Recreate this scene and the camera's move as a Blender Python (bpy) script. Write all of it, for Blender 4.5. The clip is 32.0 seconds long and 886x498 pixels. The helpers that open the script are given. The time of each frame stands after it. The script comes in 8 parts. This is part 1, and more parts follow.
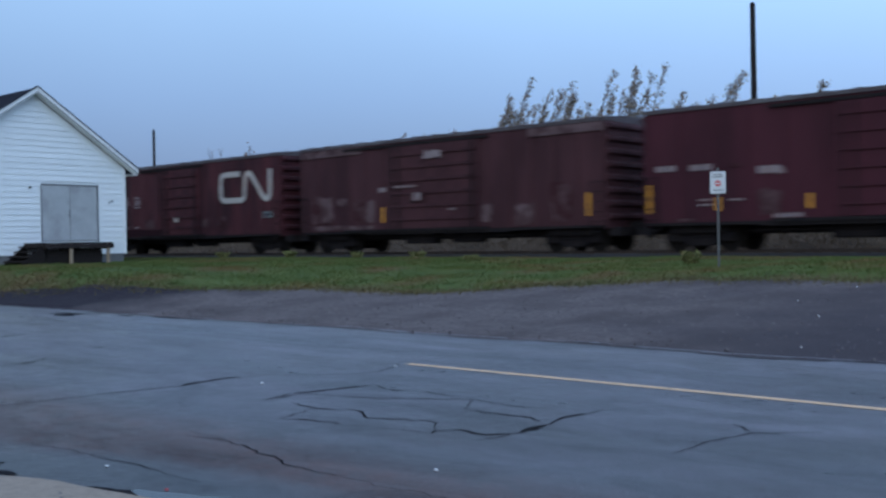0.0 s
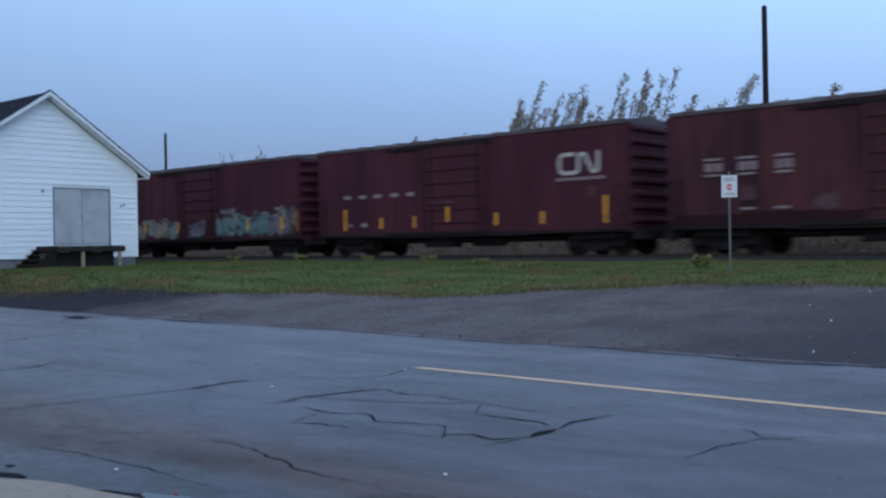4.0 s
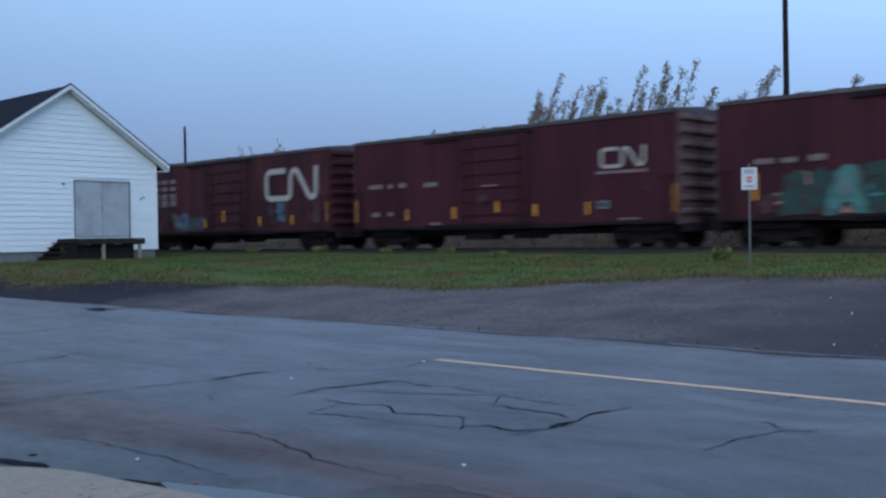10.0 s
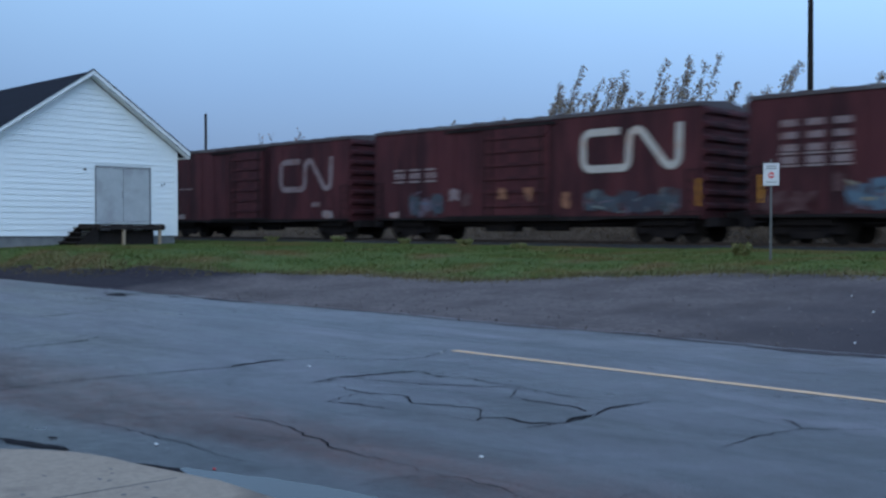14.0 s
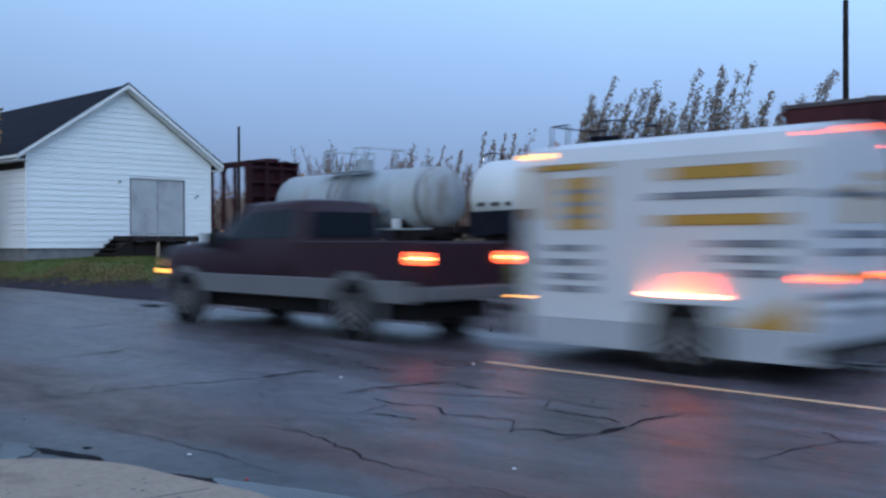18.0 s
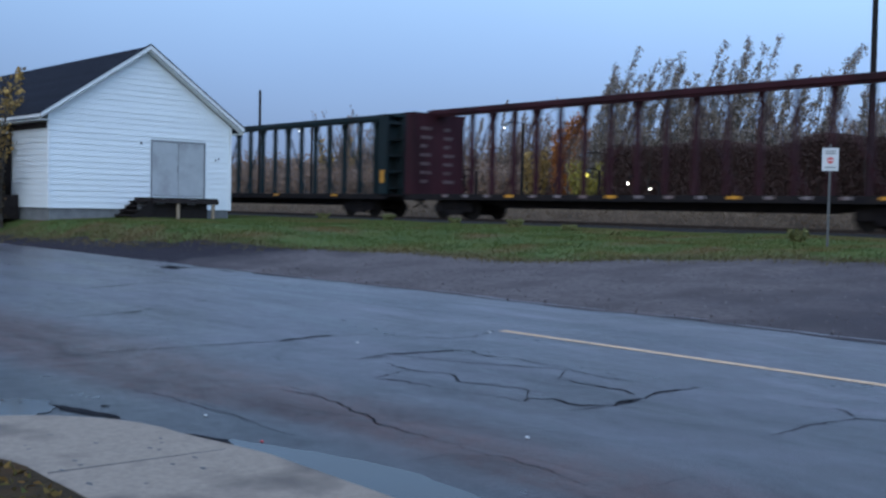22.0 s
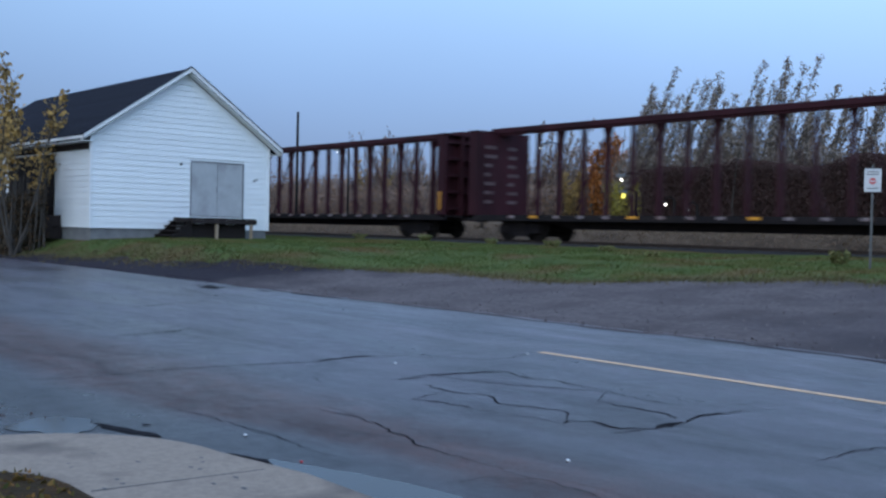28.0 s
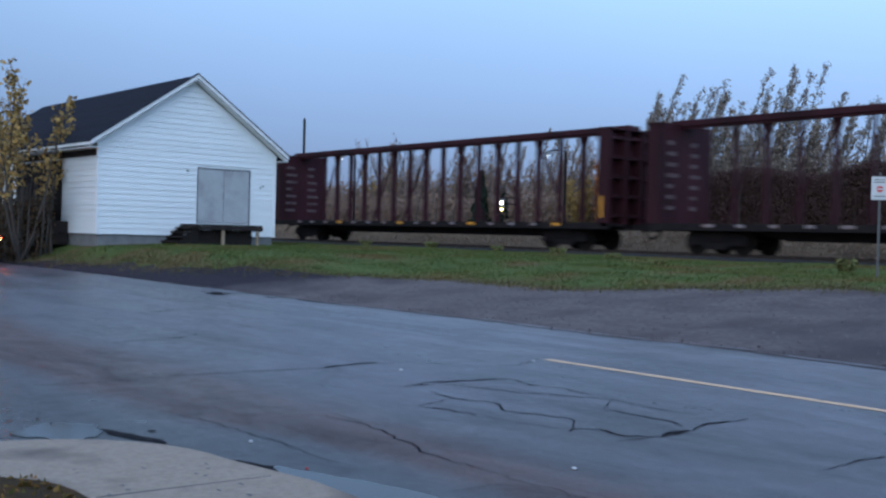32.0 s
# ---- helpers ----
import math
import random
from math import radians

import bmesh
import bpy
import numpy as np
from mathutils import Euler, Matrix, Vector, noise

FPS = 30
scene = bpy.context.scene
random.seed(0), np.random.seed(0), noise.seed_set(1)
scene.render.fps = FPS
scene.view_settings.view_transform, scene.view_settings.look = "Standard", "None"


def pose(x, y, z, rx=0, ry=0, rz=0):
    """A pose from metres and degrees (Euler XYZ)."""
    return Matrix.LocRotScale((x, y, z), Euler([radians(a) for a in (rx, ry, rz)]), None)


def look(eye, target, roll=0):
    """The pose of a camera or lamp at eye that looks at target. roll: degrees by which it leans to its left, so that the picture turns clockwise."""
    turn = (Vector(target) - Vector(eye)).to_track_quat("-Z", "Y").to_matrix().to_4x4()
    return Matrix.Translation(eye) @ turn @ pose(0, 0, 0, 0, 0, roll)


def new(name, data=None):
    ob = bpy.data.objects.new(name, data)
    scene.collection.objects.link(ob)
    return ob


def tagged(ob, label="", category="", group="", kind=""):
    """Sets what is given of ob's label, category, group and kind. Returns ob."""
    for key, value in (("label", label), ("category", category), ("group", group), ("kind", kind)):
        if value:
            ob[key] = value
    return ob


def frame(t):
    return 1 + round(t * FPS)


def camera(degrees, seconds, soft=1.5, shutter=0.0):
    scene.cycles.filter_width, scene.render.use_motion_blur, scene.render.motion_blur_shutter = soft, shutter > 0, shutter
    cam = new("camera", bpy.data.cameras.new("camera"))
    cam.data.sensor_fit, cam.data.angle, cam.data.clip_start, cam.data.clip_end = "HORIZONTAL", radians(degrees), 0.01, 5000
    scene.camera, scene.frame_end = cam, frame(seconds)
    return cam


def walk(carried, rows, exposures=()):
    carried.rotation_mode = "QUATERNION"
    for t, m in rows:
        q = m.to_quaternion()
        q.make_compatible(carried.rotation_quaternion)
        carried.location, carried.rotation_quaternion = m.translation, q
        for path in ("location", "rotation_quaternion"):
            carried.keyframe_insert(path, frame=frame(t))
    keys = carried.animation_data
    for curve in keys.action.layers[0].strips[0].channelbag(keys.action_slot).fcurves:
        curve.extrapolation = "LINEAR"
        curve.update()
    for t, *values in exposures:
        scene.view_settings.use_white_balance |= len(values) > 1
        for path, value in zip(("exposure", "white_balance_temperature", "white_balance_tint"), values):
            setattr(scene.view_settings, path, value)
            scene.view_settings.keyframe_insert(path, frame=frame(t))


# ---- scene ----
cam = camera(47.5, 32.0, soft=2.5, shutter=1.0)
PATH = [
    (0, pose(0.000, 0.000, 1.394, 89.54, 0.94, 41.81)),
    (0.5, pose(-0.006, 0.001, 1.394, 89.60, 0.72, 42.85)),
    (1, pose(-0.015, 0.007, 1.389, 89.56, 0.42, 43.51)),
    (1.5, pose(-0.015, 0.006, 1.389, 89.44, 0.51, 43.70)),
    (2, pose(-0.018, 0.006, 1.390, 89.40, 0.42, 43.79)),
    (2.5, pose(-0.021, 0.018, 1.389, 89.50, 0.41, 43.75)),
    (3, pose(-0.017, 0.020, 1.394, 89.83, 0.48, 43.08)),
    (3.5, pose(-0.004, 0.017, 1.395, 89.72, 0.64, 42.64)),
    (5.5, pose(-0.000, 0.011, 1.396, 90.05, 1.54, 42.10)),
    (6, pose(-0.007, 0.006, 1.395, 90.19, 1.49, 42.26)),
    (6.5, pose(-0.003, 0.013, 1.393, 90.23, 1.45, 42.40)),
    (7, pose(-0.001, 0.008, 1.398, 90.22, 1.40, 42.46)),
    (7.5, pose(-0.002, 0.005, 1.394, 89.98, 1.51, 42.79)),
    (8, pose(-0.011, 0.011, 1.388, 89.77, 1.45, 43.05)),
    (8.5, pose(-0.006, 0.007, 1.390, 89.75, 1.25, 43.45)),
    (9, pose(-0.014, 0.010, 1.387, 89.73, 1.02, 43.46)),
    (9.5, pose(-0.007, 0.021, 1.386, 89.62, 1.19, 43.18)),
    (10, pose(-0.000, 0.008, 1.386, 89.37, 0.87, 43.46)),
    (10.5, pose(-0.010, 0.002, 1.388, 89.18, 0.45, 44.14)),
    (11, pose(-0.009, 0.003, 1.388, 89.05, 0.37, 44.20)),
    (11.5, pose(-0.008, 0.003, 1.388, 88.88, 0.45, 44.03)),
    (12, pose(-0.013, 0.012, 1.384, 88.85, 0.29, 43.90)),
    (12.5, pose(-0.019, 0.007, 1.386, 88.95, 0.18, 44.03)),
    (13, pose(-0.009, 0.008, 1.386, 89.01, 0.10, 44.23)),
    (13.5, pose(-0.007, -0.004, 1.385, 88.98, -0.05, 44.28)),
    (14, pose(-0.024, 0.007, 1.384, 88.87, -0.07, 44.49)),
    (14.5, pose(-0.014, 0.008, 1.383, 88.69, -0.13, 44.74)),
    (16.5, pose(-0.036, 0.014, 1.386, 89.82, 0.22, 44.49)),
    (17, pose(-0.049, 0.008, 1.386, 89.82, 0.15, 44.98)),
    (17.5, pose(-0.045, 0.015, 1.383, 89.42, -0.07, 45.12)),
    (18, pose(-0.044, 0.021, 1.377, 89.52, 0.05, 46.28)),
    (18.5, pose(-0.028, 0.019, 1.379, 88.85, -0.53, 46.26)),
    (19, pose(-0.026, 0.013, 1.378, 88.44, -1.10, 46.58)),
    (19.5, pose(-0.032, 0.016, 1.383, 88.53, -1.20, 46.63)),
    (20, pose(-0.041, 0.024, 1.383, 88.67, -1.05, 46.52)),
    (20.5, pose(-0.038, 0.012, 1.377, 88.62, -1.01, 46.57)),
    (21, pose(-0.051, 0.027, 1.376, 88.20, -1.09, 47.06)),
    (21.5, pose(-0.046, 0.023, 1.376, 87.94, -1.08, 47.30)),
    (22, pose(-0.048, 0.030, 1.375, 87.69, -1.16, 47.37)),
    (22.5, pose(-0.055, 0.027, 1.373, 87.49, -1.29, 47.53)),
    (23, pose(-0.063, 0.026, 1.372, 87.56, -1.54, 47.96)),
    (23.5, pose(-0.067, 0.028, 1.376, 87.63, -1.50, 48.29)),
    (24, pose(-0.074, 0.021, 1.380, 87.81, -1.75, 48.66)),
    (24.5, pose(-0.065, 0.014, 1.378, 87.82, -1.64, 48.62)),
    (25, pose(-0.070, 0.006, 1.382, 88.17, -1.34, 49.14)),
    (25.5, pose(-0.059, 0.007, 1.383, 88.23, -1.36, 49.18)),
    (27.5, pose(-0.077, 0.021, 1.373, 88.88, -1.24, 49.23)),
    (28, pose(-0.074, 0.017, 1.375, 88.82, -1.27, 49.40)),
    (28.5, pose(-0.076, 0.013, 1.378, 88.81, -1.25, 49.42)),
    (29, pose(-0.074, 0.011, 1.380, 88.71, -1.43, 49.53)),
    (29.5, pose(-0.085, 0.012, 1.379, 88.70, -1.50, 49.65)),
    (30, pose(-0.078, 0.012, 1.376, 88.81, -1.56, 49.69)),
    (30.5, pose(-0.063, 0.002, 1.379, 88.79, -1.46, 49.57)),
    (31, pose(-0.078, 0.015, 1.373, 88.88, -1.43, 49.56)),
    (31.5, pose(-0.079, 0.018, 1.372, 89.01, -1.38, 49.65)),
    (32, pose(-0.079, 0.019, 1.374, 89.21, -1.41, 49.74)),
]
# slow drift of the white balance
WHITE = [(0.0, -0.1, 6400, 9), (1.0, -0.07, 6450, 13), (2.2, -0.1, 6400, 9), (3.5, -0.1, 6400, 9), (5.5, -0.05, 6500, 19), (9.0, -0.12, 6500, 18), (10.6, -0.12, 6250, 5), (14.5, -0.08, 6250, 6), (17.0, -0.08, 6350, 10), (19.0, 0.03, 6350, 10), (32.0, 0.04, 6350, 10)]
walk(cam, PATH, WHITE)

# ---- world, sun, exposure ----
world = bpy.data.worlds.new("world")
scene.world = world
world.use_nodes = True
wn, wl = world.node_tree.nodes, world.node_tree.links
wn.clear()
w_out, w_bg = wn.new("ShaderNodeOutputWorld"), wn.new("ShaderNodeBackground")
w_sky = wn.new("ShaderNodeTexSky")
w_sky.sky_type, w_sky.sun_disc = "NISHITA", False
w_sky.sun_elevation, w_sky.sun_rotation = radians(12), radians(200)
w_coord, w_sep, w_ramp = wn.new("ShaderNodeTexCoord"), wn.new("ShaderNodeSeparateXYZ"), wn.new("ShaderNodeValToRGB")
wl.new(w_coord.outputs["Generated"], w_sep.inputs[0])
wl.new(w_sep.outputs["Z"], w_ramp.inputs[0])
# overcast dusk: dim and grey-blue low down, brighter and bluer overhead
stops = [(0.0, (0.195, 0.29, 0.50)), (0.06, (0.21, 0.315, 0.55)), (0.14, (0.30, 0.475, 0.81)), (0.25, (0.435, 0.70, 1.11)), (1.0, (0.54, 0.745, 1.18))]
for n, (at, col) in enumerate(stops):
    el = w_ramp.color_ramp.elements[n] if n < 2 else w_ramp.color_ramp.elements.new(at)
    el.position, el.color = at, (*col, 1)
w_cloud, w_mul = wn.new("ShaderNodeTexNoise"), wn.new("ShaderNodeMapRange")
w_cloud.inputs["Scale"].default_value, w_cloud.inputs["Detail"].default_value = 1.6, 5
wl.new(w_coord.outputs["Generated"], w_cloud.inputs["Vector"])
wl.new(w_cloud.outputs["Fac"], w_mul.inputs[0])
w_mul.inputs[1].default_value, w_mul.inputs[2].default_value = 0.3, 0.7
w_mul.inputs[3].default_value, w_mul.inputs[4].default_value = 0.95, 1.06
w_scale = wn.new("ShaderNodeVectorMath")
w_scale.operation = "SCALE"
wl.new(w_ramp.outputs[0], w_scale.inputs[0])
w_side, w_lean, w_both = wn.new("ShaderNodeVectorMath"), wn.new("ShaderNodeMapRange"), wn.new("ShaderNodeMath")
# the cloud cover is thinner, and brighter, towards the east
w_side.operation, w_side.inputs[1].default_value = "DOT_PRODUCT", (0.7, 0.7, 0.0)
wl.new(w_coord.outputs["Generated"], w_side.inputs[0])
w_lean.inputs[1].default_value, w_lean.inputs[2].default_value = -1, 1
w_lean.inputs[3].default_value, w_lean.inputs[4].default_value = 0.60, 1.34
wl.new(w_side.outputs["Value"], w_lean.inputs[0])
w_both.operation = "MULTIPLY"
wl.new(w_mul.outputs[0], w_both.inputs[0])
wl.new(w_lean.outputs[0], w_both.inputs[1])
wl.new(w_both.outputs[0], w_scale.inputs["Scale"])
w_sk2 = wn.new("ShaderNodeVectorMath")
w_sk2.operation = "SCALE"
w_sk2.inputs["Scale"].default_value = 0.012
wl.new(w_sky.outputs[0], w_sk2.inputs[0])
w_add = wn.new("ShaderNodeVectorMath")
wl.new(w_scale.outputs[0], w_add.inputs[0])
wl.new(w_sk2.outputs[0], w_add.inputs[1])
wl.new(w_add.outputs[0], w_bg.inputs["Color"])
w_bg.inputs["Strength"].default_value = 1.03
wl.new(w_bg.outputs[0], w_out.inputs[0])

sun_data = bpy.data.lights.new("sun", "SUN")
sun_data.energy, sun_data.angle, sun_data.color = 1.25, radians(60), (0.82, 0.93, 1.0)
sun = new("sun", sun_data)
sun.matrix_world = look((20, -30, 22), (-10, 10, 0))
scene.view_settings.exposure = 0.0


# ---- materials ----
def nodes_of(name):
    m = bpy.data.materials.new(name)
    m.use_nodes = True
    nt = m.node_tree
    return m, nt.nodes, nt.links, nt.nodes["Principled BSDF"]


def surface(name, c1, c2, scale=3.0, rough=0.8, metal=0.0, bump=0.15, bscale=40.0, c3=None, c3scale=0.7, c3lo=0.5, c3hi=0.68,
            stretch=(1, 1, 1), rvar=0.1, spec=0.5, per_object=0.0, world_space=False, dist=0.01):
    """Two-scale procedural surface: base colours mixed by noise, optional wear colour, fine relief, varied gloss."""
    m, n, l, p = nodes_of(name)
    tc, mp = n.new("ShaderNodeTexCoord"), n.new("ShaderNodeMapping")
    if world_space:
        geo = n.new("ShaderNodeNewGeometry")
        l.new(geo.outputs["Position"], mp.inputs[0])
    else:
        l.new(tc.outputs["Object"], mp.inputs[0])
    mp.inputs["Scale"].default_value = stretch
    a, mixa = n.new("ShaderNodeTexNoise"), n.new("ShaderNodeMix")
    a.inputs["Scale"].default_value, a.inputs["Detail"].default_value, a.inputs["Roughness"].default_value = scale, 6, 0.62
    l.new(mp.outputs[0], a.inputs["Vector"])
    mixa.data_type = "RGBA"
    ra = n.new("ShaderNodeMapRange")
    ra.inputs[1].default_value, ra.inputs[2].default_value = 0.34, 0.66
    l.new(a.outputs["Fac"], ra.inputs[0])
    l.new(ra.outputs[0], mixa.inputs["Factor"])
    mixa.inputs["A"].default_value, mixa.inputs["B"].default_value = (*c1, 1), (*c2, 1)
    colour = mixa.outputs["Result"]
    if c3:
        b, rb, mixb = n.new("ShaderNodeTexNoise"), n.new("ShaderNodeMapRange"), n.new("ShaderNodeMix")
        b.inputs["Scale"].default_value, b.inputs["Detail"].default_value = c3scale, 8
        l.new(mp.outputs[0], b.inputs["Vector"])
        rb.inputs[1].default_value, rb.inputs[2].default_value = c3lo, c3hi
        l.new(b.outputs["Fac"], rb.inputs[0])
        mixb.data_type = "RGBA"
        l.new(rb.outputs[0], mixb.inputs["Factor"])
        l.new(colour, mixb.inputs["A"])
        mixb.inputs["B"].default_value = (*c3, 1)
        colour = mixb.outputs["Result"]
    if per_object:
        oi, hv, rv = n.new("ShaderNodeObjectInfo"), n.new("ShaderNodeHueSaturation"), n.new("ShaderNodeMapRange")
        rv.inputs[3].default_value, rv.inputs[4].default_value = 1 - per_object, 1 + per_object
        l.new(oi.outputs["Random"], rv.inputs[0])
        l.new(rv.outputs[0], hv.inputs["Value"])
        l.new(colour, hv.inputs["Color"])
        colour = hv.outputs["Color"]
    l.new(colour, p.inputs["Base Color"])
    f, bp = n.new("ShaderNodeTexNoise"), n.new("ShaderNodeBump")
    f.inputs["Scale"].default_value, f.inputs["Detail"].default_value = bscale, 4
    l.new(mp.outputs[0], f.inputs["Vector"])
    l.new(f.outputs["Fac"], bp.inputs["Height"])
    bp.inputs["Strength"].default_value, bp.inputs["Distance"].default_value = bump, dist
    l.new(bp.outputs[0], p.inputs["Normal"])
    rr = n.new("ShaderNodeMapRange")
    rr.inputs[3].default_value, rr.inputs[4].default_value = max(rough - rvar, 0.02), min(rough + rvar, 1)
    l.new(a.outputs["Fac"], rr.inputs[0])
    l.new(rr.outputs[0], p.inputs["Roughness"])
    p.inputs["Metallic"].default_value, p.inputs["Specular IOR Level"].default_value = metal, spec
    return m


def glow(name, colour, strength):
    m, n, l, p = nodes_of(name)
    p.inputs["Base Color"].default_value = (*colour, 1)
    p.inputs["Emission Color"].default_value, p.inputs["Emission Strength"].default_value = (*colour, 1), strength
    return m


def glass_dark(name, tint=(0.02, 0.025, 0.03)):
    m, n, l, p = nodes_of(name)
    p.inputs["Base Color"].default_value, p.inputs["Roughness"].default_value = (*tint, 1), 0.08
    p.inputs["Specular IOR Level"].default_value = 0.16
    return m


def asphalt_material():
    """Worn damp asphalt: pale wheel tracks, dark damp streaks along the road, a brown band by the kerb, mottled aggregate."""
    m, n, l, p = nodes_of("asphalt")
    geo = n.new("ShaderNodeNewGeometry")

    def tex(scale, detail, stretch=(1, 1, 1), distortion=0.0, rough=0.6):
        mp, t = n.new("ShaderNodeMapping"), n.new("ShaderNodeTexNoise")
        l.new(geo.outputs["Position"], mp.inputs[0])
        mp.inputs["Scale"].default_value = stretch
        t.inputs["Scale"].default_value, t.inputs["Detail"].default_value = scale, detail
        t.inputs["Distortion"].default_value, t.inputs["Roughness"].default_value = distortion, rough
        l.new(mp.outputs[0], t.inputs["Vector"])
        return t.outputs["Fac"]

    def span(value, lo, hi, a=0.0, b=1.0):
        r = n.new("ShaderNodeMapRange")
        r.inputs[1].default_value, r.inputs[2].default_value, r.inputs[3].default_value, r.inputs[4].default_value = lo, hi, a, b
        l.new(value, r.inputs[0])
        return r.outputs[0]

    def blend(fac, a, b):
        x = n.new("ShaderNodeMix")
        x.data_type = "RGBA"
        l.new(fac, x.inputs["Factor"])
        for key, v in (("A", a), ("B", b)):
            if isinstance(v, tuple):
                x.inputs[key].default_value = (*v, 1)
            else:
                l.new(v, x.inputs[key])
        return x.outputs["Result"]

    def calc(op, a, b):
        x = n.new("ShaderNodeMath")
        x.operation = op
        for i, v in enumerate((a, b)):
            if isinstance(v, (int, float)):
                x.inputs[i].default_value = v
            else:
                l.new(v, x.inputs[i])
        return x.outputs[0]
    streak = tex(1.3, 8, (0.13, 0.75, 1), 0.8)
    mottle, speck, patch = tex(5.5, 5), tex(34, 4), tex(0.6, 6, (0.6, 1, 1), 0.5)
    cloud = tex(1.5, 7, (0.45, 1, 1), 1.0, 0.68)
    sep = n.new("ShaderNodeSeparateXYZ")
    l.new(geo.outputs["Position"], sep.inputs[0])
    edge = calc("ADD", sep.outputs["Y"], calc("MULTIPLY", calc("SUBTRACT", patch, 0.5), 1.0))
    low = calc("SUBTRACT", edge, span(sep.outputs["X"], -8.5, -5.0, 0.0, 0.5))
    band = calc("MULTIPLY", span(edge, 4.9, 4.2), span(low, 2.9, 3.3))
    damp = span(low, 3.25, 2.85)
    colour = blend(span(streak, 0.34, 0.68), (0.064, 0.054, 0.066), (0.131, 0.116, 0.139))
    colour = blend(span(patch, 0.47, 0.64), colour, (0.072, 0.060, 0.064))
    colour = blend(calc("MULTIPLY", band, 0.88), colour, (0.112, 0.059, 0.051))
    colour = blend(calc("MULTIPLY", damp, 0.8), colour, (0.028, 0.028, 0.030))
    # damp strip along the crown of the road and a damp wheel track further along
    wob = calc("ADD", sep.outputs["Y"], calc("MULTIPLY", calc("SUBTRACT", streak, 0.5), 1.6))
    crown = calc("MULTIPLY", span(wob, 8.7, 9.1), span(wob, 10.0, 9.6))
    track = calc("MULTIPLY", calc("MULTIPLY", span(wob, 5.3, 6.0), span(wob, 7.1, 6.6)), span(sep.outputs["X"], -4.6, -2.2))
    wet = calc("SUBTRACT", 1.0, calc("ADD", calc("MULTIPLY", crown, 0.30), calc("MULTIPLY", track, 0.42)))
    hv = n.new("ShaderNodeHueSaturation")
    # value also rises across the road, for the far lane's grazing sky reflection
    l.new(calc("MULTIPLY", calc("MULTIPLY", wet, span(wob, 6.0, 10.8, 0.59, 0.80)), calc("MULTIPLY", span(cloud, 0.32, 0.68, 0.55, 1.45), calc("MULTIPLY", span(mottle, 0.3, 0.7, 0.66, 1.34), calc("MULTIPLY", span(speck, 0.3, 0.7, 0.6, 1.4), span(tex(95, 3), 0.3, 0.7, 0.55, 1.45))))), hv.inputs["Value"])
    l.new(colour, hv.inputs["Color"])
    l.new(hv.outputs["Color"], p.inputs["Base Color"])
    l.new(calc("SUBTRACT", calc("ADD", span(streak, 0.36, 0.66, 0.31, 0.46), span(mottle, 0.3, 0.7, -0.07, 0.07)), calc("MULTIPLY", damp, 0.05)), p.inputs["Roughness"])
    sheen = calc("MULTIPLY", span(cloud, 0.3, 0.7, 0.44, 0.78), span(wob, 4.0, 10.5, 0.66, 1.25))
    l.new(calc("SUBTRACT", sheen, calc("MULTIPLY", band, 0.24)), p.inputs["Specular IOR Level"])
    bp = n.new("ShaderNodeBump")
    bp.inputs["Strength"].default_value, bp.inputs["Distance"].default_value = 0.6, 0.008
    l.new(speck, bp.inputs["Height"])
    l.new(bp.outputs[0], p.inputs["Normal"])
    return m


M_ASPHALT = asphalt_material()
M_CRACK = surface("crack_tar", (0.010, 0.010, 0.013), (0.022, 0.020, 0.023), 9, 0.95, bump=0.2, spec=0.05, world_space=True)
M_LINE = surface("worn_yellow_paint", (0.72, 0.44, 0.25), (0.63, 0.40, 0.23), 8, 0.6, bump=0.2, c3=(0.20, 0.17, 0.14), c3scale=5, c3lo=0.60, c3hi=0.75, world_space=True)
M_GRAVEL = surface("gravel", (0.086, 0.069, 0.069), (0.165, 0.136, 0.134), 9, 0.95, spec=0.15, bump=0.6, bscale=38, c3=(0.080, 0.064, 0.064), c3scale=0.7, c3lo=0.45, c3hi=0.66, world_space=True, dist=0.03)


def soak(material, x0, x1, wet):
    """Soil stays dark and wet where it lies low, from x0 on towards x1, with a ragged border."""
    n, l = material.node_tree.nodes, material.node_tree.links
    p = n["Principled BSDF"]
    geo, sep, noi = n.new("ShaderNodeNewGeometry"), n.new("ShaderNodeSeparateXYZ"), n.new("ShaderNodeTexNoise")
    l.new(geo.outputs["Position"], sep.inputs[0])
    l.new(geo.outputs["Position"], noi.inputs["Vector"])
    noi.inputs["Scale"].default_value, noi.inputs["Detail"].default_value = 0.5, 6
    mul, fac, mix = n.new("ShaderNodeMath"), n.new("ShaderNodeMapRange"), n.new("ShaderNodeMix")
    mul.operation = "MULTIPLY_ADD"
    mul.inputs[1].default_value = 9.0
    l.new(noi.outputs["Fac"], mul.inputs[0])
    l.new(sep.outputs["X"], mul.inputs[2])
    fac.inputs[1].default_value, fac.inputs[2].default_value = x0 + 4.5, x1 + 4.5
    l.new(mul.outputs[0], fac.inputs[0])
    mix.data_type = "RGBA"
    l.new(fac.outputs[0], mix.inputs["Factor"])
    l.new(p.inputs["Base Color"].links[0].from_socket, mix.inputs["A"])
    mix.inputs["B"].default_value = (*wet, 1)
    l.new(mix.outputs["Result"], p.inputs["Base Color"])


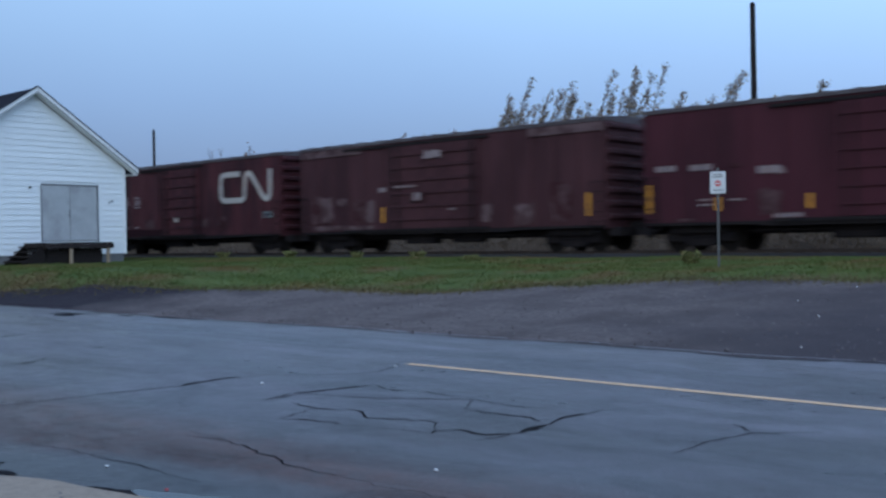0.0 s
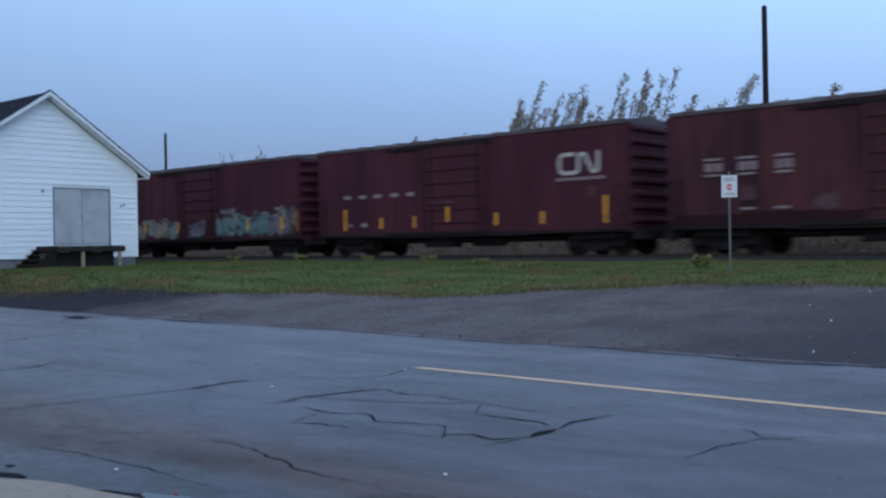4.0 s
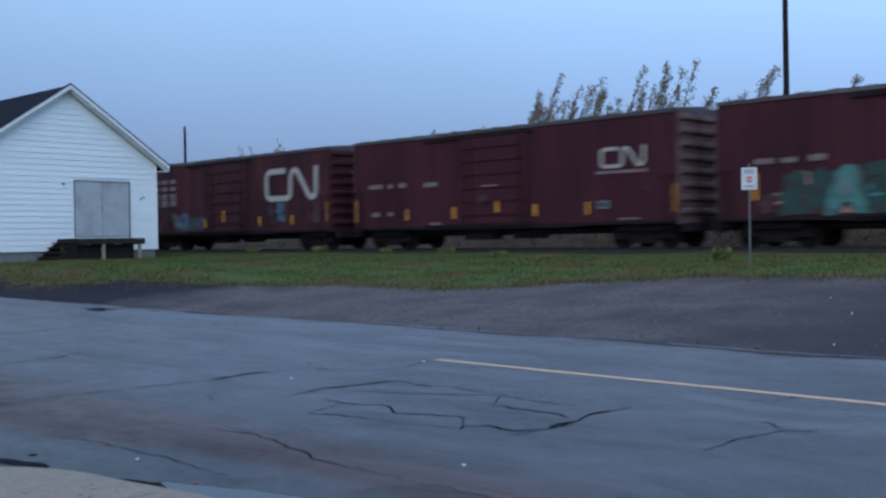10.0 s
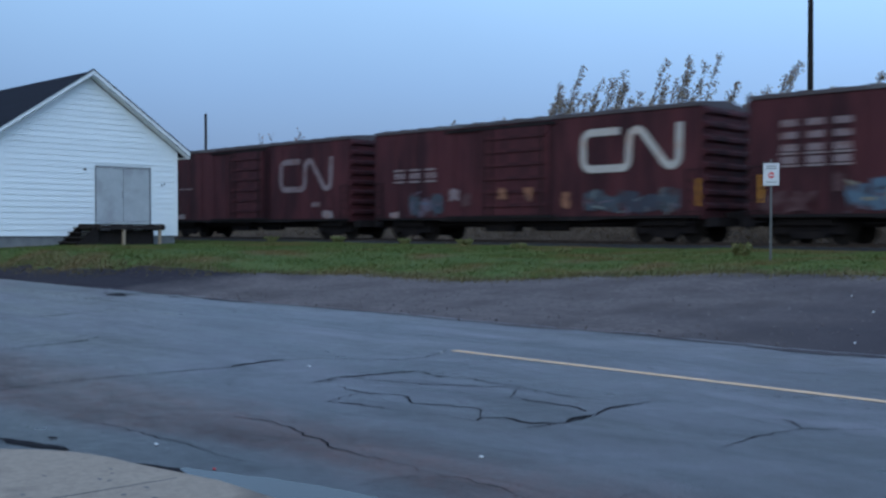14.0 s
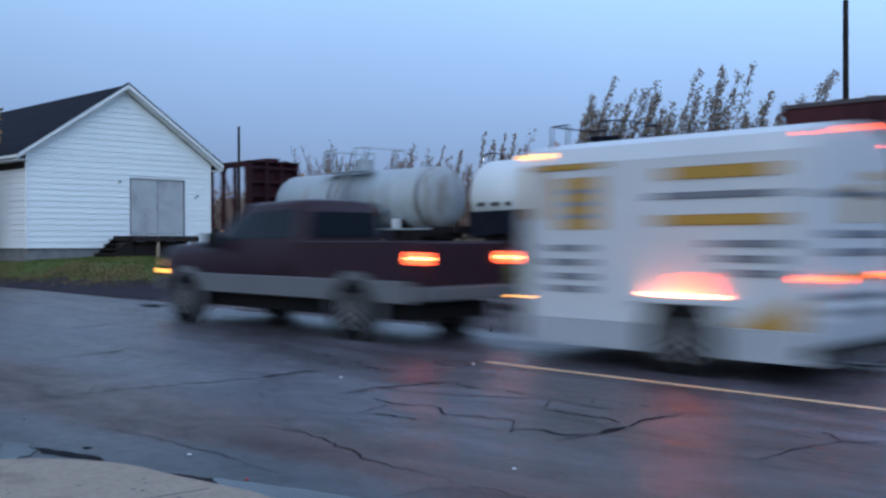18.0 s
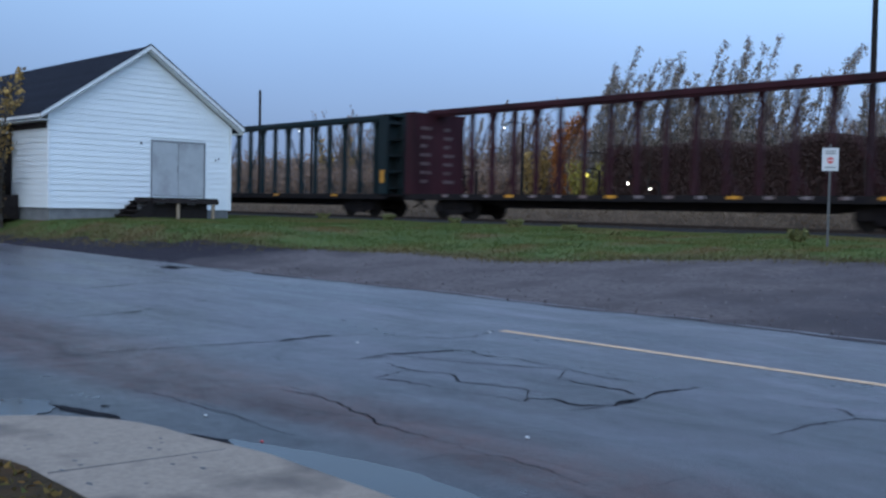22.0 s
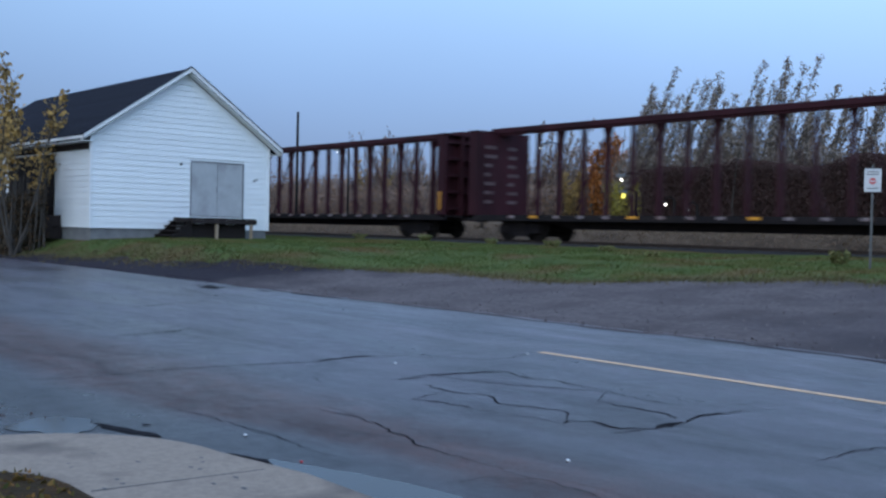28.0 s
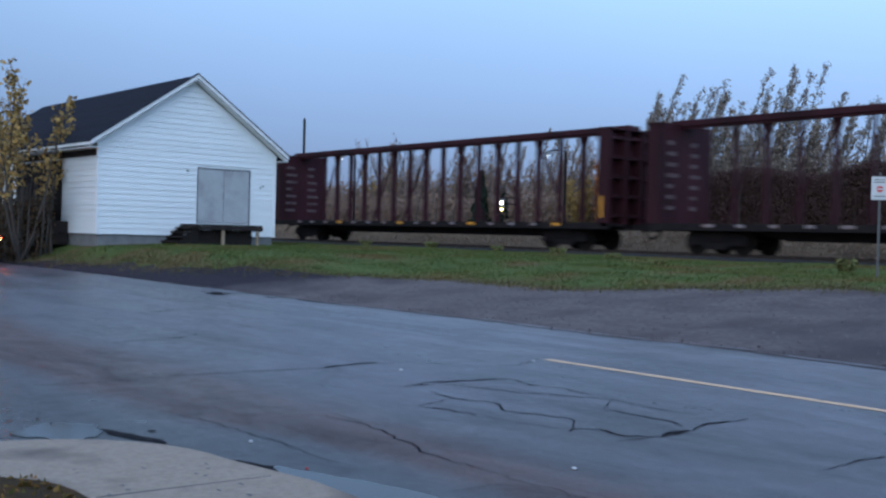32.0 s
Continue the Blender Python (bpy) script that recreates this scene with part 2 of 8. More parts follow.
soak(M_GRAVEL, -18.5, -22.0, (0.026, 0.021, 0.028))
soak(M_GRAVEL, -9.0, -4.0, (0.056, 0.046, 0.052))
M_GROUND = surface("grass_ground", (0.066, 0.098, 0.028), (0.104, 0.126, 0.040), 1.1, 0.95, bump=0.3, bscale=30, spec=0.1, c3=(0.12, 0.088, 0.04), c3scale=0.5, c3lo=0.47, c3hi=0.64, world_space=True, dist=0.04)
M_GRASS = surface("grass_blades", (0.080, 0.114, 0.034), (0.126, 0.148, 0.050), 1.1, 0.9, bump=0.0, spec=0.1, c3=(0.16, 0.118, 0.05), c3scale=0.5, c3lo=0.47, c3hi=0.64, world_space=True)
M_DRYGRASS = surface("dry_grass", (0.16, 0.12, 0.055), (0.10, 0.085, 0.035), 0.8, 0.8, bump=0.0, world_space=True)
# near-black, as the shade under the train is put into this colour
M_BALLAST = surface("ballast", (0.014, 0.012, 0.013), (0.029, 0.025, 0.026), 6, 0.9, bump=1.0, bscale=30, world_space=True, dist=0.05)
M_CONCRETE = surface("pavement_concrete", (0.255, 0.205, 0.165), (0.33, 0.265, 0.213), 26, 0.9, bump=0.6, bscale=70, c3=(0.15, 0.122, 0.105), c3scale=2.2, c3lo=0.50, c3hi=0.70, spec=0.2, world_space=True)
M_WATER = surface("puddle_water", (0.02, 0.022, 0.025), (0.035, 0.033, 0.032), 2, 0.14, bump=0.03, bscale=6, rvar=0.10, spec=0.24, world_space=True)
M_FILM = surface("wet_film", (0.05, 0.052, 0.058), (0.07, 0.07, 0.075), 2, 0.42, bump=0.2, bscale=14, rvar=0.08, spec=0.8, world_space=True)
M_FOUND = surface("foundation_concrete", (0.13, 0.13, 0.135), (0.19, 0.19, 0.19), 3, 0.85, bump=0.3)
M_SIDING = surface("white_siding", (0.72, 0.74, 0.745), (0.765, 0.78, 0.785), 1.5, 0.45, bump=0.05, bscale=20, per_object=0.03, stretch=(1, 1, 4))
M_TRIM = surface("white_trim", (0.74, 0.75, 0.75), (0.80, 0.80, 0.80), 2, 0.5, bump=0.05)
M_SHINGLE = surface("dark_shingles", (0.008, 0.009, 0.016), (0.014, 0.015, 0.024), 5, 0.95, spec=0.15, bump=0.5, bscale=25, per_object=0.25)
M_GREYDOOR = surface("grey_painted_door", (0.36, 0.37, 0.38), (0.42, 0.43, 0.44), 2, 0.6, bump=0.1, c3=(0.30, 0.30, 0.31), c3scale=1.2)
M_OLDWOOD = surface("weathered_wood", (0.017, 0.014, 0.015), (0.034, 0.027, 0.025), 4, 0.95, spec=0.1, bump=0.5, bscale=30, stretch=(1, 6, 6), per_object=0.25)
M_PALEWOOD = surface("pale_post_wood", (0.26, 0.19, 0.13), (0.34, 0.26, 0.19), 4, 0.85, bump=0.4, bscale=30)
M_POLE = surface("creosote_pole", (0.016, 0.014, 0.014), (0.032, 0.026, 0.025), 3, 0.95, spec=0.05, bump=0.5, stretch=(4, 4, 0.6))
M_STEEL = surface("galvanised_steel", (0.22, 0.23, 0.24), (0.30, 0.31, 0.32), 5, 0.5, metal=0.7, bump=0.1)
M_RAIL = surface("rail_steel", (0.045, 0.03, 0.025), (0.07, 0.05, 0.04), 5, 0.6, metal=0.5, bump=0.2)
M_TIE = surface("wood_tie", (0.03, 0.024, 0.02), (0.055, 0.045, 0.038), 4, 0.95, bump=0.5, per_object=0.3)
M_BARK = surface("bark", (0.05, 0.042, 0.036), (0.085, 0.072, 0.062), 6, 0.95, bump=0.7, bscale=14, stretch=(3, 3, 0.6))
M_POSTSTEEL = surface("dull_post_steel", (0.09, 0.09, 0.092), (0.13, 0.13, 0.13), 5, 0.7, metal=0.3, bump=0.1)
M_SIGNW = surface("sign_white", (0.52, 0.53, 0.55), (0.58, 0.58, 0.60), 4, 0.4, bump=0.03)
M_SIGNR = surface("sign_red", (0.50, 0.03, 0.04), (0.55, 0.05, 0.05), 4, 0.4, bump=0.03)
M_DARKMARK = surface("dark_marking", (0.05, 0.05, 0.055), (0.08, 0.08, 0.085), 5, 0.7, bump=0.05)


def boxcar_paint(name, c1, c2, rust):
    return surface(name, c1, c2, 1.6, 0.62, bump=0.12, bscale=9, c3=rust, c3scale=0.8, c3lo=0.44, c3hi=0.66, stretch=(1, 1, 0.28), rvar=0.12, spec=0.14)


M_BOX_RED = boxcar_paint("oxide_red_paint", (0.058, 0.0152, 0.0230), (0.072, 0.0190, 0.0275), (0.040, 0.0120, 0.0175))
M_BOX_RUST = boxcar_paint("rusty_red_paint", (0.082, 0.0245, 0.0290), (0.062, 0.0185, 0.0240), (0.030, 0.0120, 0.0155))
M_BOX_PURPLE = boxcar_paint("faded_maroon_paint", (0.070, 0.027, 0.032), (0.056, 0.022, 0.026), (0.040, 0.0155, 0.019))
M_BEAM_RED = boxcar_paint("beam_maroon_paint", (0.048, 0.0130, 0.0180), (0.038, 0.0108, 0.0150), (0.026, 0.0092, 0.0118))
M_BEAM_GREEN = boxcar_paint("beam_green_paint", (0.012, 0.022, 0.025), (0.016, 0.027, 0.030), (0.017, 0.020, 0.022))
M_UNDER = surface("underframe_grime", (0.016, 0.014, 0.016), (0.026, 0.021, 0.021), 3, 0.95, bump=0.4, spec=0.05)
M_WHEEL = surface("wheel_steel", (0.013, 0.011, 0.011), (0.022, 0.018, 0.016), 5, 0.9, bump=0.2, spec=0.05)
M_TANKW = surface("white_tank_paint", (0.57, 0.595, 0.61), (0.63, 0.645, 0.66), 1.2, 0.45, bump=0.05, c3=(0.55, 0.53, 0.50), c3scale=0.8, c3lo=0.56, c3hi=0.8)
M_TANKG = surface("grey_tank_paint", (0.285, 0.325, 0.355), (0.345, 0.385, 0.415), 1.2, 0.45, bump=0.05, c3=(0.30, 0.28, 0.27), c3scale=0.9, c3lo=0.50, c3hi=0.74, stretch=(1.6, 1, 0.35))
M_TANKSTAIN = surface("stained_tank_paint", (0.25, 0.27, 0.28), (0.33, 0.35, 0.37), 2.0, 0.6, bump=0.05, c3=(0.19, 0.17, 0.16), c3scale=1.4, c3lo=0.45, c3hi=0.66, stretch=(2.5, 1, 0.3))
M_TANKB = surface("black_tank_paint", (0.006, 0.007, 0.014), (0.010, 0.011, 0.019), 2, 0.7, spec=0.1, bump=0.05)
M_YELLOW = surface("reflective_yellow", (0.74, 0.31, 0.02), (0.66, 0.28, 0.03), 6, 0.45, bump=0.03, c3=(0.35, 0.18, 0.05), c3scale=4, c3lo=0.58, c3hi=0.7)
M_STENCIL = surface("white_stencil", (0.19, 0.145, 0.155), (0.255, 0.21, 0.215), 5, 0.7, bump=0.05, c3=(0.22, 0.13, 0.12), c3scale=3, c3lo=0.5, c3hi=0.66)
M_LOGO = surface("cream_logo_paint", (0.38, 0.34, 0.32), (0.45, 0.41, 0.38), 2, 0.65, bump=0.05, c3=(0.42, 0.30, 0.25), c3scale=2.2, c3lo=0.54, c3hi=0.72)
M_LOGO_FADED = surface("faded_logo_paint", (0.17, 0.12, 0.13), (0.225, 0.165, 0.175), 2, 0.7, bump=0.05, c3=(0.14, 0.07, 0.065), c3scale=2.5, c3lo=0.5, c3hi=0.66)


def paint(name, col, wear=0.75):
    dark = tuple(v * wear for v in col)
    return surface(name, col, dark, 2.5, 0.6, bump=0.05, c3=(0.05, 0.014, 0.018), c3scale=2.6, c3lo=0.50, c3hi=0.68)


M_CAR_ROOF = surface("dirty_car_roof", (0.055, 0.040, 0.044), (0.085, 0.070, 0.076), 1.2, 0.8, bump=0.2, c3=(0.13, 0.125, 0.135), c3scale=0.5, c3lo=0.52, c3hi=0.66)
M_PATCHY = surface("worn_patch_paint", (0.085, 0.045, 0.048), (0.125, 0.075, 0.08), 3, 0.75, bump=0.05, c3=(0.05, 0.018, 0.02), c3scale=1.6, c3lo=0.46, c3hi=0.6)
M_DOORFRAME = surface("door_frame_paint", (0.14, 0.14, 0.15), (0.19, 0.19, 0.20), 3, 0.8, bump=0.1)
G_TEAL, G_DKGREEN = paint("graffiti_teal", (0.070, 0.21, 0.195)), paint("graffiti_green", (0.012, 0.055, 0.046))
G_WHITE, G_PALE = paint("graffiti_white", (0.24, 0.225, 0.22)), paint("graffiti_ice", (0.16, 0.20, 0.20))
G_ICEWHITE = paint("graffiti_pale_blue", (0.25, 0.295, 0.32), 0.8)
G_YELLOW, G_ORANGE = paint("graffiti_sand", (0.26, 0.22, 0.14)), paint("graffiti_orange", (0.24, 0.10, 0.055))
G_BLUE, G_NAVY = paint("graffiti_blue", (0.042, 0.055, 0.075)), paint("graffiti_navy", (0.028, 0.034, 0.055))
G_PINK, G_BLACK = paint("graffiti_pink", (0.45, 0.20, 0.17)), paint("graffiti_black", (0.02, 0.02, 0.022))


# ---- mesh helpers ----
def mesh_of(bm, name, material, smooth=False):
    me = bpy.data.meshes.new(name)
    bm.to_mesh(me)
    bm.free()
    for m in (material if isinstance(material, (list, tuple)) else [material]):
        me.materials.append(m)
    if smooth:
        me.polygons.foreach_set("use_smooth", [True] * len(me.polygons))
    return me


def part(name, bm, material, parent, label="", smooth=False):
    """One mesh object under a thing or a part."""
    ob = new(name, mesh_of(bm, name, material, smooth))
    ob.parent = parent
    if label:
        ob["label"] = label
    return ob


def piece(name, me, parent, m=None):
    """A part that shares the mesh me."""
    ob = new(name, me)
    ob.parent = parent
    if m is not None:
        ob.matrix_basis = m
    return ob


def thing(name, label, category, m=None, group="", kind=""):
    ob = new(name)
    ob.empty_display_size = 0.2
    if m is not None:
        ob.matrix_basis = m
    return tagged(ob, label, category, group, kind)


def solid(name, bm, material, label, category, kind="", group="", m=None, smooth=False):
    ob = new(name, mesh_of(bm, name, material, smooth))
    if m is not None:
        ob.matrix_basis = m
    return tagged(ob, label, category, group, kind)


def box(bm, x0, x1, y0, y1, z0, z1, bevel=0.0, m=None, mat=0):
    vs = [bm.verts.new((x, y, z)) for x in (x0, x1) for y in (y0, y1) for z in (z0, z1)]
    fs = [bm.faces.new([vs[i] for i in q]) for q in ((0, 1, 3, 2), (4, 6, 7, 5), (0, 4, 5, 1), (2, 3, 7, 6), (0, 2, 6, 4), (1, 5, 7, 3))]
    for f in fs:
        f.material_index = mat
    if bevel:
        es = list({e for f in fs for e in f.edges})
        r = bmesh.ops.bevel(bm, geom=es, offset=bevel, segments=1, affect="EDGES")
        vs = list({v for f in r["faces"] for v in f.verts} | {v for v in vs if v.is_valid})
    if m is not None:
        bmesh.ops.transform(bm, matrix=m, verts=[v for v in vs if v.is_valid])
    return bm


def bar(bm, a, b, w, h=None, mat=0):
    """A square bar from a to b."""
    a, b = Vector(a), Vector(b)
    h = w if h is None else h
    d = (b - a).normalized()
    side = d.cross(Vector((0, 0, 1)))
    side = side.normalized() if side.length > 1e-4 else Vector((1, 0, 0))
    up = side.cross(d).normalized()
    vs = [bm.verts.new(p + side * (sx * w / 2) + up * (sz * h / 2)) for p in (a, b) for sx, sz in ((-1, -1), (1, -1), (1, 1), (-1, 1))]
    for q in ((3, 2, 1, 0), (4, 5, 6, 7), (0, 1, 5, 4), (1, 2, 6, 5), (2, 3, 7, 6), (3, 0, 4, 7)):
        bm.faces.new([vs[i] for i in q]).material_index = mat
    return bm


def tube(bm, pts, radii, seg=8, cap=True, mat=0):
    """A round tapered tube through pts."""
    pts = [Vector(p) for p in pts]
    rings = []
    for i, p in enumerate(pts):
        d = (pts[min(i + 1, len(pts) - 1)] - pts[max(i - 1, 0)]).normalized()
        u = d.cross(Vector((0.31, 0.17, 0.93)))
        u = u.normalized() if u.length > 1e-3 else Vector((1, 0, 0))
        v = d.cross(u)
        r = radii[i] if isinstance(radii, (list, tuple)) else radii
        rings.append([bm.verts.new(p + (u * math.cos(k * math.tau / seg) + v * math.sin(k * math.tau / seg)) * r) for k in range(seg)])
    for a, b in zip(rings, rings[1:]):
        for k in range(seg):
            bm.faces.new((a[k], a[(k + 1) % seg], b[(k + 1) % seg], b[k])).material_index = mat
    if cap:
        bm.faces.new(rings[0][::-1]).material_index = mat
        bm.faces.new(rings[-1]).material_index = mat
    return bm


def disc(bm, c, axis, r, w, seg=20, mat=0):
    """A short cylinder centred at c along axis."""
    c, axis = Vector(c), Vector(axis).normalized()
    return tube(bm, [c - axis * w / 2, c + axis * w / 2], r, seg, True, mat)


def prism(bm, outline, y0, y1, mat=0):
    """An outline of (x, z) drawn out from y0 to y1."""
    a, b = [bm.verts.new((x, y0, z)) for x, z in outline], [bm.verts.new((x, y1, z)) for x, z in outline]
    n = len(outline)
    for i in range(n):
        bm.faces.new((a[i], a[(i + 1) % n], b[(i + 1) % n], b[i])).material_index = mat
    for f in (bm.faces.new(a[::-1]), bm.faces.new(b)):
        f.material_index = mat
    return bm


def fixed(bm):
    bmesh.ops.recalc_face_normals(bm, faces=bm.faces)
    return bm


def B():
    return bmesh.new()


# ---- ground, road, tracks ----
RAIL_Z, TRACK_Y = 0.96, 29.8


def lay(y, x=0.0):
    """Height of the ground: road, shoulder rising to the tracks, and the bank that the shed stands on."""
    flat = float(np.interp(y, [-60, 1.7, 2.0, 11.4, 13, 16, 20, 26, 34, 60, 200, 3000], [0.15, 0.10, 0, 0, 0.08, 0.27, 0.63, 0.79, 0.80, 1.0, 1.2, 1.2]))
    bank = float(np.interp(y, [-60, 1.7, 2.0, 11.2, 12.2, 13.3, 16, 26, 34, 60, 200, 3000], [0.15, 0.10, 0, 0, 0.22, 0.72, 0.80, 0.80, 0.80, 1.0, 1.2, 1.2]))
    k = min(max((-17 - x) / 10, 0), 1)
    k = k * k * (3 - 2 * k)
    return flat * (1 - k) + bank * k


def grid_sheet(xs, ys, zf):
    bm = B()
    vs = [[bm.verts.new((x, y, zf(x, y))) for y in ys] for x in xs]
    for i in range(len(xs) - 1):
        for j in range(len(ys) - 1):
            bm.faces.new((vs[i][j], vs[i + 1][j], vs[i + 1][j + 1], vs[i][j + 1]))
    return bm


def ground_z(x, y):
    z = lay(y, x)
    if y > 11.6:
        z += 0.04 * noise.noise((x * 0.25, y * 0.25, 0)) * min((y - 11.6) / 3, 1)
    if 1.75 < y < 11.5 or (x < -5.4 and y < 11.5):
        z = -0.06
    return z


xs = [-2500, -800, -300, -150, -90, -70] + [-60 + 0.7 * i for i in range(112)] + [22, 30, 50, 100, 300, 800, 2500]
ys = [-1500, -400, -100, -40, -15, -6, -2, 0, 0.8, 1.4, 1.7, 1.8, 6, 11.3, 11.7] + [12 + 0.5 * i for i in range(45)] + [36, 40, 46, 55, 70, 100, 200, 500, 1200, 3000]
ground = solid("ground", grid_sheet(xs, ys, ground_z), M_GROUND, "patchy green autumn grass ground with brown bare spots", "ground", "structure", smooth=True)


def road_edge(x):
    """The ragged far edge of the asphalt."""
    return 11.35 + 0.22 * noise.noise((x * 0.45, 3.1, 0)) + 0.12 * noise.noise((x * 1.9, 8.3, 0))


def grass_edge(x):
    """Where gravel gives way to grass."""
    base = float(np.interp(x, [-60, -41, -35.7, -29.5, -24.2, -21, -19.8, -18.1, -14.7, -13.1, -12.3, -8.7, -6, 10, 60], [12.5, 12.5, 11.9, 12.2, 12.4, 13.6, 14.7, 15.6, 15.9, 16.8, 17.5, 18.5, 18.9, 20, 20.5]))
    return base + 0.5 * noise.noise((x * 0.5, 1.3, 0)) + 0.22 * noise.noise((x * 2.3, 5.5, 0))


def strip_sheet(xs, low, high, n, zf):
    bm = B()
    rows = []
    for x in xs:
        a, b = low(x), high(x)
        rows.append([bm.verts.new((x, a + (b - a) * j / n, zf(x, a + (b - a) * j / n))) for j in range(n + 1)])
    for p, q in zip(rows, rows[1:]):
        for j in range(n):
            bm.faces.new((p[j], q[j], q[j + 1], p[j + 1]))
    return bm


road_x = [-700, -400, -200, -120, -80, -60] + [-50 + 0.5 * i for i in range(141)] + [30, 60, 120, 300, 520]
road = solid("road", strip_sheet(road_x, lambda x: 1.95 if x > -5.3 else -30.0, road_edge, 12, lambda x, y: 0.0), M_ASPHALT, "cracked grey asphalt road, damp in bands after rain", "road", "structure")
gravel = solid("gravel_shoulder", strip_sheet(road_x, lambda x: road_edge(x) - 0.25, grass_edge, 14,
               lambda x, y: max(lay(y, x), 0.0) + 0.02 + 0.018 * (noise.noise((x * 1.3, y * 1.3, 2)) + 0.4) * min(max(y - 11.3, 0), 1) - (0.04 if y < road_edge(x) - 0.1 else 0)),
               M_GRAVEL, "dark grey gravel shoulder with wheel ruts", "gravel", "structure")

# centre line, broken off beside the cracked patch
bm = B()
x = -7.95
while x < 40:
    w = 0.055 + 0.008 * noise.noise((x * 3, 0, 0))
    x2 = x + 0.35
    w2 = 0.055 + 0.008 * noise.noise((x2 * 3, 0, 0))
    bm.faces.new([bm.verts.new(p) for p in ((x, 8.25 - w, 0.004), (x2, 8.25 - w2, 0.004), (x2, 8.25 + w2, 0.004), (x, 8.25 + w, 0.004))])
    x = x2
part("centre_line", bm, M_LINE, road, "worn yellow centre line")


def crack(pts, width, seed, label="", material=M_CRACK):
    """A jagged tar-dark crack through the given ends and bends."""
    rnd = random.Random(seed)
    fine = []
    for (ax, ay), (bx, by) in zip(pts, pts[1:]):
        n = max(2, int(math.hypot(bx - ax, by - ay) / 0.08))
        fine += [(ax + (bx - ax) * i / n + rnd.uniform(-1, 1) * 0.022, ay + (by - ay) * i / n + rnd.uniform(-1, 1) * 0.026) for i in range(n)]
    fine.append(pts[-1])
    bm = B()
    left, right = [], []
    for i, (x, y) in enumerate(fine):
        x2, y2 = fine[min(i + 1, len(fine) - 1)]
        x1, y1 = fine[max(i - 1, 0)]
        dx, dy = x2 - x1, y2 - y1
        k = math.hypot(dx, dy) or 1
        t = i / (len(fine) - 1)
        w = width * 0.74 * (0.25 + 0.75 * math.sin(math.pi * min(max(t, 0.03), 0.97)) ** 0.5) * (0.5 + 0.8 * rnd.random())
        left.append(bm.verts.new((x - dy / k * w, y + dx / k * w, 0.0045)))
        right.append(bm.verts.new((x + dy / k * w, y - dx / k * w, 0.0045)))
    for i in range(len(fine) - 1):
        bm.faces.new((right[i], right[i + 1], left[i + 1], left[i]))
    part("crack", bm, material, road)


# long cracks with branches, then short ones, then broken-out hollows
for n, (width, pts) in enumerate((
    (0.010, ((-6.37, 4.21), (-5.95, 4.28), (-5.24, 4.13), (-4.92, 4.04), (-4.48, 4.03))),
    (0.005, ((-4.48, 4.03), (-4.05, 4.03), (-3.55, 4.05), (-3.2, 3.95))),
    (0.013, ((-8.9, 2.9), (-8.76, 3.4), (-8.83, 4.12), (-8.74, 4.85), (-8.6, 5.7), (-8.68, 6.24), (-8.5, 6.72), (-8.21, 6.94))),
    (0.010, ((-8.21, 6.94), (-7.84, 7.25), (-7.73, 7.56), (-8.02, 8.2))),
    (0.034, ((-8.62, 5.75), (-8.69, 6.15), (-8.66, 6.4))),
)):
    crack(pts, width, n)
for n, (width, pts) in enumerate((
    (0.016, ((-7.21, 5.65), (-7.29, 6.02), (-7.16, 6.40), (-7.06, 6.82))), (0.026, ((-7.25, 6.05), (-7.16, 6.42), (-7.08, 6.8))), (0.032, ((-6.75, 6.71), (-6.56, 6.74))),
    (0.014, ((-6.40, 6.80), (-5.85, 6.77))), (0.017, ((-6.85, 5.64), (-6.45, 5.57), (-6.11, 5.74), (-5.77, 5.54), (-5.25, 5.74), (-5.12, 5.6))),
)):
    crack(pts, width, 10 + n)
for n, (width, pts) in enumerate((
    (0.016, ((-6.31, 5.06), (-6.06, 5.18), (-5.77, 5.21))), (0.014, ((-6.95, 6.10), (-6.43, 6.29), (-6.0, 6.55), (-5.66, 6.70))), (0.014, ((-5.39, 6.27), (-5.0, 6.30), (-4.66, 6.26), (-4.6, 6.2))),
    (0.020, ((-4.94, 5.33), (-4.98, 5.46), (-4.84, 5.59), (-4.58, 5.55), (-4.44, 5.75), (-4.46, 6.13))), (0.018, ((-4.46, 6.13), (-4.54, 6.49), (-4.48, 6.91))),
)):
    crack(pts, width, 20 + n)
for n, (width, pts) in enumerate((
    (0.024, ((-4.47, 5.82), (-4.46, 6.12))), (0.026, ((-4.53, 6.4), (-4.51, 6.62))), (0.010, ((-4.48, 5.36), (-4.45, 5.67))), (0.012, ((-3.23, 5.76), (-3.23, 6.28), (-3.12, 6.72), (-2.74, 7.04))),
    (0.012, ((-3.38, 6.95), (-3.15, 6.77))), (0.014, ((-11.64, 4.63), (-11.8, 5.3), (-11.9, 5.8), (-12.2, 6.1))), (0.030, ((-11.8, 5.5), (-11.9, 5.82))), (0.016, ((-15.5, 6.6), (-15.8, 7.4), (-16.0, 7.8))),
)):
    crack(pts, width, 30 + n)
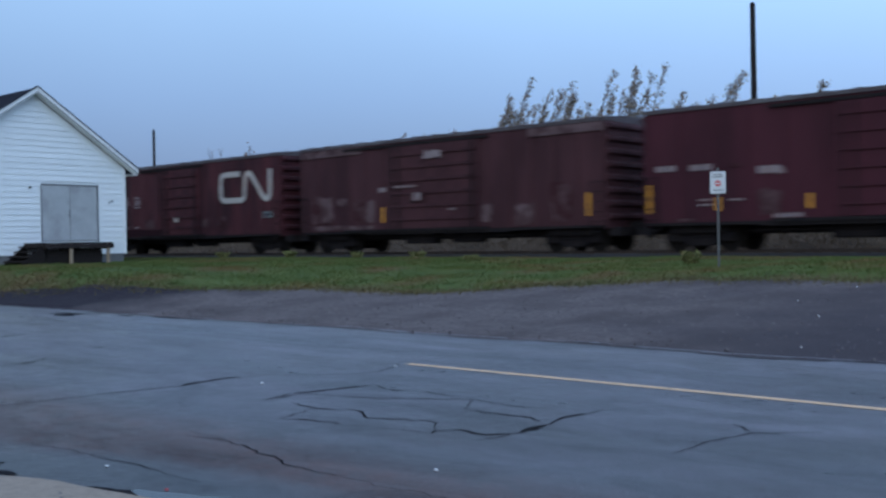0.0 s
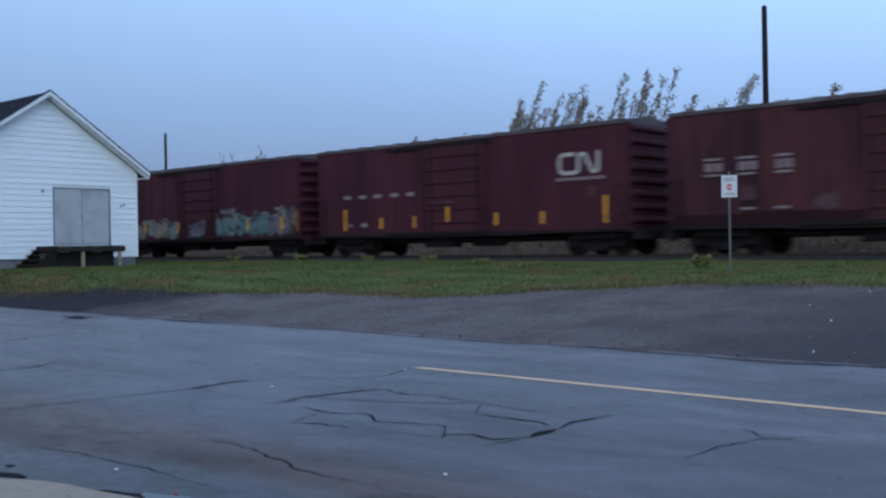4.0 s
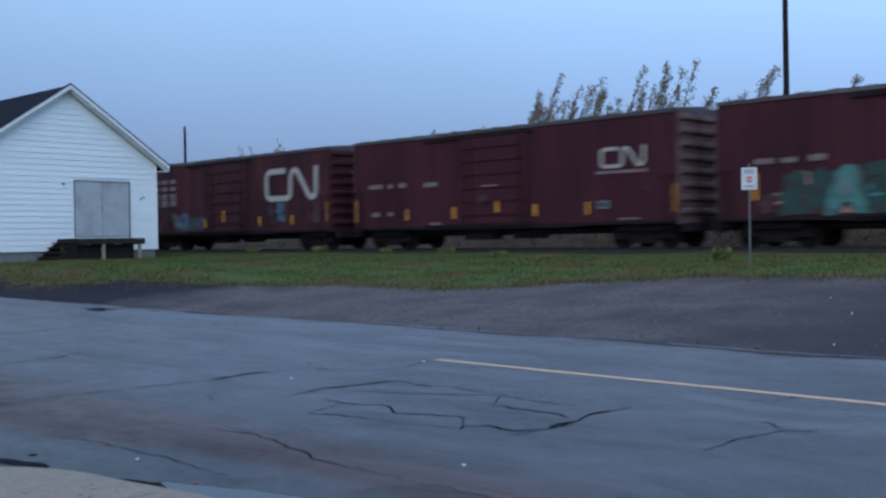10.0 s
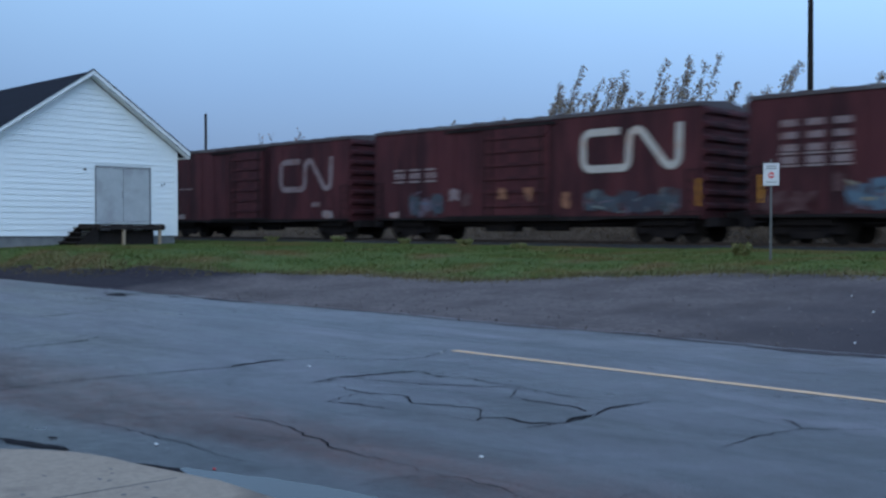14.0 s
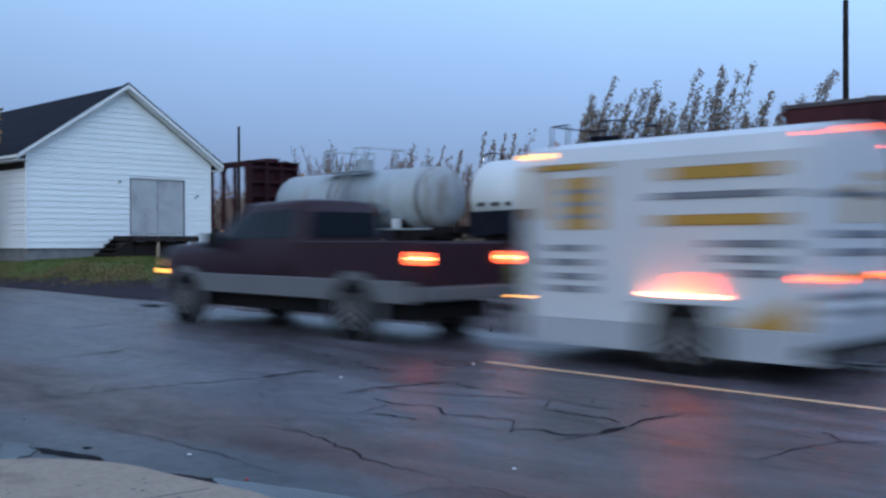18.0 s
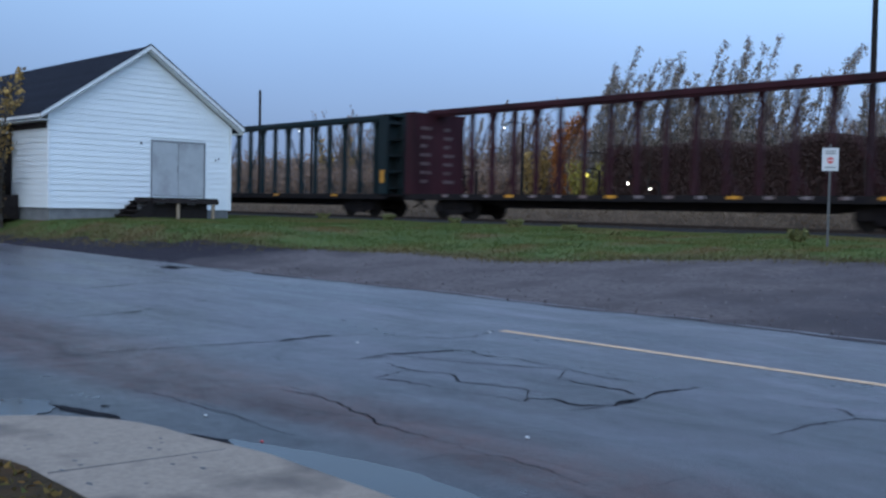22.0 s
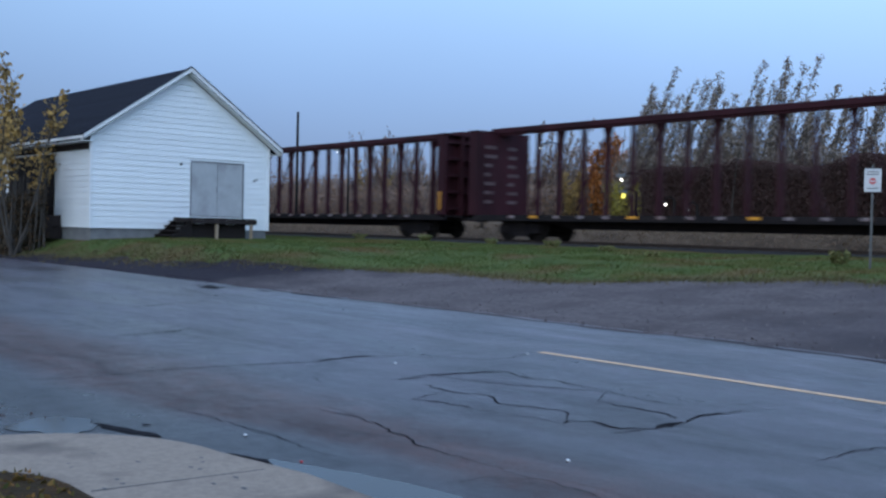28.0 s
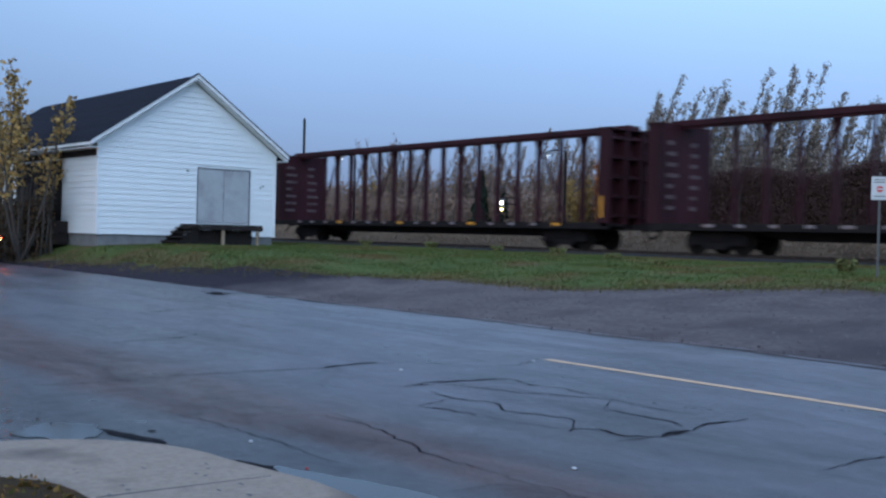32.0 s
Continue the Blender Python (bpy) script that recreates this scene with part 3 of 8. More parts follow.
for n, (width, pts) in enumerate((
    (0.03, ((-15.6, 6.95), (-15.75, 7.4))), (0.02, ((-12.7, 7.02), (-12.84, 7.28))), (0.006, ((-7.15, 3.33), (-6.56, 3.42), (-6.1, 3.44), (-5.62, 3.44), (-5.0, 3.43))), (0.012, ((-7.19, 5.59), (-7.15, 5.99))),
    (0.07, ((-20.45, 10.32), (-19.35, 10.38))), (0.05, ((-17.37, 10.83), (-16.87, 11.02))), (0.05, ((-16.32, 10.86), (-15.9, 10.98))), (0.05, ((-7.77, 11.18), (-7.24, 11.31))),
)):
    crack(pts, width, 40 + n)
# dark marks near the foot of the kerb, laid as crack strips
for n, (width, pts) in enumerate(((0.07, ((-6.73, 2.66), (-6.4, 2.74), (-6.08, 2.83))), (0.035, ((-5.55, 2.90), (-5.22, 3.02), (-4.82, 3.07))), (0.03, ((-6.56, 2.93), (-6.48, 2.95))))):
    crack(pts, width, 60 + n)
for n, (width, pts) in enumerate((
    (0.008, ((-7.06, 6.82), (-6.9, 6.78), (-6.75, 6.71))), (0.008, ((-6.56, 6.74), (-6.40, 6.80))), (0.009, ((-5.85, 6.77), (-5.6, 6.72), (-5.2, 6.66), (-4.8, 6.7))), (0.007, ((-5.66, 6.70), (-5.39, 6.27))),
    (0.008, ((-6.45, 5.57), (-6.38, 5.3), (-6.31, 5.06))), (0.008, ((-5.12, 5.6), (-5.0, 5.46))), (0.007, ((-7.29, 6.02), (-6.95, 6.10))), (0.006, ((-5.77, 5.21), (-5.3, 5.3), (-4.94, 5.33))),
)):
    crack(pts, width, 80 + n)
rnd = random.Random(8)
for n in range(46):
    cx, cy, a = rnd.uniform(-13, 1.5), rnd.uniform(3.4, 10.8), rnd.uniform(-0.5, 0.5) + (1.4 if n % 4 == 0 else 0)
    ln = rnd.uniform(0.15, 0.6)
    mx, my = cx + math.cos(a) * ln * 0.5 + rnd.uniform(-0.05, 0.05), cy + math.sin(a) * ln * 0.5 + rnd.uniform(-0.05, 0.05)
    crack(((cx, cy), (mx, my), (cx + math.cos(a) * ln, cy + math.sin(a) * ln)), rnd.uniform(0.002, 0.005), 100 + n)


def blot(name, cx, cy, rx, ry, z, material, parent, seed, label="", n=28):
    """A flat ragged patch on the road."""
    rnd = random.Random(seed)
    off = rnd.uniform(0, 50)
    bm = B()
    ring = []
    for i in range(n):
        a = i * math.tau / n
        k = 1 + 0.45 * noise.noise((math.cos(a) * 1.3 + off, math.sin(a) * 1.3, 0)) + 0.2 * noise.noise((math.cos(a) * 4 + off, math.sin(a) * 4, 1))
        ring.append(bm.verts.new((cx + rx * k * math.cos(a), cy + ry * k * math.sin(a), z)))
    bm.faces.new(ring)
    part(name, bm, material, parent, label)


# damp dark patches, puddles by the kerb and along the far edge, scraps of litter
bm = B()
prev = None
for i in range(70):
    x = -5.15 + i * 0.14
    far = float(np.interp(x, (-5.15, -4.9, -4.64, -4.05, -3.4, 0, 6), (3.08, 3.18, 3.32, 3.42, 3.42, 3.40, 3.35))) + 0.12 * noise.noise((x * 1.6, 1, 0)) + 0.07 * noise.noise((x * 5, 2, 0))
    far = 2.81 + (far - 2.81) * min(1, max(3.9 - x, 0) / 2.5) ** 0.6
    near = 2.80 if x > -4.5 else 2.80 + 0.26 * min((-4.5 - x) / 0.6, 1)
    cur = (bm.verts.new((x, near, 0.005)), bm.verts.new((x, far, 0.005)))
    if prev:
        bm.faces.new((prev[0], cur[0], cur[1], prev[1]))
    prev = cur
part("puddle", bm, M_WATER, road, "shallow puddle along the kerb")
rnd = random.Random(31)
for k in range(64):
    x = -24 + k * 0.5 + rnd.uniform(-0.2, 0.2)
    rx, ry = rnd.uniform(0.25, 0.9), rnd.uniform(0.03, 0.13)
    blot("gravel_spill", x, road_edge(x) - 0.24 - ry * rnd.uniform(-0.1, 0.5), rx, ry, 0.0035 + 0.00006 * k, M_GRAVEL, gravel, 200 + k)
blot("puddle", -6.80, 2.44, 0.34, 0.28, 0.005, M_WATER, road, 19, "small puddle at the kerb corner")
blot("puddle", -23.2, 10.45, 1.7, 0.42, 0.006, M_FILM, road, 13, "thin puddle at the road edge")
blot("puddle", -20.2, 10.75, 0.9, 0.20, 0.006, M_FILM, road, 14, "thin puddle at the road edge")
for n, (cx, cy, rx, ry) in enumerate(((-19.5, 10.16, 0.34, 0.13), (-19.9, 10.5, 0.5, 0.05), (-16.9, 10.9, 0.42, 0.07), (-18.2, 10.75, 0.3, 0.05), (-7.5, 11.24, 0.36, 0.04))):
    blot("pothole", cx, cy, rx, ry, 0.007, M_CRACK, road, 60 + n)
for n, (cx, cy, rx, ry) in enumerate(((-8.05, 6.26, 0.017, 0.012), (-4.11, 4.5, 0.014, 0.009), (-5.83, 3.30, 0.014, 0.009), (-7.9, 8.0, 0.017, 0.011))):
    bm = B()
    box(bm, cx - rx, cx + rx, cy - ry, cy + ry, 0.0, 0.014, 0.004)
    solid("litter_scrap", bm, M_SIGNW, "small pale scrap of litter lying on the asphalt", "litter", group="litter on the road")
for x, y, r in ((-6.66, 16.14, 0.013), (-5.69, 14.53, 0.015), (-6.32, 17.87, 0.011), (-4.84, 11.81, 0.010)):
    bm = B()
    box(bm, x - r, x + r, y - r * 0.7, y + r * 0.7, lay(y, x) + 0.01, lay(y, x) + 0.05, 0.006)
    solid("litter_scrap", bm, M_SIGNW, "small pale scrap of litter lying on the gravel", "litter", group="litter on the gravel")
bm = B()
box(bm, -5.01, -4.988, 3.19, 3.205, 0, 0.010, 0.003)
solid("litter_scrap", bm, M_SIGNR, "small red scrap of litter lying beside the kerb", "litter", group="litter on the road")


# ---- pavement with a rounded corner ----
def pavement():
    turn = [radians(9 * i) for i in range(1, 11)]
    outer = [(30, 2.80), (-4.3, 2.80), (-5.0, 2.68)] + [(-5.0 - 1.15 * math.sin(a), 2.68 - 1.15 * (1 - math.cos(a))) for a in turn] + [(-6.15, -30)]
    inner = [(30, 1.80), (-4.3, 1.79), (-4.85, 1.77)] + [(-4.85 - 0.5 * math.sin(a), 1.77 - 0.5 * (1 - math.cos(a))) for a in turn] + [(-5.35, -30)]
    bm = B()
    top_o, top_i = [bm.verts.new((x, y, 0.12)) for x, y in outer], [bm.verts.new((x, y, 0.125)) for x, y in inner]
    lip = [bm.verts.new((x + (0.03 if i > 1 else 0), y - (0.02 if i < 2 else 0.02), 0.135)) for i, (x, y) in enumerate(outer)]
    low = [bm.verts.new((x, y + 0.02, -0.1)) for x, y in outer]
    low_i = [bm.verts.new((x, y, -0.1)) for x, y in inner]
    for i in range(len(outer) - 1):
        bm.faces.new((top_i[i], lip[i], lip[i + 1], top_i[i + 1]))
        bm.faces.new((lip[i], top_o[i], top_o[i + 1], lip[i + 1]))
        bm.faces.new((top_o[i], low[i], low[i + 1], top_o[i + 1]))
        bm.faces.new((low_i[i], top_i[i], top_i[i + 1], low_i[i + 1]))
    return fixed(bm)


pave = solid("pavement", pavement(), M_CONCRETE, "pale stained concrete pavement with a rounded kerb corner", "pavement", "structure")
for x0, x1 in ((-4.62, -4.50), (-3.0, -2.9), (-1.4, -1.3), (0.2, 0.3)):
    bm = B()
    bar(bm, (x0, 1.81, 0.1265), (x1, 2.66, 0.1335), 0.006, 0.004)
    part("joint", bm, M_DARKMARK, pave)
rnd = random.Random(21)
for n in range(60):
    cx, cy = rnd.uniform(-5.8, 0.5), rnd.uniform(1.85, 2.62)
    if cx < -5.0 and cy > 2.35:
        continue
    blot("stain", cx, cy, rnd.uniform(0.008, 0.03), rnd.uniform(0.006, 0.014), 0.127 + 0.0105 * (cy - 1.8), M_DARKMARK, pave, 200 + n, n=8)

# bare mossy verge behind the pavement
M_MOSS = surface("mossy_soil", (0.030, 0.022, 0.014), (0.060, 0.038, 0.018), 7, 0.95, bump=0.8, bscale=30, spec=0.1, c3=(0.085, 0.040, 0.016), c3scale=1.6, c3lo=0.5, c3hi=0.66, world_space=True, dist=0.02)
solid("verge", strip_sheet([-5.33, -5.25, -5.1, -4.95, -4.8] + [-4.6 + 0.3 * i for i in range(40)] + [12, 30], lambda x: -30.0, lambda x: 1.78 if x > -4.85 else 1.27 + 0.5 * max(1 - ((-4.85 - x) / 0.5) ** 2, 0) ** 0.5, 40,
      lambda x, y: 0.126 + 0.012 * noise.noise((x * 3, y * 3, 7)) * min(1, (1.8 - y) * 4)), M_MOSS, "dark brown mossy soil verge behind the pavement", "verge", "structure", smooth=True)

# ---- railway ----
track = thing("railway_track", "dark steel rails on wooden ties in dirty ballast darkened for the train's shade", "railway", kind="structure")
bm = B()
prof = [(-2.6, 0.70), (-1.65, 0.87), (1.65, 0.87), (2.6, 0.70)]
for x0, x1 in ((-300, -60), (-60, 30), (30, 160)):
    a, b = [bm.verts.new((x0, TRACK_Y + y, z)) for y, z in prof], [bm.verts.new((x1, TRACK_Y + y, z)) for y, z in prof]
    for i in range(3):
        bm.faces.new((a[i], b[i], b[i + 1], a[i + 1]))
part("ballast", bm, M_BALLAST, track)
for side in (-0.7175, 0.7175):
    bm = B()
    for y0, y1, z0, z1 in ((-0.07, 0.07, 0.80, 0.815), (-0.012, 0.012, 0.815, 0.925), (-0.035, 0.035, 0.925, 0.96)):
        box(bm, -300, 160, TRACK_Y + side + y0, TRACK_Y + side + y1, z0, z1)
    part("rail", bm, M_RAIL, track)
bm = B()
box(bm, -0.11, 0.11, -1.3, 1.3, -0.1, 0.0, 0.01)
tie_mesh = mesh_of(bm, "tie", M_TIE)
for i in range(130):
    piece("tie", tie_mesh, track, pose(-62 + i * 0.6, TRACK_Y, 0.885, 0, 0, random.uniform(-1, 1)))


# ---- white shed beside the tracks ----
HOUSE_M = Matrix.Translation((-34.562, 20.513, 0)) @ pose(0, 0, 0, 0, 0, 1.915)
# local frame: x = 0 is the gable wall, the shed runs to -x; y = 0 is the corner by the tracks, -7.17 the corner by the road
H_W, H_L, H_BASE, H_SILL, H_EAVE, H_RIDGE = 7.17, 14.4, 0.75, 1.147, 4.35, 6.80


M_PLASTIC_BLACK = surface("black_fitting", (0.012, 0.012, 0.014), (0.02, 0.02, 0.022), 6, 0.7, bump=0.05, spec=0.2)


def house():
    h = thing("shed", "white clapboard shed with a dark shingle gable roof beside the railway", "shed", HOUSE_M)
    bm = B()
    box(bm, -H_L, -0.06, -H_W + 0.06, -0.06, 0.5, H_SILL)
    part("foundation", bm, M_FOUND, h, "grey concrete foundation")
    # core walls with the gable, behind the boards
    bm = B()
    mid = -H_W / 2
    prism_pts = [(-0.03, H_SILL), (-H_W + 0.03, H_SILL), (-H_W + 0.03, H_EAVE), (mid, H_RIDGE - 0.02), (-0.03, H_EAVE)]
    a, b = [bm.verts.new((-0.03, y, z)) for y, z in prism_pts], [bm.verts.new((-H_L + 0.03, y, z)) for y, z in prism_pts]
    for i in range(5):
        bm.faces.new((a[i], a[(i + 1) % 5], b[(i + 1) % 5], b[i]))
    bm.faces.new(a)
    bm.faces.new(b[::-1])
    part("wall", fixed(bm), M_SIDING, h)
    # clapboards on the gable, cut round the door, and on the road side
    step = 0.203
    z = H_SILL - 0.02
    slope = (H_RIDGE - H_EAVE) / (H_W / 2)
    d0, d1, dz0, dz1 = -3.372, -1.128, 1.55, 3.668
    while z < H_RIDGE - 0.12:
        z1 = z + step
        half, top_half = (min(H_W / 2, max((H_RIDGE - q) / slope, 0.03)) for q in (z, z1))
        spans = [(mid - half, mid + half, mid - top_half, mid + top_half)]
        if z1 > dz0 and z < dz1:
            spans = [(mid - half, d0, mid - top_half, d0), (d1, mid + half, d1, mid + top_half)]
        for y0, y1, u0, u1 in spans:
            bm = B()
            v = [bm.verts.new(p) for p in ((-0.03, y0, z), (-0.03, y1, z), (0.006, y0, z), (0.006, y1, z), (-0.016, u0, z1 + 0.01), (-0.016, u1, z1 + 0.01))]
            for q in ((0, 1, 3, 2), (2, 3, 5, 4), (0, 2, 4), (1, 5, 3)):
                bm.faces.new([v[i] for i in q])
            part("clapboard", fixed(bm), M_SIDING, h)
        z = z1
    z = H_SILL - 0.02
    bm = B()
    v = [bm.verts.new(p) for p in ((0, 0.03, 0), (-H_L, 0.03, 0), (0, -0.010, 0), (-H_L, -0.010, 0), (0, 0.014, step + 0.01), (-H_L, 0.014, step + 0.01))]
    for q in ((0, 1, 3, 2), (2, 3, 5, 4), (0, 2, 4), (1, 5, 3)):
        bm.faces.new([v[i] for i in q])
    side_board = mesh_of(fixed(bm), "clapboard", M_SIDING)
    while z < H_EAVE - 0.05:
        piece("clapboard", side_board, h, Matrix.Translation((0, -H_W, z)))
        z += step
    for y in (-H_W, 0):
        bm = B()
        box(bm, -0.05, 0.026, y - 0.03 if y else -0.05, y + 0.05 if y else 0.03, H_SILL - 0.03, H_EAVE - 0.02)
        part("corner_board", bm, M_TRIM, h)
    # roof: two slabs with overhang, shingle courses on the road side
    over, eave_drop = 0.29, 0.40
    n = Vector((0, -slope, 1)).normalized()
    length = math.hypot(H_W / 2 + eave_drop, (H_W / 2 + eave_drop) * slope)
    for sgn in (-1, 1):
        bm = B()
        yo, zo = mid + sgn * (H_W / 2 + eave_drop), H_RIDGE - (H_W / 2 + eave_drop) * slope
        pts = [(mid, H_RIDGE + 0.06), (yo, zo + 0.06), (yo, zo + 0.20), (mid, H_RIDGE + 0.20)]
        a, b = [bm.verts.new((over, y, z)) for y, z in pts], [bm.verts.new((-H_L - over, y, z)) for y, z in pts]
        for i in range(4):
            bm.faces.new((a[i], a[(i + 1) % 4], b[(i + 1) % 4], b[i]))
        bm.faces.new(a)
        bm.faces.new(b[::-1])
        roof = part("roof", fixed(bm), M_SHINGLE, h)
        courses = 26
        for k in range(courses):
            bm = B()
            t0, t1 = k / courses, (k + 1.15) / courses
            ya, yb = yo + (mid - yo) * t0, yo + (mid - yo) * min(t1, 1)
            za, zb = zo + 0.20 + (H_RIDGE + 0.01 - zo) * t0, zo + 0.20 + (H_RIDGE + 0.01 - zo) * min(t1, 1)
            v = [bm.verts.new(p) for p in ((over + 0.02, ya, za + 0.016), (-H_L - over, ya, za + 0.016), (-H_L - over, yb, zb + 0.004), (over + 0.02, yb, zb + 0.004), (over + 0.02, ya, za), (-H_L - over, ya, za))]
            bm.faces.new((v[0], v[1], v[2], v[3]))
            bm.faces.new((v[4], v[5], v[1], v[0]))
            part("shingle_course", fixed(bm), M_SHINGLE, roof)
        bm = B()
        for zt, depth, x in ((0.235, 0.14, over + 0.022),):
            v = []
            for xx in (x, x + 0.03):
                v += [bm.verts.new((xx, mid, H_RIDGE + zt)), bm.verts.new((xx, yo, zo + zt - 0.005)), bm.verts.new((xx, yo, zo + zt - depth)), bm.verts.new((xx, mid, H_RIDGE + zt - depth - 0.01))]
            for q in ((0, 1, 2, 3), (7, 6, 5, 4), (0, 4, 5, 1), (1, 5, 6, 2), (2, 6, 7, 3), (3, 7, 4, 0)):
                bm.faces.new([v[i] for i in q])
        part("rake_board", fixed(bm), M_TRIM, h, "white rake board")
        bm = B()
        v = [bm.verts.new((xx, yy, zz + dz)) for dz in (0.237, 0.275) for xx, yy, zz in ((over - 0.1, mid, H_RIDGE), (over + 0.075, mid, H_RIDGE), (over + 0.075, yo + sgn * 0.03, zo - 0.02), (over - 0.1, yo + sgn * 0.03, zo - 0.02))]
        for q in ((3, 2, 1, 0), (4, 5, 6, 7), (0, 1, 5, 4), (1, 2, 6, 5), (2, 3, 7, 6), (3, 0, 4, 7)):
            bm.faces.new([v[i] for i in q])
        part("drip_edge", fixed(bm), M_SHINGLE, h, "dark shingle edge over the rake")
        bm = B()
        v = [bm.verts.new((xx, yy, zz + dz)) for dz in (0.035, 0.055) for xx, yy, zz in ((0.014, mid, H_RIDGE), (over + 0.02, mid, H_RIDGE), (over + 0.02, yo, zo), (0.014, yo, zo))]
        for q in ((3, 2, 1, 0), (4, 5, 6, 7), (0, 1, 5, 4), (1, 2, 6, 5), (2, 3, 7, 6), (3, 0, 4, 7)):
            bm.faces.new([v[i] for i in q])
        part("rake_soffit", fixed(bm), M_TRIM, h)
        bm = B()
        box(bm, -H_L - over, over, yo - 0.012 if sgn < 0 else yo, yo if sgn < 0 else yo + 0.012, zo + 0.09, zo + 0.19)
        part("fascia", bm, M_TRIM, h)
        bm = B()
        yw = mid + sgn * H_W / 2
        box(bm, -H_L - over, over, min(yo, yw), max(yo, yw), zo + 0.005, zo + 0.025)
        part("soffit", bm, M_TRIM, h)
    # dark strip laid on the wall in place of the shade under the eave
    bm = B()
    box(bm, -H_L, -0.06, -H_W - 0.045, -H_W - 0.022, 3.84, 4.06)
    part("frieze_board", bm, M_OLDWOOD, h, "dark strip for the shade under the eave")
    gate = thing("side_door", "", "")
    gate.parent = h
    for k in range(14):
        bm = B()
        box(bm, -7.7 + k * 0.33, -7.7 + k * 0.33 + 0.318, -H_W - 0.055, -H_W - 0.024, 1.17, 3.78, 0.006)
        part("plank", bm, M_OLDWOOD, gate)
    # double door
    door = thing("door", "", "")
    door.parent = h
    for y0, y1 in ((-3.34, -2.262), (-2.248, -1.17)):
        bm = B()
        box(bm, -0.05, 0.012, y0, y1, 1.624, 3.62, 0.008)
        part("door_leaf", bm, M_GREYDOOR, door, "grey painted plank door leaf")
    bm = B()
    box(bm, -0.04, 0.03, -3.372, -3.342, 1.56, 3.668)
    box(bm, -0.04, 0.03, -1.158, -1.128, 1.56, 3.668)
    box(bm, -0.04, 0.032, -3.342, -1.158, 3.625, 3.668)
    part("door_frame", bm, M_DOORFRAME, door)
    bm = B()
    box(bm, 0.012, 0.045, -2.30, -2.265, 2.5, 2.75, 0.006)
    part("handle", bm, M_STEEL, door)
    # small fixtures on the gable
    bm = B()
    tube(bm, [(0.0, -3.78, 3.52), (0.07, -3.78, 3.51)], [0.032, 0.036], 8)
    part("wall_bracket", bm, M_PLASTIC_BLACK, h)
    for y in (-0.66, -0.55):
        bm = B()
        box(bm, 0.008, 0.022, y - 0.026, y + 0.026, 3.0 + (y + 0.66) * 0.5, 3.07 + (y + 0.66) * 0.5)
        part("number_bar", bm, M_PLASTIC_BLACK, h)
    return h


house()


def loading_platform():
    """Dark timber landing and steps before the shed's double door."""
    p = thing("loading_platform", "dark weathered timber landing with steps below the shed door", "platform", HOUSE_M)
    for k in range(9):
        bm = B()
        box(bm, 0.06 + k * 0.155, 0.06 + k * 0.155 + 0.145, -4.06, -1.44, 1.51, 1.555, 0.004)
        part("deck_board", bm, M_OLDWOOD, p)
    for y in (-4.0, -2.75, -1.5):
        bm = B()
        box(bm, 0.05, 1.45, y - 0.05, y + 0.05, 1.33, 1.508)
        part("joist", bm, M_OLDWOOD, p)
    for y in (-1.62, -3.06):
        bm = B()
        box(bm, 1.37, 1.47, y - 0.05, y + 0.05, 0.72, 1.508, 0.01)
        part("post", bm, M_PALEWOOD, p, "pale bare wooden post")
    bm = B()
    box(bm, 1.47, 1.51, -4.06, -1.44, 1.36, 1.50)
    part("rim_board", bm, M_OLDWOOD, p)
    for k in range(4):
        bm = B()
        z, y = 1.43 - 0.165 * k, -4.06 - 0.185 * k
        box(bm, 0.1, 1.4, y - 0.22, y, z - 0.045, z, 0.004)
        part("tread", bm, M_OLDWOOD, p)
    for x in (0.12, 1.30):
        bm = B()
        prism(bm, [(-4.0, 1.50), (-4.06, 1.50), (-4.86, 0.80), (-4.86, 0.70), (-4.0, 0.70)], x, x + 0.06)
        bmesh.ops.transform(bm, matrix=Matrix(((0, 1, 0, 0), (1, 0, 0, 0), (0, 0, 1, 0), (0, 0, 0, 1))), verts=bm.verts)
        part("stringer", fixed(bm), M_OLDWOOD, p)
    bm = B()
    box(bm, 1.10, 1.14, -4.0, -1.7, 0.70, 1.33)
    part("skirt", bm, M_OLDWOOD, p)


loading_platform()


# ---- the freight train ----
SPEED = 8.5
TRAIN = []      # (thing, place of its middle along the track at 0 s)
AXLES = []      # (wheelset, radius, place in its truck, place of its car's middle, offset on the car)
CACHE = {}


def cached(key, make):
    if key not in CACHE:
        CACHE[key] = make()
    return CACHE[key]


def wheelset_mesh():
    bm = B()
    for y in (-0.72, 0.72):
        disc(bm, (0, y, 0), (0, 1, 0), 0.42, 0.13, 24)
        disc(bm, (0, y * 1.04, 0), (0, 1, 0), 0.46, 0.03, 24)
        disc(bm, (0, y * 1.10, 0), (0, 1, 0), 0.17, 0.12, 12)
        for k in range(3):
            a = k * math.tau / 3
            box(bm, -0.05 + 0.25 * math.cos(a), 0.05 + 0.25 * math.cos(a), y - 0.075, y + 0.075, -0.05 + 0.25 * math.sin(a), 0.05 + 0.25 * math.sin(a))
    tube(bm, [(0, -0.8, 0), (0, 0.8, 0)], 0.09, 10)
    return mesh_of(fixed(bm), "wheelset", M_WHEEL)


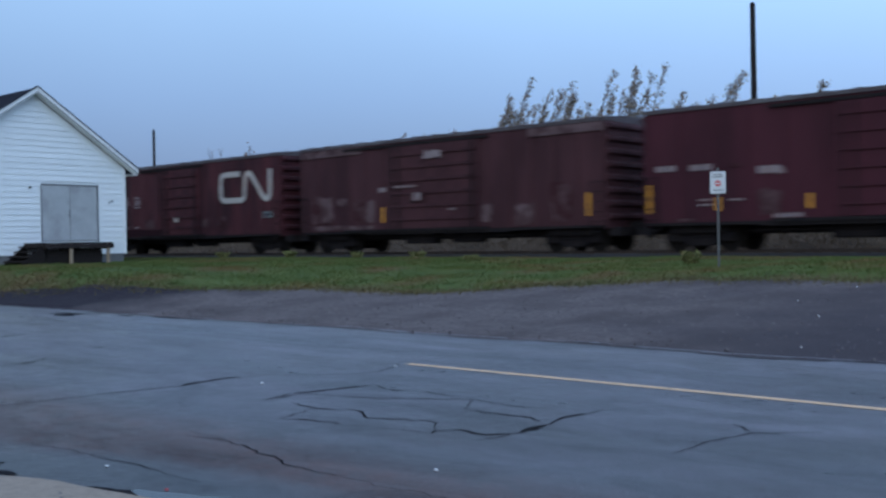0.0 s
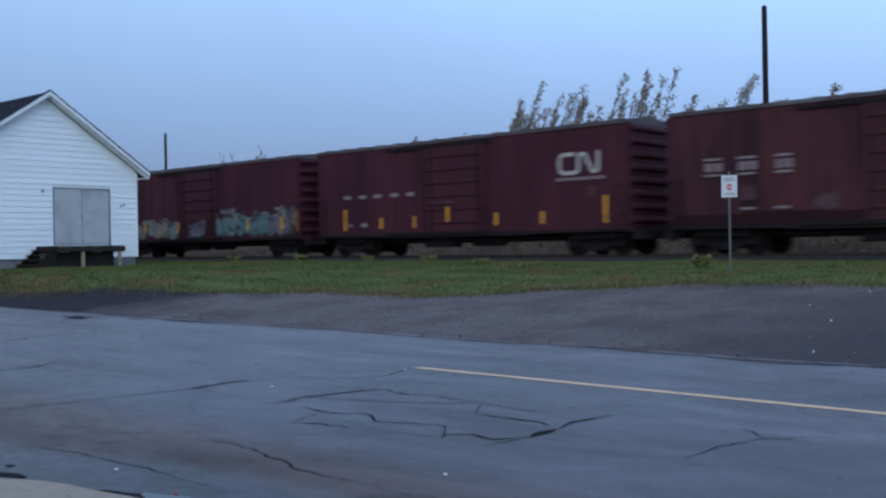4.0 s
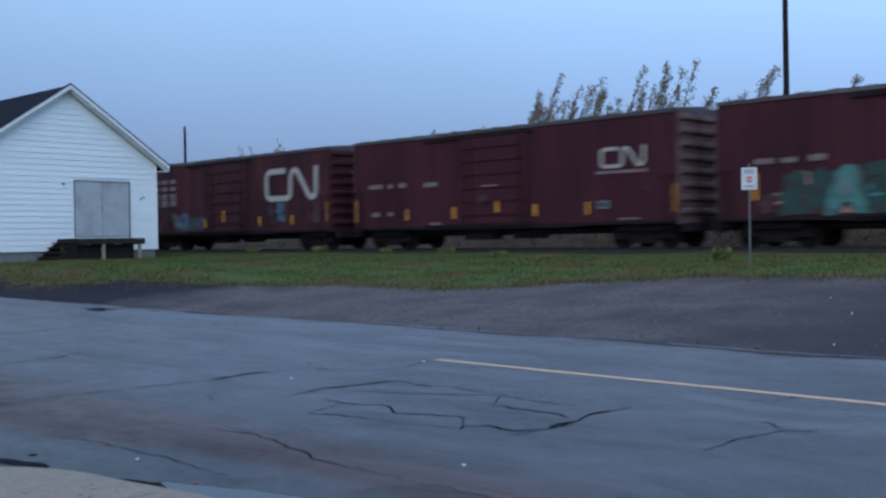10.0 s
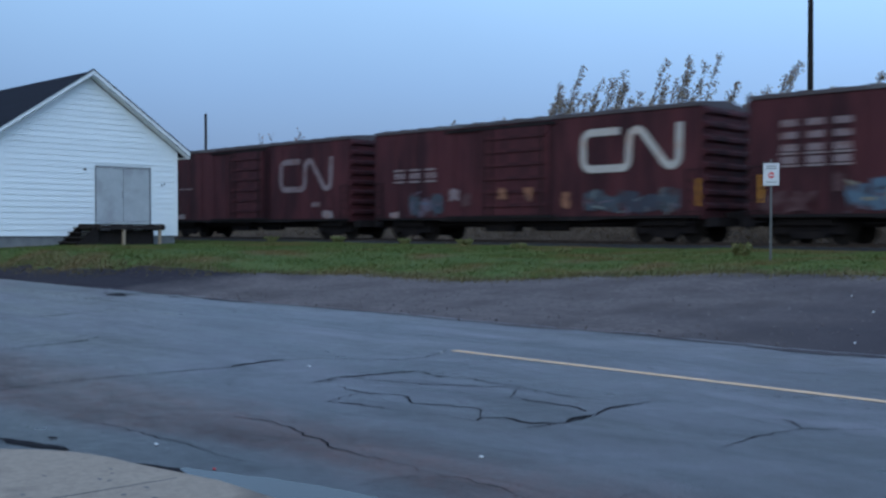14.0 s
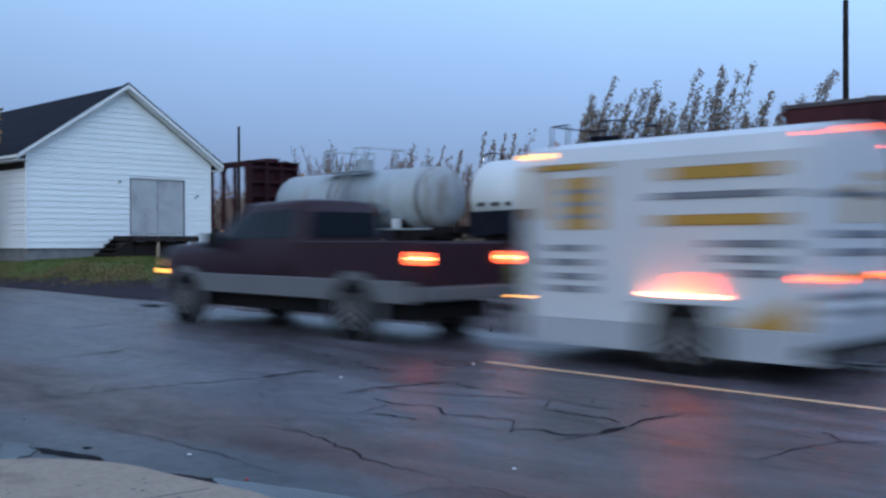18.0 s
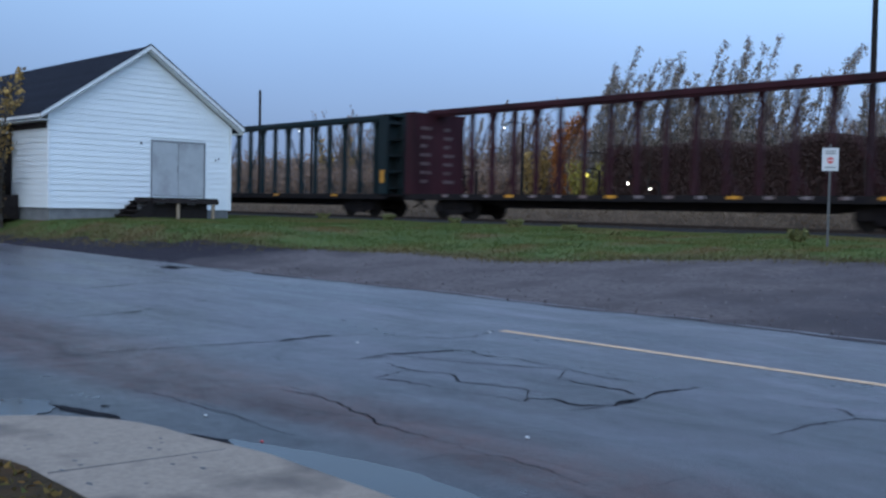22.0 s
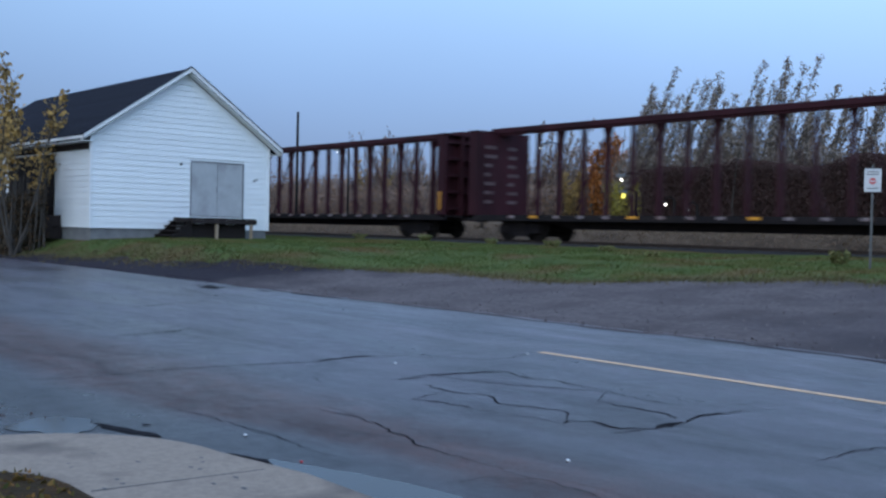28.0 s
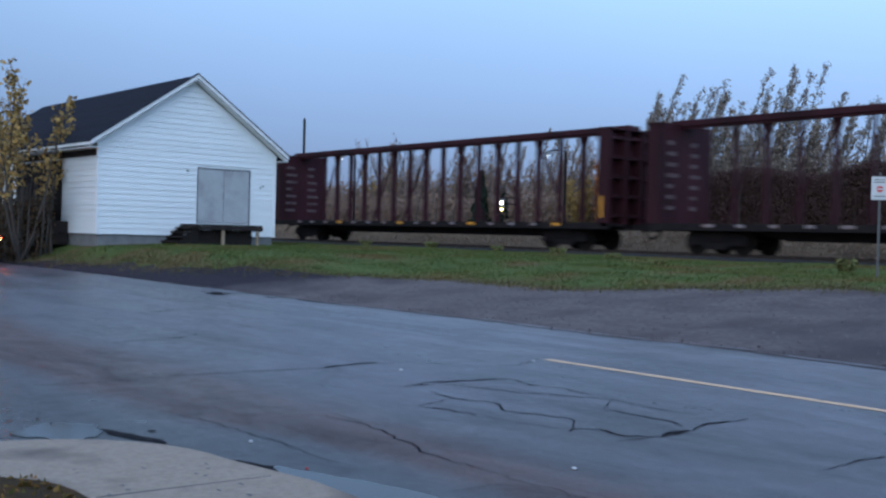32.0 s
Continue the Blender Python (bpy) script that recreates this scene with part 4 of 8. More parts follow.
def truck_mesh():
    bm = B()
    for y in (-1.02, 0.90):
        out = [(-1.15, 0.30), (-1.15, 0.58), (-0.95, 0.66), (-0.45, 0.72), (0.45, 0.72), (0.95, 0.66), (1.15, 0.58), (1.15, 0.30), (0.72, 0.36), (0.42, 0.16), (-0.42, 0.16), (-0.72, 0.36)]
        prism(bm, out, y, y + 0.12)
        for x in (-0.9, 0.9):
            box(bm, x - 0.16, x + 0.16, y - 0.05, y + 0.17, 0.28, 0.56, 0.02)
        for x in (-0.2, -0.07, 0.06, 0.19):
            tube(bm, [(x, y + 0.06, 0.22), (x, y + 0.06, 0.6)], 0.055, 8)
    box(bm, -0.40, 0.40, -1.05, 1.05, 0.40, 0.76, 0.02)
    return mesh_of(fixed(bm), "truck", M_UNDER)


def coupler_mesh():
    bm = B()
    box(bm, 0.0, 0.55, -0.10, 0.10, 0.78, 0.98, 0.02)
    box(bm, 0.50, 0.80, -0.17, 0.15, 0.72, 1.02, 0.04)
    tube(bm, [(0.05, 0.45, 0.82), (0.35, 0.42, 0.55), (0.75, 0.30, 0.45)], 0.035, 6)
    return mesh_of(bm, "coupler", M_UNDER)


def running_gear(car, half, inset, mid):
    """Trucks with wheelsets, and couplers."""
    for sgn in (-1, 1):
        tr = piece("truck", cached("truck", truck_mesh), car, Matrix.Translation((sgn * (half - inset), 0, 0)))
        for x in (-0.9, 0.9):
            ws = piece("wheelset", cached("wheelset", wheelset_mesh), tr, Matrix.Translation((x, 0, 0.42)))
            AXLES.append((ws, x, mid, sgn * (half - inset) + x))
        piece("coupler", cached("coupler", coupler_mesh), car, Matrix.Translation((sgn * (half - 0.05), 0, 0)) @ pose(0, 0, 0, 0, 0, 0 if sgn > 0 else 180))


BOX_L, BOX_W, SILL, EAVE = 15.35, 1.57, 0.86, 4.42


def boxcar_body(paint_mat):
    bm = B()
    h = BOX_L / 2
    box(bm, -h, h, -BOX_W + 0.03, BOX_W - 0.03, SILL, EAVE)
    return mesh_of(bm, "body", paint_mat)


def boxcar_roof(paint_mat):
    bm = B()
    h = BOX_L / 2 + 0.03
    sec = [(-BOX_W - 0.02, EAVE - 0.10), (-BOX_W - 0.02, EAVE + 0.02), (0, EAVE + 0.17), (BOX_W + 0.02, EAVE + 0.02), (BOX_W + 0.02, EAVE - 0.10)]
    a, b = [bm.verts.new((-h, y, z)) for y, z in sec], [bm.verts.new((h, y, z)) for y, z in sec]
    for i in range(5):
        bm.faces.new((a[i], a[(i + 1) % 5], b[(i + 1) % 5], b[i]))
    bm.faces.new(a)
    bm.faces.new(b[::-1])
    for k in range(15):
        x = -h + 0.6 + k * (2 * h - 1.2) / 14
        for sgn in (-1, 1):
            bar(bm, (x, sgn * BOX_W, EAVE + 0.035), (x, 0, EAVE + 0.185), 0.06, 0.05)
    return mesh_of(fixed(bm), "roof", paint_mat)


def boxcar_underframe():
    """Black centre sill, bolsters over the trucks, brake gear and pipes."""
    bm = B()
    h = BOX_L / 2
    box(bm, -h + 0.2, h - 0.2, -1.40, 1.40, SILL - 0.10, SILL - 0.01)
    box(bm, -h + 0.2, h - 0.2, -0.35, 0.35, SILL - 0.36, SILL - 0.08)
    for sgn in (-1, 1):
        box(bm, sgn * (h - 1.65) - 0.9, sgn * (h - 1.65) + 0.9, -1.25, 1.25, SILL - 0.30, SILL - 0.08)
        box(bm, sgn * (h + 0.16) - 0.22, sgn * (h + 0.16) + 0.22, -1.25, 1.25, SILL - 0.34, SILL - 0.06)
    box(bm, -1.9, -0.4, -1.15, -0.5, SILL - 0.52, SILL - 0.08, 0.05)
    tube(bm, [(0.5, -0.9, SILL - 0.32), (2.0, -0.9, SILL - 0.32)], 0.18, 10)
    tube(bm, [(-h + 3.4, -1.2, SILL - 0.25), (h - 3.4, -1.2, SILL - 0.25)], 0.03, 5)
    return mesh_of(bm, "underframe", M_UNDER)


def post_mesh(paint_mat):
    bm = B()
    box(bm, -0.06, 0.06, -0.035, 0.0, SILL + 0.12, EAVE - 0.12, 0.012)
    return mesh_of(bm, "side_post", paint_mat)


def sill_mesh(paint_mat):
    bm = B()
    h = BOX_L / 2
    prism(bm, [(-h, SILL + 0.02), (-h, SILL - 0.06), (-h + 3.6, SILL - 0.08), (-h + 4.2, SILL - 0.13), (h - 4.2, SILL - 0.13), (h - 3.6, SILL - 0.08), (h, SILL - 0.06), (h, SILL + 0.02)], -BOX_W, -BOX_W + 0.08)
    return mesh_of(fixed(bm), "side_sill", paint_mat)


def end_mesh(paint_mat):
    bm = B()
    box(bm, 0.0, 0.03, -BOX_W + 0.02, BOX_W - 0.02, SILL - 0.1, EAVE + 0.02)
    return mesh_of(fixed(bm), "end_wall", paint_mat)


def end_rib_mesh(paint_mat):
    bm = B()
    prism(bm, [(0.028, -0.13), (0.15, -0.05), (0.15, 0.05), (0.028, 0.13)], -BOX_W + 0.10, BOX_W - 0.10)
    return mesh_of(fixed(bm), "end_rib", paint_mat)


def ladder_mesh():
    bm = B()
    for x in (-0.2, 0.2):
        bar(bm, (x, -0.07, SILL - 0.25), (x, -0.07, SILL + 1.5), 0.025)
    for k in range(6):
        bar(bm, (-0.2, -0.07, SILL - 0.2 + k * 0.33), (0.2, -0.07, SILL - 0.2 + k * 0.33), 0.022)
    for x in (-0.2, 0.2):
        bar(bm, (x, 0, SILL + 1.4), (x, -0.07, SILL + 1.4), 0.022)
        bar(bm, (x, 0, SILL + 0.1), (x, -0.07, SILL + 0.1), 0.022)
    return mesh_of(bm, "ladder", M_UNDER)


def bar_mesh(name, material, x0, x1, y0, y1, z0, z1):
    bm = B()
    box(bm, x0, x1, y0, y1, z0, z1)
    return mesh_of(bm, name, material)


def side_door(car, paint_mat, width):
    def make():
        bm = B()
        box(bm, -width / 2, width / 2, -0.09, 0.0, SILL + 0.08, EAVE - 0.28, 0.012)
        return mesh_of(fixed(bm), "side_door", paint_mat)
    d = piece("side_door", cached(("door", paint_mat.name, width), make), car, Matrix.Translation((0, -BOX_W + 0.03, 0)))
    rib = cached(("drib", paint_mat.name, width), lambda: bar_mesh("door_rib", paint_mat, -width / 2 + 0.1, width / 2 - 0.1, -0.15, -0.088, -0.055, 0.055))
    for k in range(6):
        piece("door_rib", rib, d, Matrix.Translation((0, 0, SILL + 0.45 + k * 0.50)))
    rail = cached(("drail", width), lambda: bar_mesh("door_track", M_UNDER, -width - 0.3, width * 0.6, -0.10, 0.0, 0, 0.1))
    for z in (EAVE - 0.27, SILL - 0.025):
        piece("door_track", rail, car, Matrix.Translation((0, -BOX_W + 0.025, z)))
    rod = cached("lockrod", lambda: bar_mesh("lock_rod", M_UNDER, -0.02, 0.02, -0.18, -0.135, SILL + 0.1, EAVE - 0.3))
    for x in (-width / 2 + 0.25, -width / 2 + 0.6, width / 2 - 0.25):
        piece("lock_rod", rod, d, Matrix.Translation((x, 0, 0)))


FACE = -BOX_W - 0.012


def slab(car, name, x0, x1, z0, z1, material, label="", y=FACE):
    bm = B()
    box(bm, x0, x1, y, y + 0.02, z0, z1)
    return part(name, bm, material, car, label)


def emblem(car, x0, x1, z0, z1, material, y=FACE):
    """A painted railway emblem: an open bracket and a zigzag band of one stroke width."""
    w, h = x1 - x0, z1 - z0
    s = min(h * 0.17, w * 0.09)
    bm = B()

    def ribbon(pts):
        rows = []
        for i, p in enumerate(pts):
            a, b = pts[max(i - 1, 0)], pts[min(i + 1, len(pts) - 1)]
            d = Vector((b[0] - a[0], b[1] - a[1])).normalized()
            n = Vector((-d.y, d.x)) * s * 0.5
            rows.append((bm.verts.new((p[0] + n.x, y, p[1] + n.y)), bm.verts.new((p[0] - n.x, y, p[1] - n.y))))
        for (a, b), (c, d) in zip(rows, rows[1:]):
            bm.faces.new((a, b, d, c))

    def arc(cx, cz, r, a0, a1, n=5):
        return [(cx + r * math.cos(radians(a0 + (a1 - a0) * i / n)), cz + r * math.sin(radians(a0 + (a1 - a0) * i / n))) for i in range(n + 1)]
    r = s * 1.3
    t, b = z1 - s / 2, z0 + s / 2
    l, m, e = x0 + s / 2, x0 + w * 0.49, x1 - s / 2
    q = r * 0.85
    ribbon([(x0 + w * 0.40, t)] + arc(l + r, t - r, r, 90, 180) + arc(l + r, b + r, r, 180, 270) + arc(m - q, b + q, q, 270, 345)
           + arc(m + q * 1.15, t - q, q, 172, 35) + arc(e - q * 1.1, b + q, q, 215, 350) + [(e, t + s / 2)])
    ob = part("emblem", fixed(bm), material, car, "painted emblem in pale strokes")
    return ob


def stencil(car, x0, z0, cols, rows, w, h, gx, gz, material=M_STENCIL, y=FACE):
    """Unreadable stencilled data as plain bars."""
    for i in range(cols):
        for j in range(rows):
            k = 0.75 + 0.25 * random.random()
            bm = B()
            box(bm, x0 + i * gx, x0 + i * gx + w * k, y, y + 0.01, z0 + j * gz, z0 + j * gz + h)
            part("stencil_bar", bm, material, car)


def markers(car, xs, z0, z1, y=FACE - 0.004):
    for x in xs:
        slab(car, "reflector", x - 0.055, x + 0.055, z0, z1, M_YELLOW, "yellow reflective strip", y)


def graffiti(car, x0, x1, z0, z1, grounds, strokes, seed, lift=0.0, pitch=0.62, dense=7.0):
    """Sprayed lettering-like shapes that spell nothing: fat slanted forms side by side, crossed by many short strokes."""
    rnd = random.Random(seed)
    fields = {}

    def quad_ring(pts, material, y, own=False):
        bm = B() if own else fields.setdefault(material.name, (B(), material))[0]
        bm.faces.new([bm.verts.new((min(max(px, x0), x1), y, min(max(pz, z0), z1))) for px, pz in pts])
        if own:
            bmesh.ops.triangulate(bm, faces=bm.faces[:])
            part("paint_patch", bm, material, car)
    n = max(2, round((x1 - x0) / pitch))
    step, tall = (x1 - x0) / n, z1 - z0
    for i in range(n):
        cx, lean, off = x0 + (i + 0.5) * step, rnd.uniform(-0.25, 0.35), rnd.uniform(0, 60)
        top, low = z1 - tall * 0.28 * rnd.random(), z0 + tall * 0.16 * rnd.random()
        ring = []
        for k in range(16):
            ang = k * math.tau / 16
            ex, ez = (abs(v) ** 0.55 * math.copysign(1, v) for v in (math.cos(ang), math.sin(ang)))
            wob = 1 + 0.5 * noise.noise((math.cos(ang) * 2.2 + off, math.sin(ang) * 2.2, 0))
            ring.append((cx + step * 0.52 * wob * ex + lean * tall * 0.4 * ez, (top + low) / 2 + (top - low) / 2 * wob * ez))
        quad_ring(ring, rnd.choice(grounds), FACE - lift - 0.003 - 0.0005 * (i % 6), True)
    for i in range(int((x1 - x0) * tall * dense)):
        cx, cz = rnd.uniform(x0, x1), rnd.uniform(z0 + 0.05, z1 - 0.05)
        ln, w, ang = rnd.uniform(0.08, 0.30), rnd.uniform(0.018, 0.06), rnd.choice((rnd.uniform(-0.3, 0.5), rnd.uniform(1.1, 1.9)))
        ux, uz = math.cos(ang), math.sin(ang)
        bend = rnd.uniform(-0.05, 0.05)
        quad_ring([(cx - ux * ln - uz * w, cz - uz * ln + ux * w), (cx - uz * (w * 0.6 + bend), cz + ux * (w + bend)), (cx + ux * ln - uz * w * 0.3, cz + uz * ln + ux * w * 0.3),
                   (cx + ux * ln + uz * w, cz + uz * ln - ux * w), (cx + uz * (w - bend), cz - ux * (w - bend)), (cx - ux * ln + uz * w * 0.4, cz - uz * ln - ux * w * 0.4)],
                  rnd.choice(strokes), FACE - lift - 0.007 - 0.0004 * (i % 24))
    for bm, material in fields.values():
        bmesh.ops.triangulate(bm, faces=bm.faces[:])
        part("graffiti_outline", bm, material, car)["kind"] = "stuff"


def word(car, x0, x1, z0, z1, material, count=4, y=None):
    """A short line of writing that cannot be read, as plain bars."""
    w = (x1 - x0) / count
    for i in range(count):
        slab(car, "stencil_bar", x0 + i * w, x0 + i * w + w * 0.78, z0, z1, material, "", FACE if y is None else y)


def smear(car, x0, x1, z0, z1, material, seed, lift=0.003):
    """A worn painted panel with torn edges."""
    rnd = random.Random(seed)
    xs = [x0 + (x1 - x0) * i / 5 for i in range(6)]
    zs = [z0 + (z1 - z0) * i / 4 for i in range(1, 4)]
    ring = [(x, z0) for x in xs] + [(x1, z) for z in zs] + [(x, z1) for x in xs[::-1]] + [(x0, z) for z in zs[::-1]]
    k = 0.16 * min(x1 - x0, z1 - z0)
    sprayed(car, tuple((x + rnd.uniform(-k, k), max(z + rnd.uniform(-k, k), 0.88)) for x, z in ring), material, lift)


def sprayed(car, pts, material, lift):
    """One sprayed shape with slightly wavering edges, lift metres off the side."""
    bm = B()
    ring = []
    for (ax, az), (bx, bz) in zip(pts, pts[1:] + pts[:1]):
        for i in range(3):
            x, z = ax + (bx - ax) * i / 3, az + (bz - az) * i / 3
            ring.append(bm.verts.new((x + 0.05 * noise.noise((x * 4, z * 4, lift)), FACE - lift, z + 0.05 * noise.noise((x * 4, z * 4, 9)))))
    bm.faces.new(ring)
    bmesh.ops.triangulate(bm, faces=bm.faces[:])
    part("paint_patch", bm, material, car)


def boxcar(right, paint_mat, label, door_w=3.2, posts=True, end_mat=None):
    mid = right - BOX_L / 2
    car = thing("boxcar", label, "boxcar", group="boxcars of the freight train")
    TRAIN.append((car, mid))
    piece("body", cached(("body", paint_mat.name), lambda: boxcar_body(paint_mat)), car)
    piece("roof", cached("boxroof", lambda: boxcar_roof(M_CAR_ROOF)), car)
    piece("underframe", cached("boxunder", boxcar_underframe), car)
    piece("side_sill", cached("boxsill", lambda: sill_mesh(M_UNDER)), car)
    for sgn in (-1, 1):
        end_paint = end_mat or paint_mat
        wall = piece("end_wall", cached(("end", end_paint.name), lambda: end_mesh(end_paint)), car, Matrix.Translation((sgn * (BOX_L / 2 - 0.01), 0, 0)) @ pose(0, 0, 0, 0, 0, 0 if sgn > 0 else 180))
        for k in range(8):
            piece("end_rib", cached(("erib", end_paint.name), lambda: end_rib_mesh(end_paint)), wall, Matrix.Translation((0, 0, SILL + 0.30 + k * 0.43)))
        piece("ladder", cached("ladder", ladder_mesh), car, Matrix.Translation((sgn * (BOX_L / 2 - 0.3), -BOX_W + 0.02, 0)))
    if posts:
        for k in range(6):
            for sgn in (-1, 1):
                x = sgn * (door_w / 2 + 0.35 + k * (BOX_L / 2 - door_w / 2 - 0.45) / 5)
                piece("side_post", cached(("post", paint_mat.name), lambda: post_mesh(paint_mat)), car, Matrix.Translation((x, -BOX_W + 0.03, 0)))
    side_door(car, paint_mat, door_w)
    running_gear(car, BOX_L / 2, 1.65, mid)
    return car


H2 = BOX_L / 2
# end paint lightened for the light that the ribbed ends catch
M_PALE_END = surface("lit_end_paint", (0.175, 0.118, 0.119), (0.125, 0.070, 0.074), 2.2, 0.75, bump=0.08, c3=(0.07, 0.03, 0.035), c3scale=1.2, c3lo=0.52, c3hi=0.7, spec=0.1)
DOORF = FACE - 0.14     # the face of what is painted on a ribbed door
G_AQUA, G_GREYTAN = paint("graffiti_aqua", (0.085, 0.165, 0.170)), paint("graffiti_grey_tan", (0.205, 0.185, 0.150))
G_SKY, G_LILAC = paint("graffiti_sky", (0.075, 0.125, 0.185)), paint("graffiti_lilac", (0.125, 0.100, 0.140))
M_GHOST = surface("ghost_paint", (0.072, 0.036, 0.040), (0.105, 0.062, 0.066), 3.5, 0.75, bump=0.05, c3=(0.045, 0.016, 0.019), c3scale=2.2, c3lo=0.44, c3hi=0.62, spec=0.08)
M_GRIME = surface("soot_streaks", (0.022, 0.010, 0.013), (0.034, 0.013, 0.016), 3.0, 0.8, bump=0.05, stretch=(3, 1, 0.3), spec=0.05)

car = boxcar(-1.25, M_BOX_RED, "dark red boxcar with faded white stencils and yellow strips")
word(car, -7.25, -6.5, 2.48, 2.66, M_STENCIL, 2)
word(car, -6.06, -5.26, 2.46, 2.64, M_STENCIL, 2)
word(car, -4.73, -4.36, 2.50, 2.62, M_GHOST, 1)
smear(car, -3.84, -3.1, 2.26, 2.48, M_STENCIL, 1)
word(car, -5.77, -5.3, 1.37, 1.43, M_STENCIL, 2)
word(car, -5.77, -5.3, 1.52, 1.58, M_STENCIL, 2)
word(car, -4.8, -4.3, 1.50, 1.56, M_STENCIL, 3)
word(car, -6.67, -5.96, 0.92, 1.0, M_GHOST, 3)
word(car, -3.4, -2.5, 0.96, 1.08, M_STENCIL, 3)
smear(car, -3.85, -3.25, 1.1, 1.8, M_GHOST, 2)
markers(car, (-7.50,), 1.19, 2.08)
markers(car, (-5.14, -2.34, 2.0, 5.0), 1.2, 1.62)

car = boxcar(-18.07, M_BOX_PURPLE, "faded maroon boxcar with patched panels and pale stencils", 4.6)
for n, (x0, x1, z0, z1) in enumerate(((-6.9, -6.35, 1.15, 2.4), (-6.25, -5.66, 1.25, 2.3), (-5.35, -4.8, 1.97, 2.22), (-4.38, -3.7, 1.3, 2.15), (-3.6, -3.16, 1.18, 2.1), (2.42, 2.85, 1.1, 1.75), (5.56, 6.25, 1.08, 2.3), (-6.9, -3.2, 0.95, 1.12), (4.0, 4.9, 1.0, 1.7))):
    smear(car, x0, x1, z0, z1, M_PATCHY if n % 3 else M_GHOST, 20 + n, 0.004)
word(car, -6.75, -6.45, 1.5, 2.2, M_LOGO_FADED, 2)
word(car, -4.9, -4.7, 0.9, 1.06, M_STENCIL, 1)
smear(car, -0.3, 0.58, 3.58, 3.86, M_STENCIL, 31, 0.145)
slab(car, "paint_patch", -2.88, -2.5, 2.40, 2.58, M_STENCIL)
word(car, -1.93, -0.65, 2.52, 2.60, M_STENCIL, 3, DOORF)
smear(car, -1.0, -0.3, 1.95, 2.35, M_GHOST, 32, 0.145)
word(car, -0.85, -0.45, 2.0, 2.3, M_STENCIL, 2, DOORF - 0.006)
word(car, 0.95, 1.3, 1.58, 1.66, M_STENCIL, 1, DOORF)
word(car, 5.67, 6.3, 2.18, 2.28, M_LOGO_FADED, 1)
markers(car, (-2.66,), 1.2, 1.8)
markers(car, (7.02,), 1.2, 1.95)
for x0, x1 in ((-H2 + 0.02, -3.88), (H2 - 3.1, H2 - 0.02)):
    bm = B()
    box(bm, x0, x1, FACE - 0.02, FACE + 0.01, EAVE - 0.42, EAVE - 0.13)
    part("upper_panel", bm, M_PATCHY, car)

car = boxcar(-34.79, M_BOX_RUST, "rusty red boxcar with a large cream emblem")
emblem(car, 3.22, 7.12, 2.33, 3.78, M_LOGO)
for x0, x1 in ((-6.42, -5.72), (-5.33, -4.62), (-4.18, -3.53)):
    word(car, x0, x1, 2.38, 2.45, M_STENCIL, 1)
    word(car, x0 + 0.03, x1 - 0.05, 2.52, 2.78, M_LOGO_FADED, 2)
    word(car, x0, x1, 2.86, 2.93, M_STENCIL, 1)
word(car, -5.21, -4.67, 1.34, 1.41, M_STENCIL, 1)
word(car, -4.2, -3.6, 1.34, 1.41, M_STENCIL, 1)
word(car, -5.2, -4.75, 1.62, 2.2, M_GHOST, 2)
smear(car, -3.11, -2.35, 1.27, 1.72, M_GHOST, 41)
smear(car, 1.86, 2.3, 1.3, 1.7, M_GHOST, 42)
smear(car, 3.1, 3.7, 1.3, 1.75, M_GHOST, 43)
slab(car, "paint_patch", 6.44, 7.1, 1.6, 1.88, G_PALE, "small pale blue patch")
slab(car, "paint_patch", 6.56, 6.98, 1.68, 1.80, G_NAVY, "", FACE - 0.004)
smear(car, -0.34, 0.02, 1.56, 1.76, M_LOGO, 44, 0.145)
smear(car, -7.5, 1.5, 0.9, 1.25, M_GRIME, 45, 0.002)

car = boxcar(-51.6, M_BOX_RED, "dark red boxcar with a small white emblem and yellow strips")
emblem(car, 4.9, 6.6, 2.74, 3.5, M_LOGO)
word(car, 4.85, 6.83, 2.55, 2.65, M_STENCIL, 7)
for x0 in (-6.05, -5.13, -4.28, -3.3, -2.4):
    word(car, x0, x0 + 0.52, 2.36, 2.50, M_STENCIL, 1)
word(car, -5.79, -5.48, 1.24, 1.32, M_STENCIL, 1)
word(car, -5.0, -4.62, 1.2, 1.36, M_STENCIL, 1)
word(car, -1.0, 0.5, 1.98, 2.08, M_GHOST, 2, DOORF)
word(car, 6.1, 6.5, 1.95, 2.3, M_GHOST, 1)
markers(car, (-6.0,), 1.07, 1.94)
markers(car, (-3.85, -2.0, 2.12, 4.2), 1.12, 1.55)
markers(car, (-0.14,), 1.3, 1.85, DOORF)
markers(car, (6.8,), 1.09, 1.99)

car = boxcar(-68.3, M_BOX_RED, "dark red boxcar with teal and sand graffiti along its side")
graffiti(car, -5.6, -4.55, 0.92, 1.95, (G_GREYTAN, G_PALE), (G_WHITE, G_DKGREEN, G_ORANGE, G_BLACK), 5)
graffiti(car, -4.5, -1.72, 0.90, 2.0, (G_PALE, G_GREYTAN, G_WHITE), (G_DKGREEN, G_WHITE, G_BLACK, G_YELLOW, G_PINK, G_PALE), 51, dense=11)
graffiti(car, -0.5, 0.9, 0.92, 1.85, (G_WHITE, G_LILAC), (G_WHITE, G_TEAL, G_ORANGE, G_DKGREEN), 52, 0.145, 0.7)
graffiti(car, 0.95, 5.7, 0.90, 2.15, (G_AQUA, G_AQUA, G_PALE), (G_PALE, G_TEAL, G_NAVY, G_WHITE, G_DKGREEN, G_GREYTAN, G_PALE), 6, 0.03, dense=10)
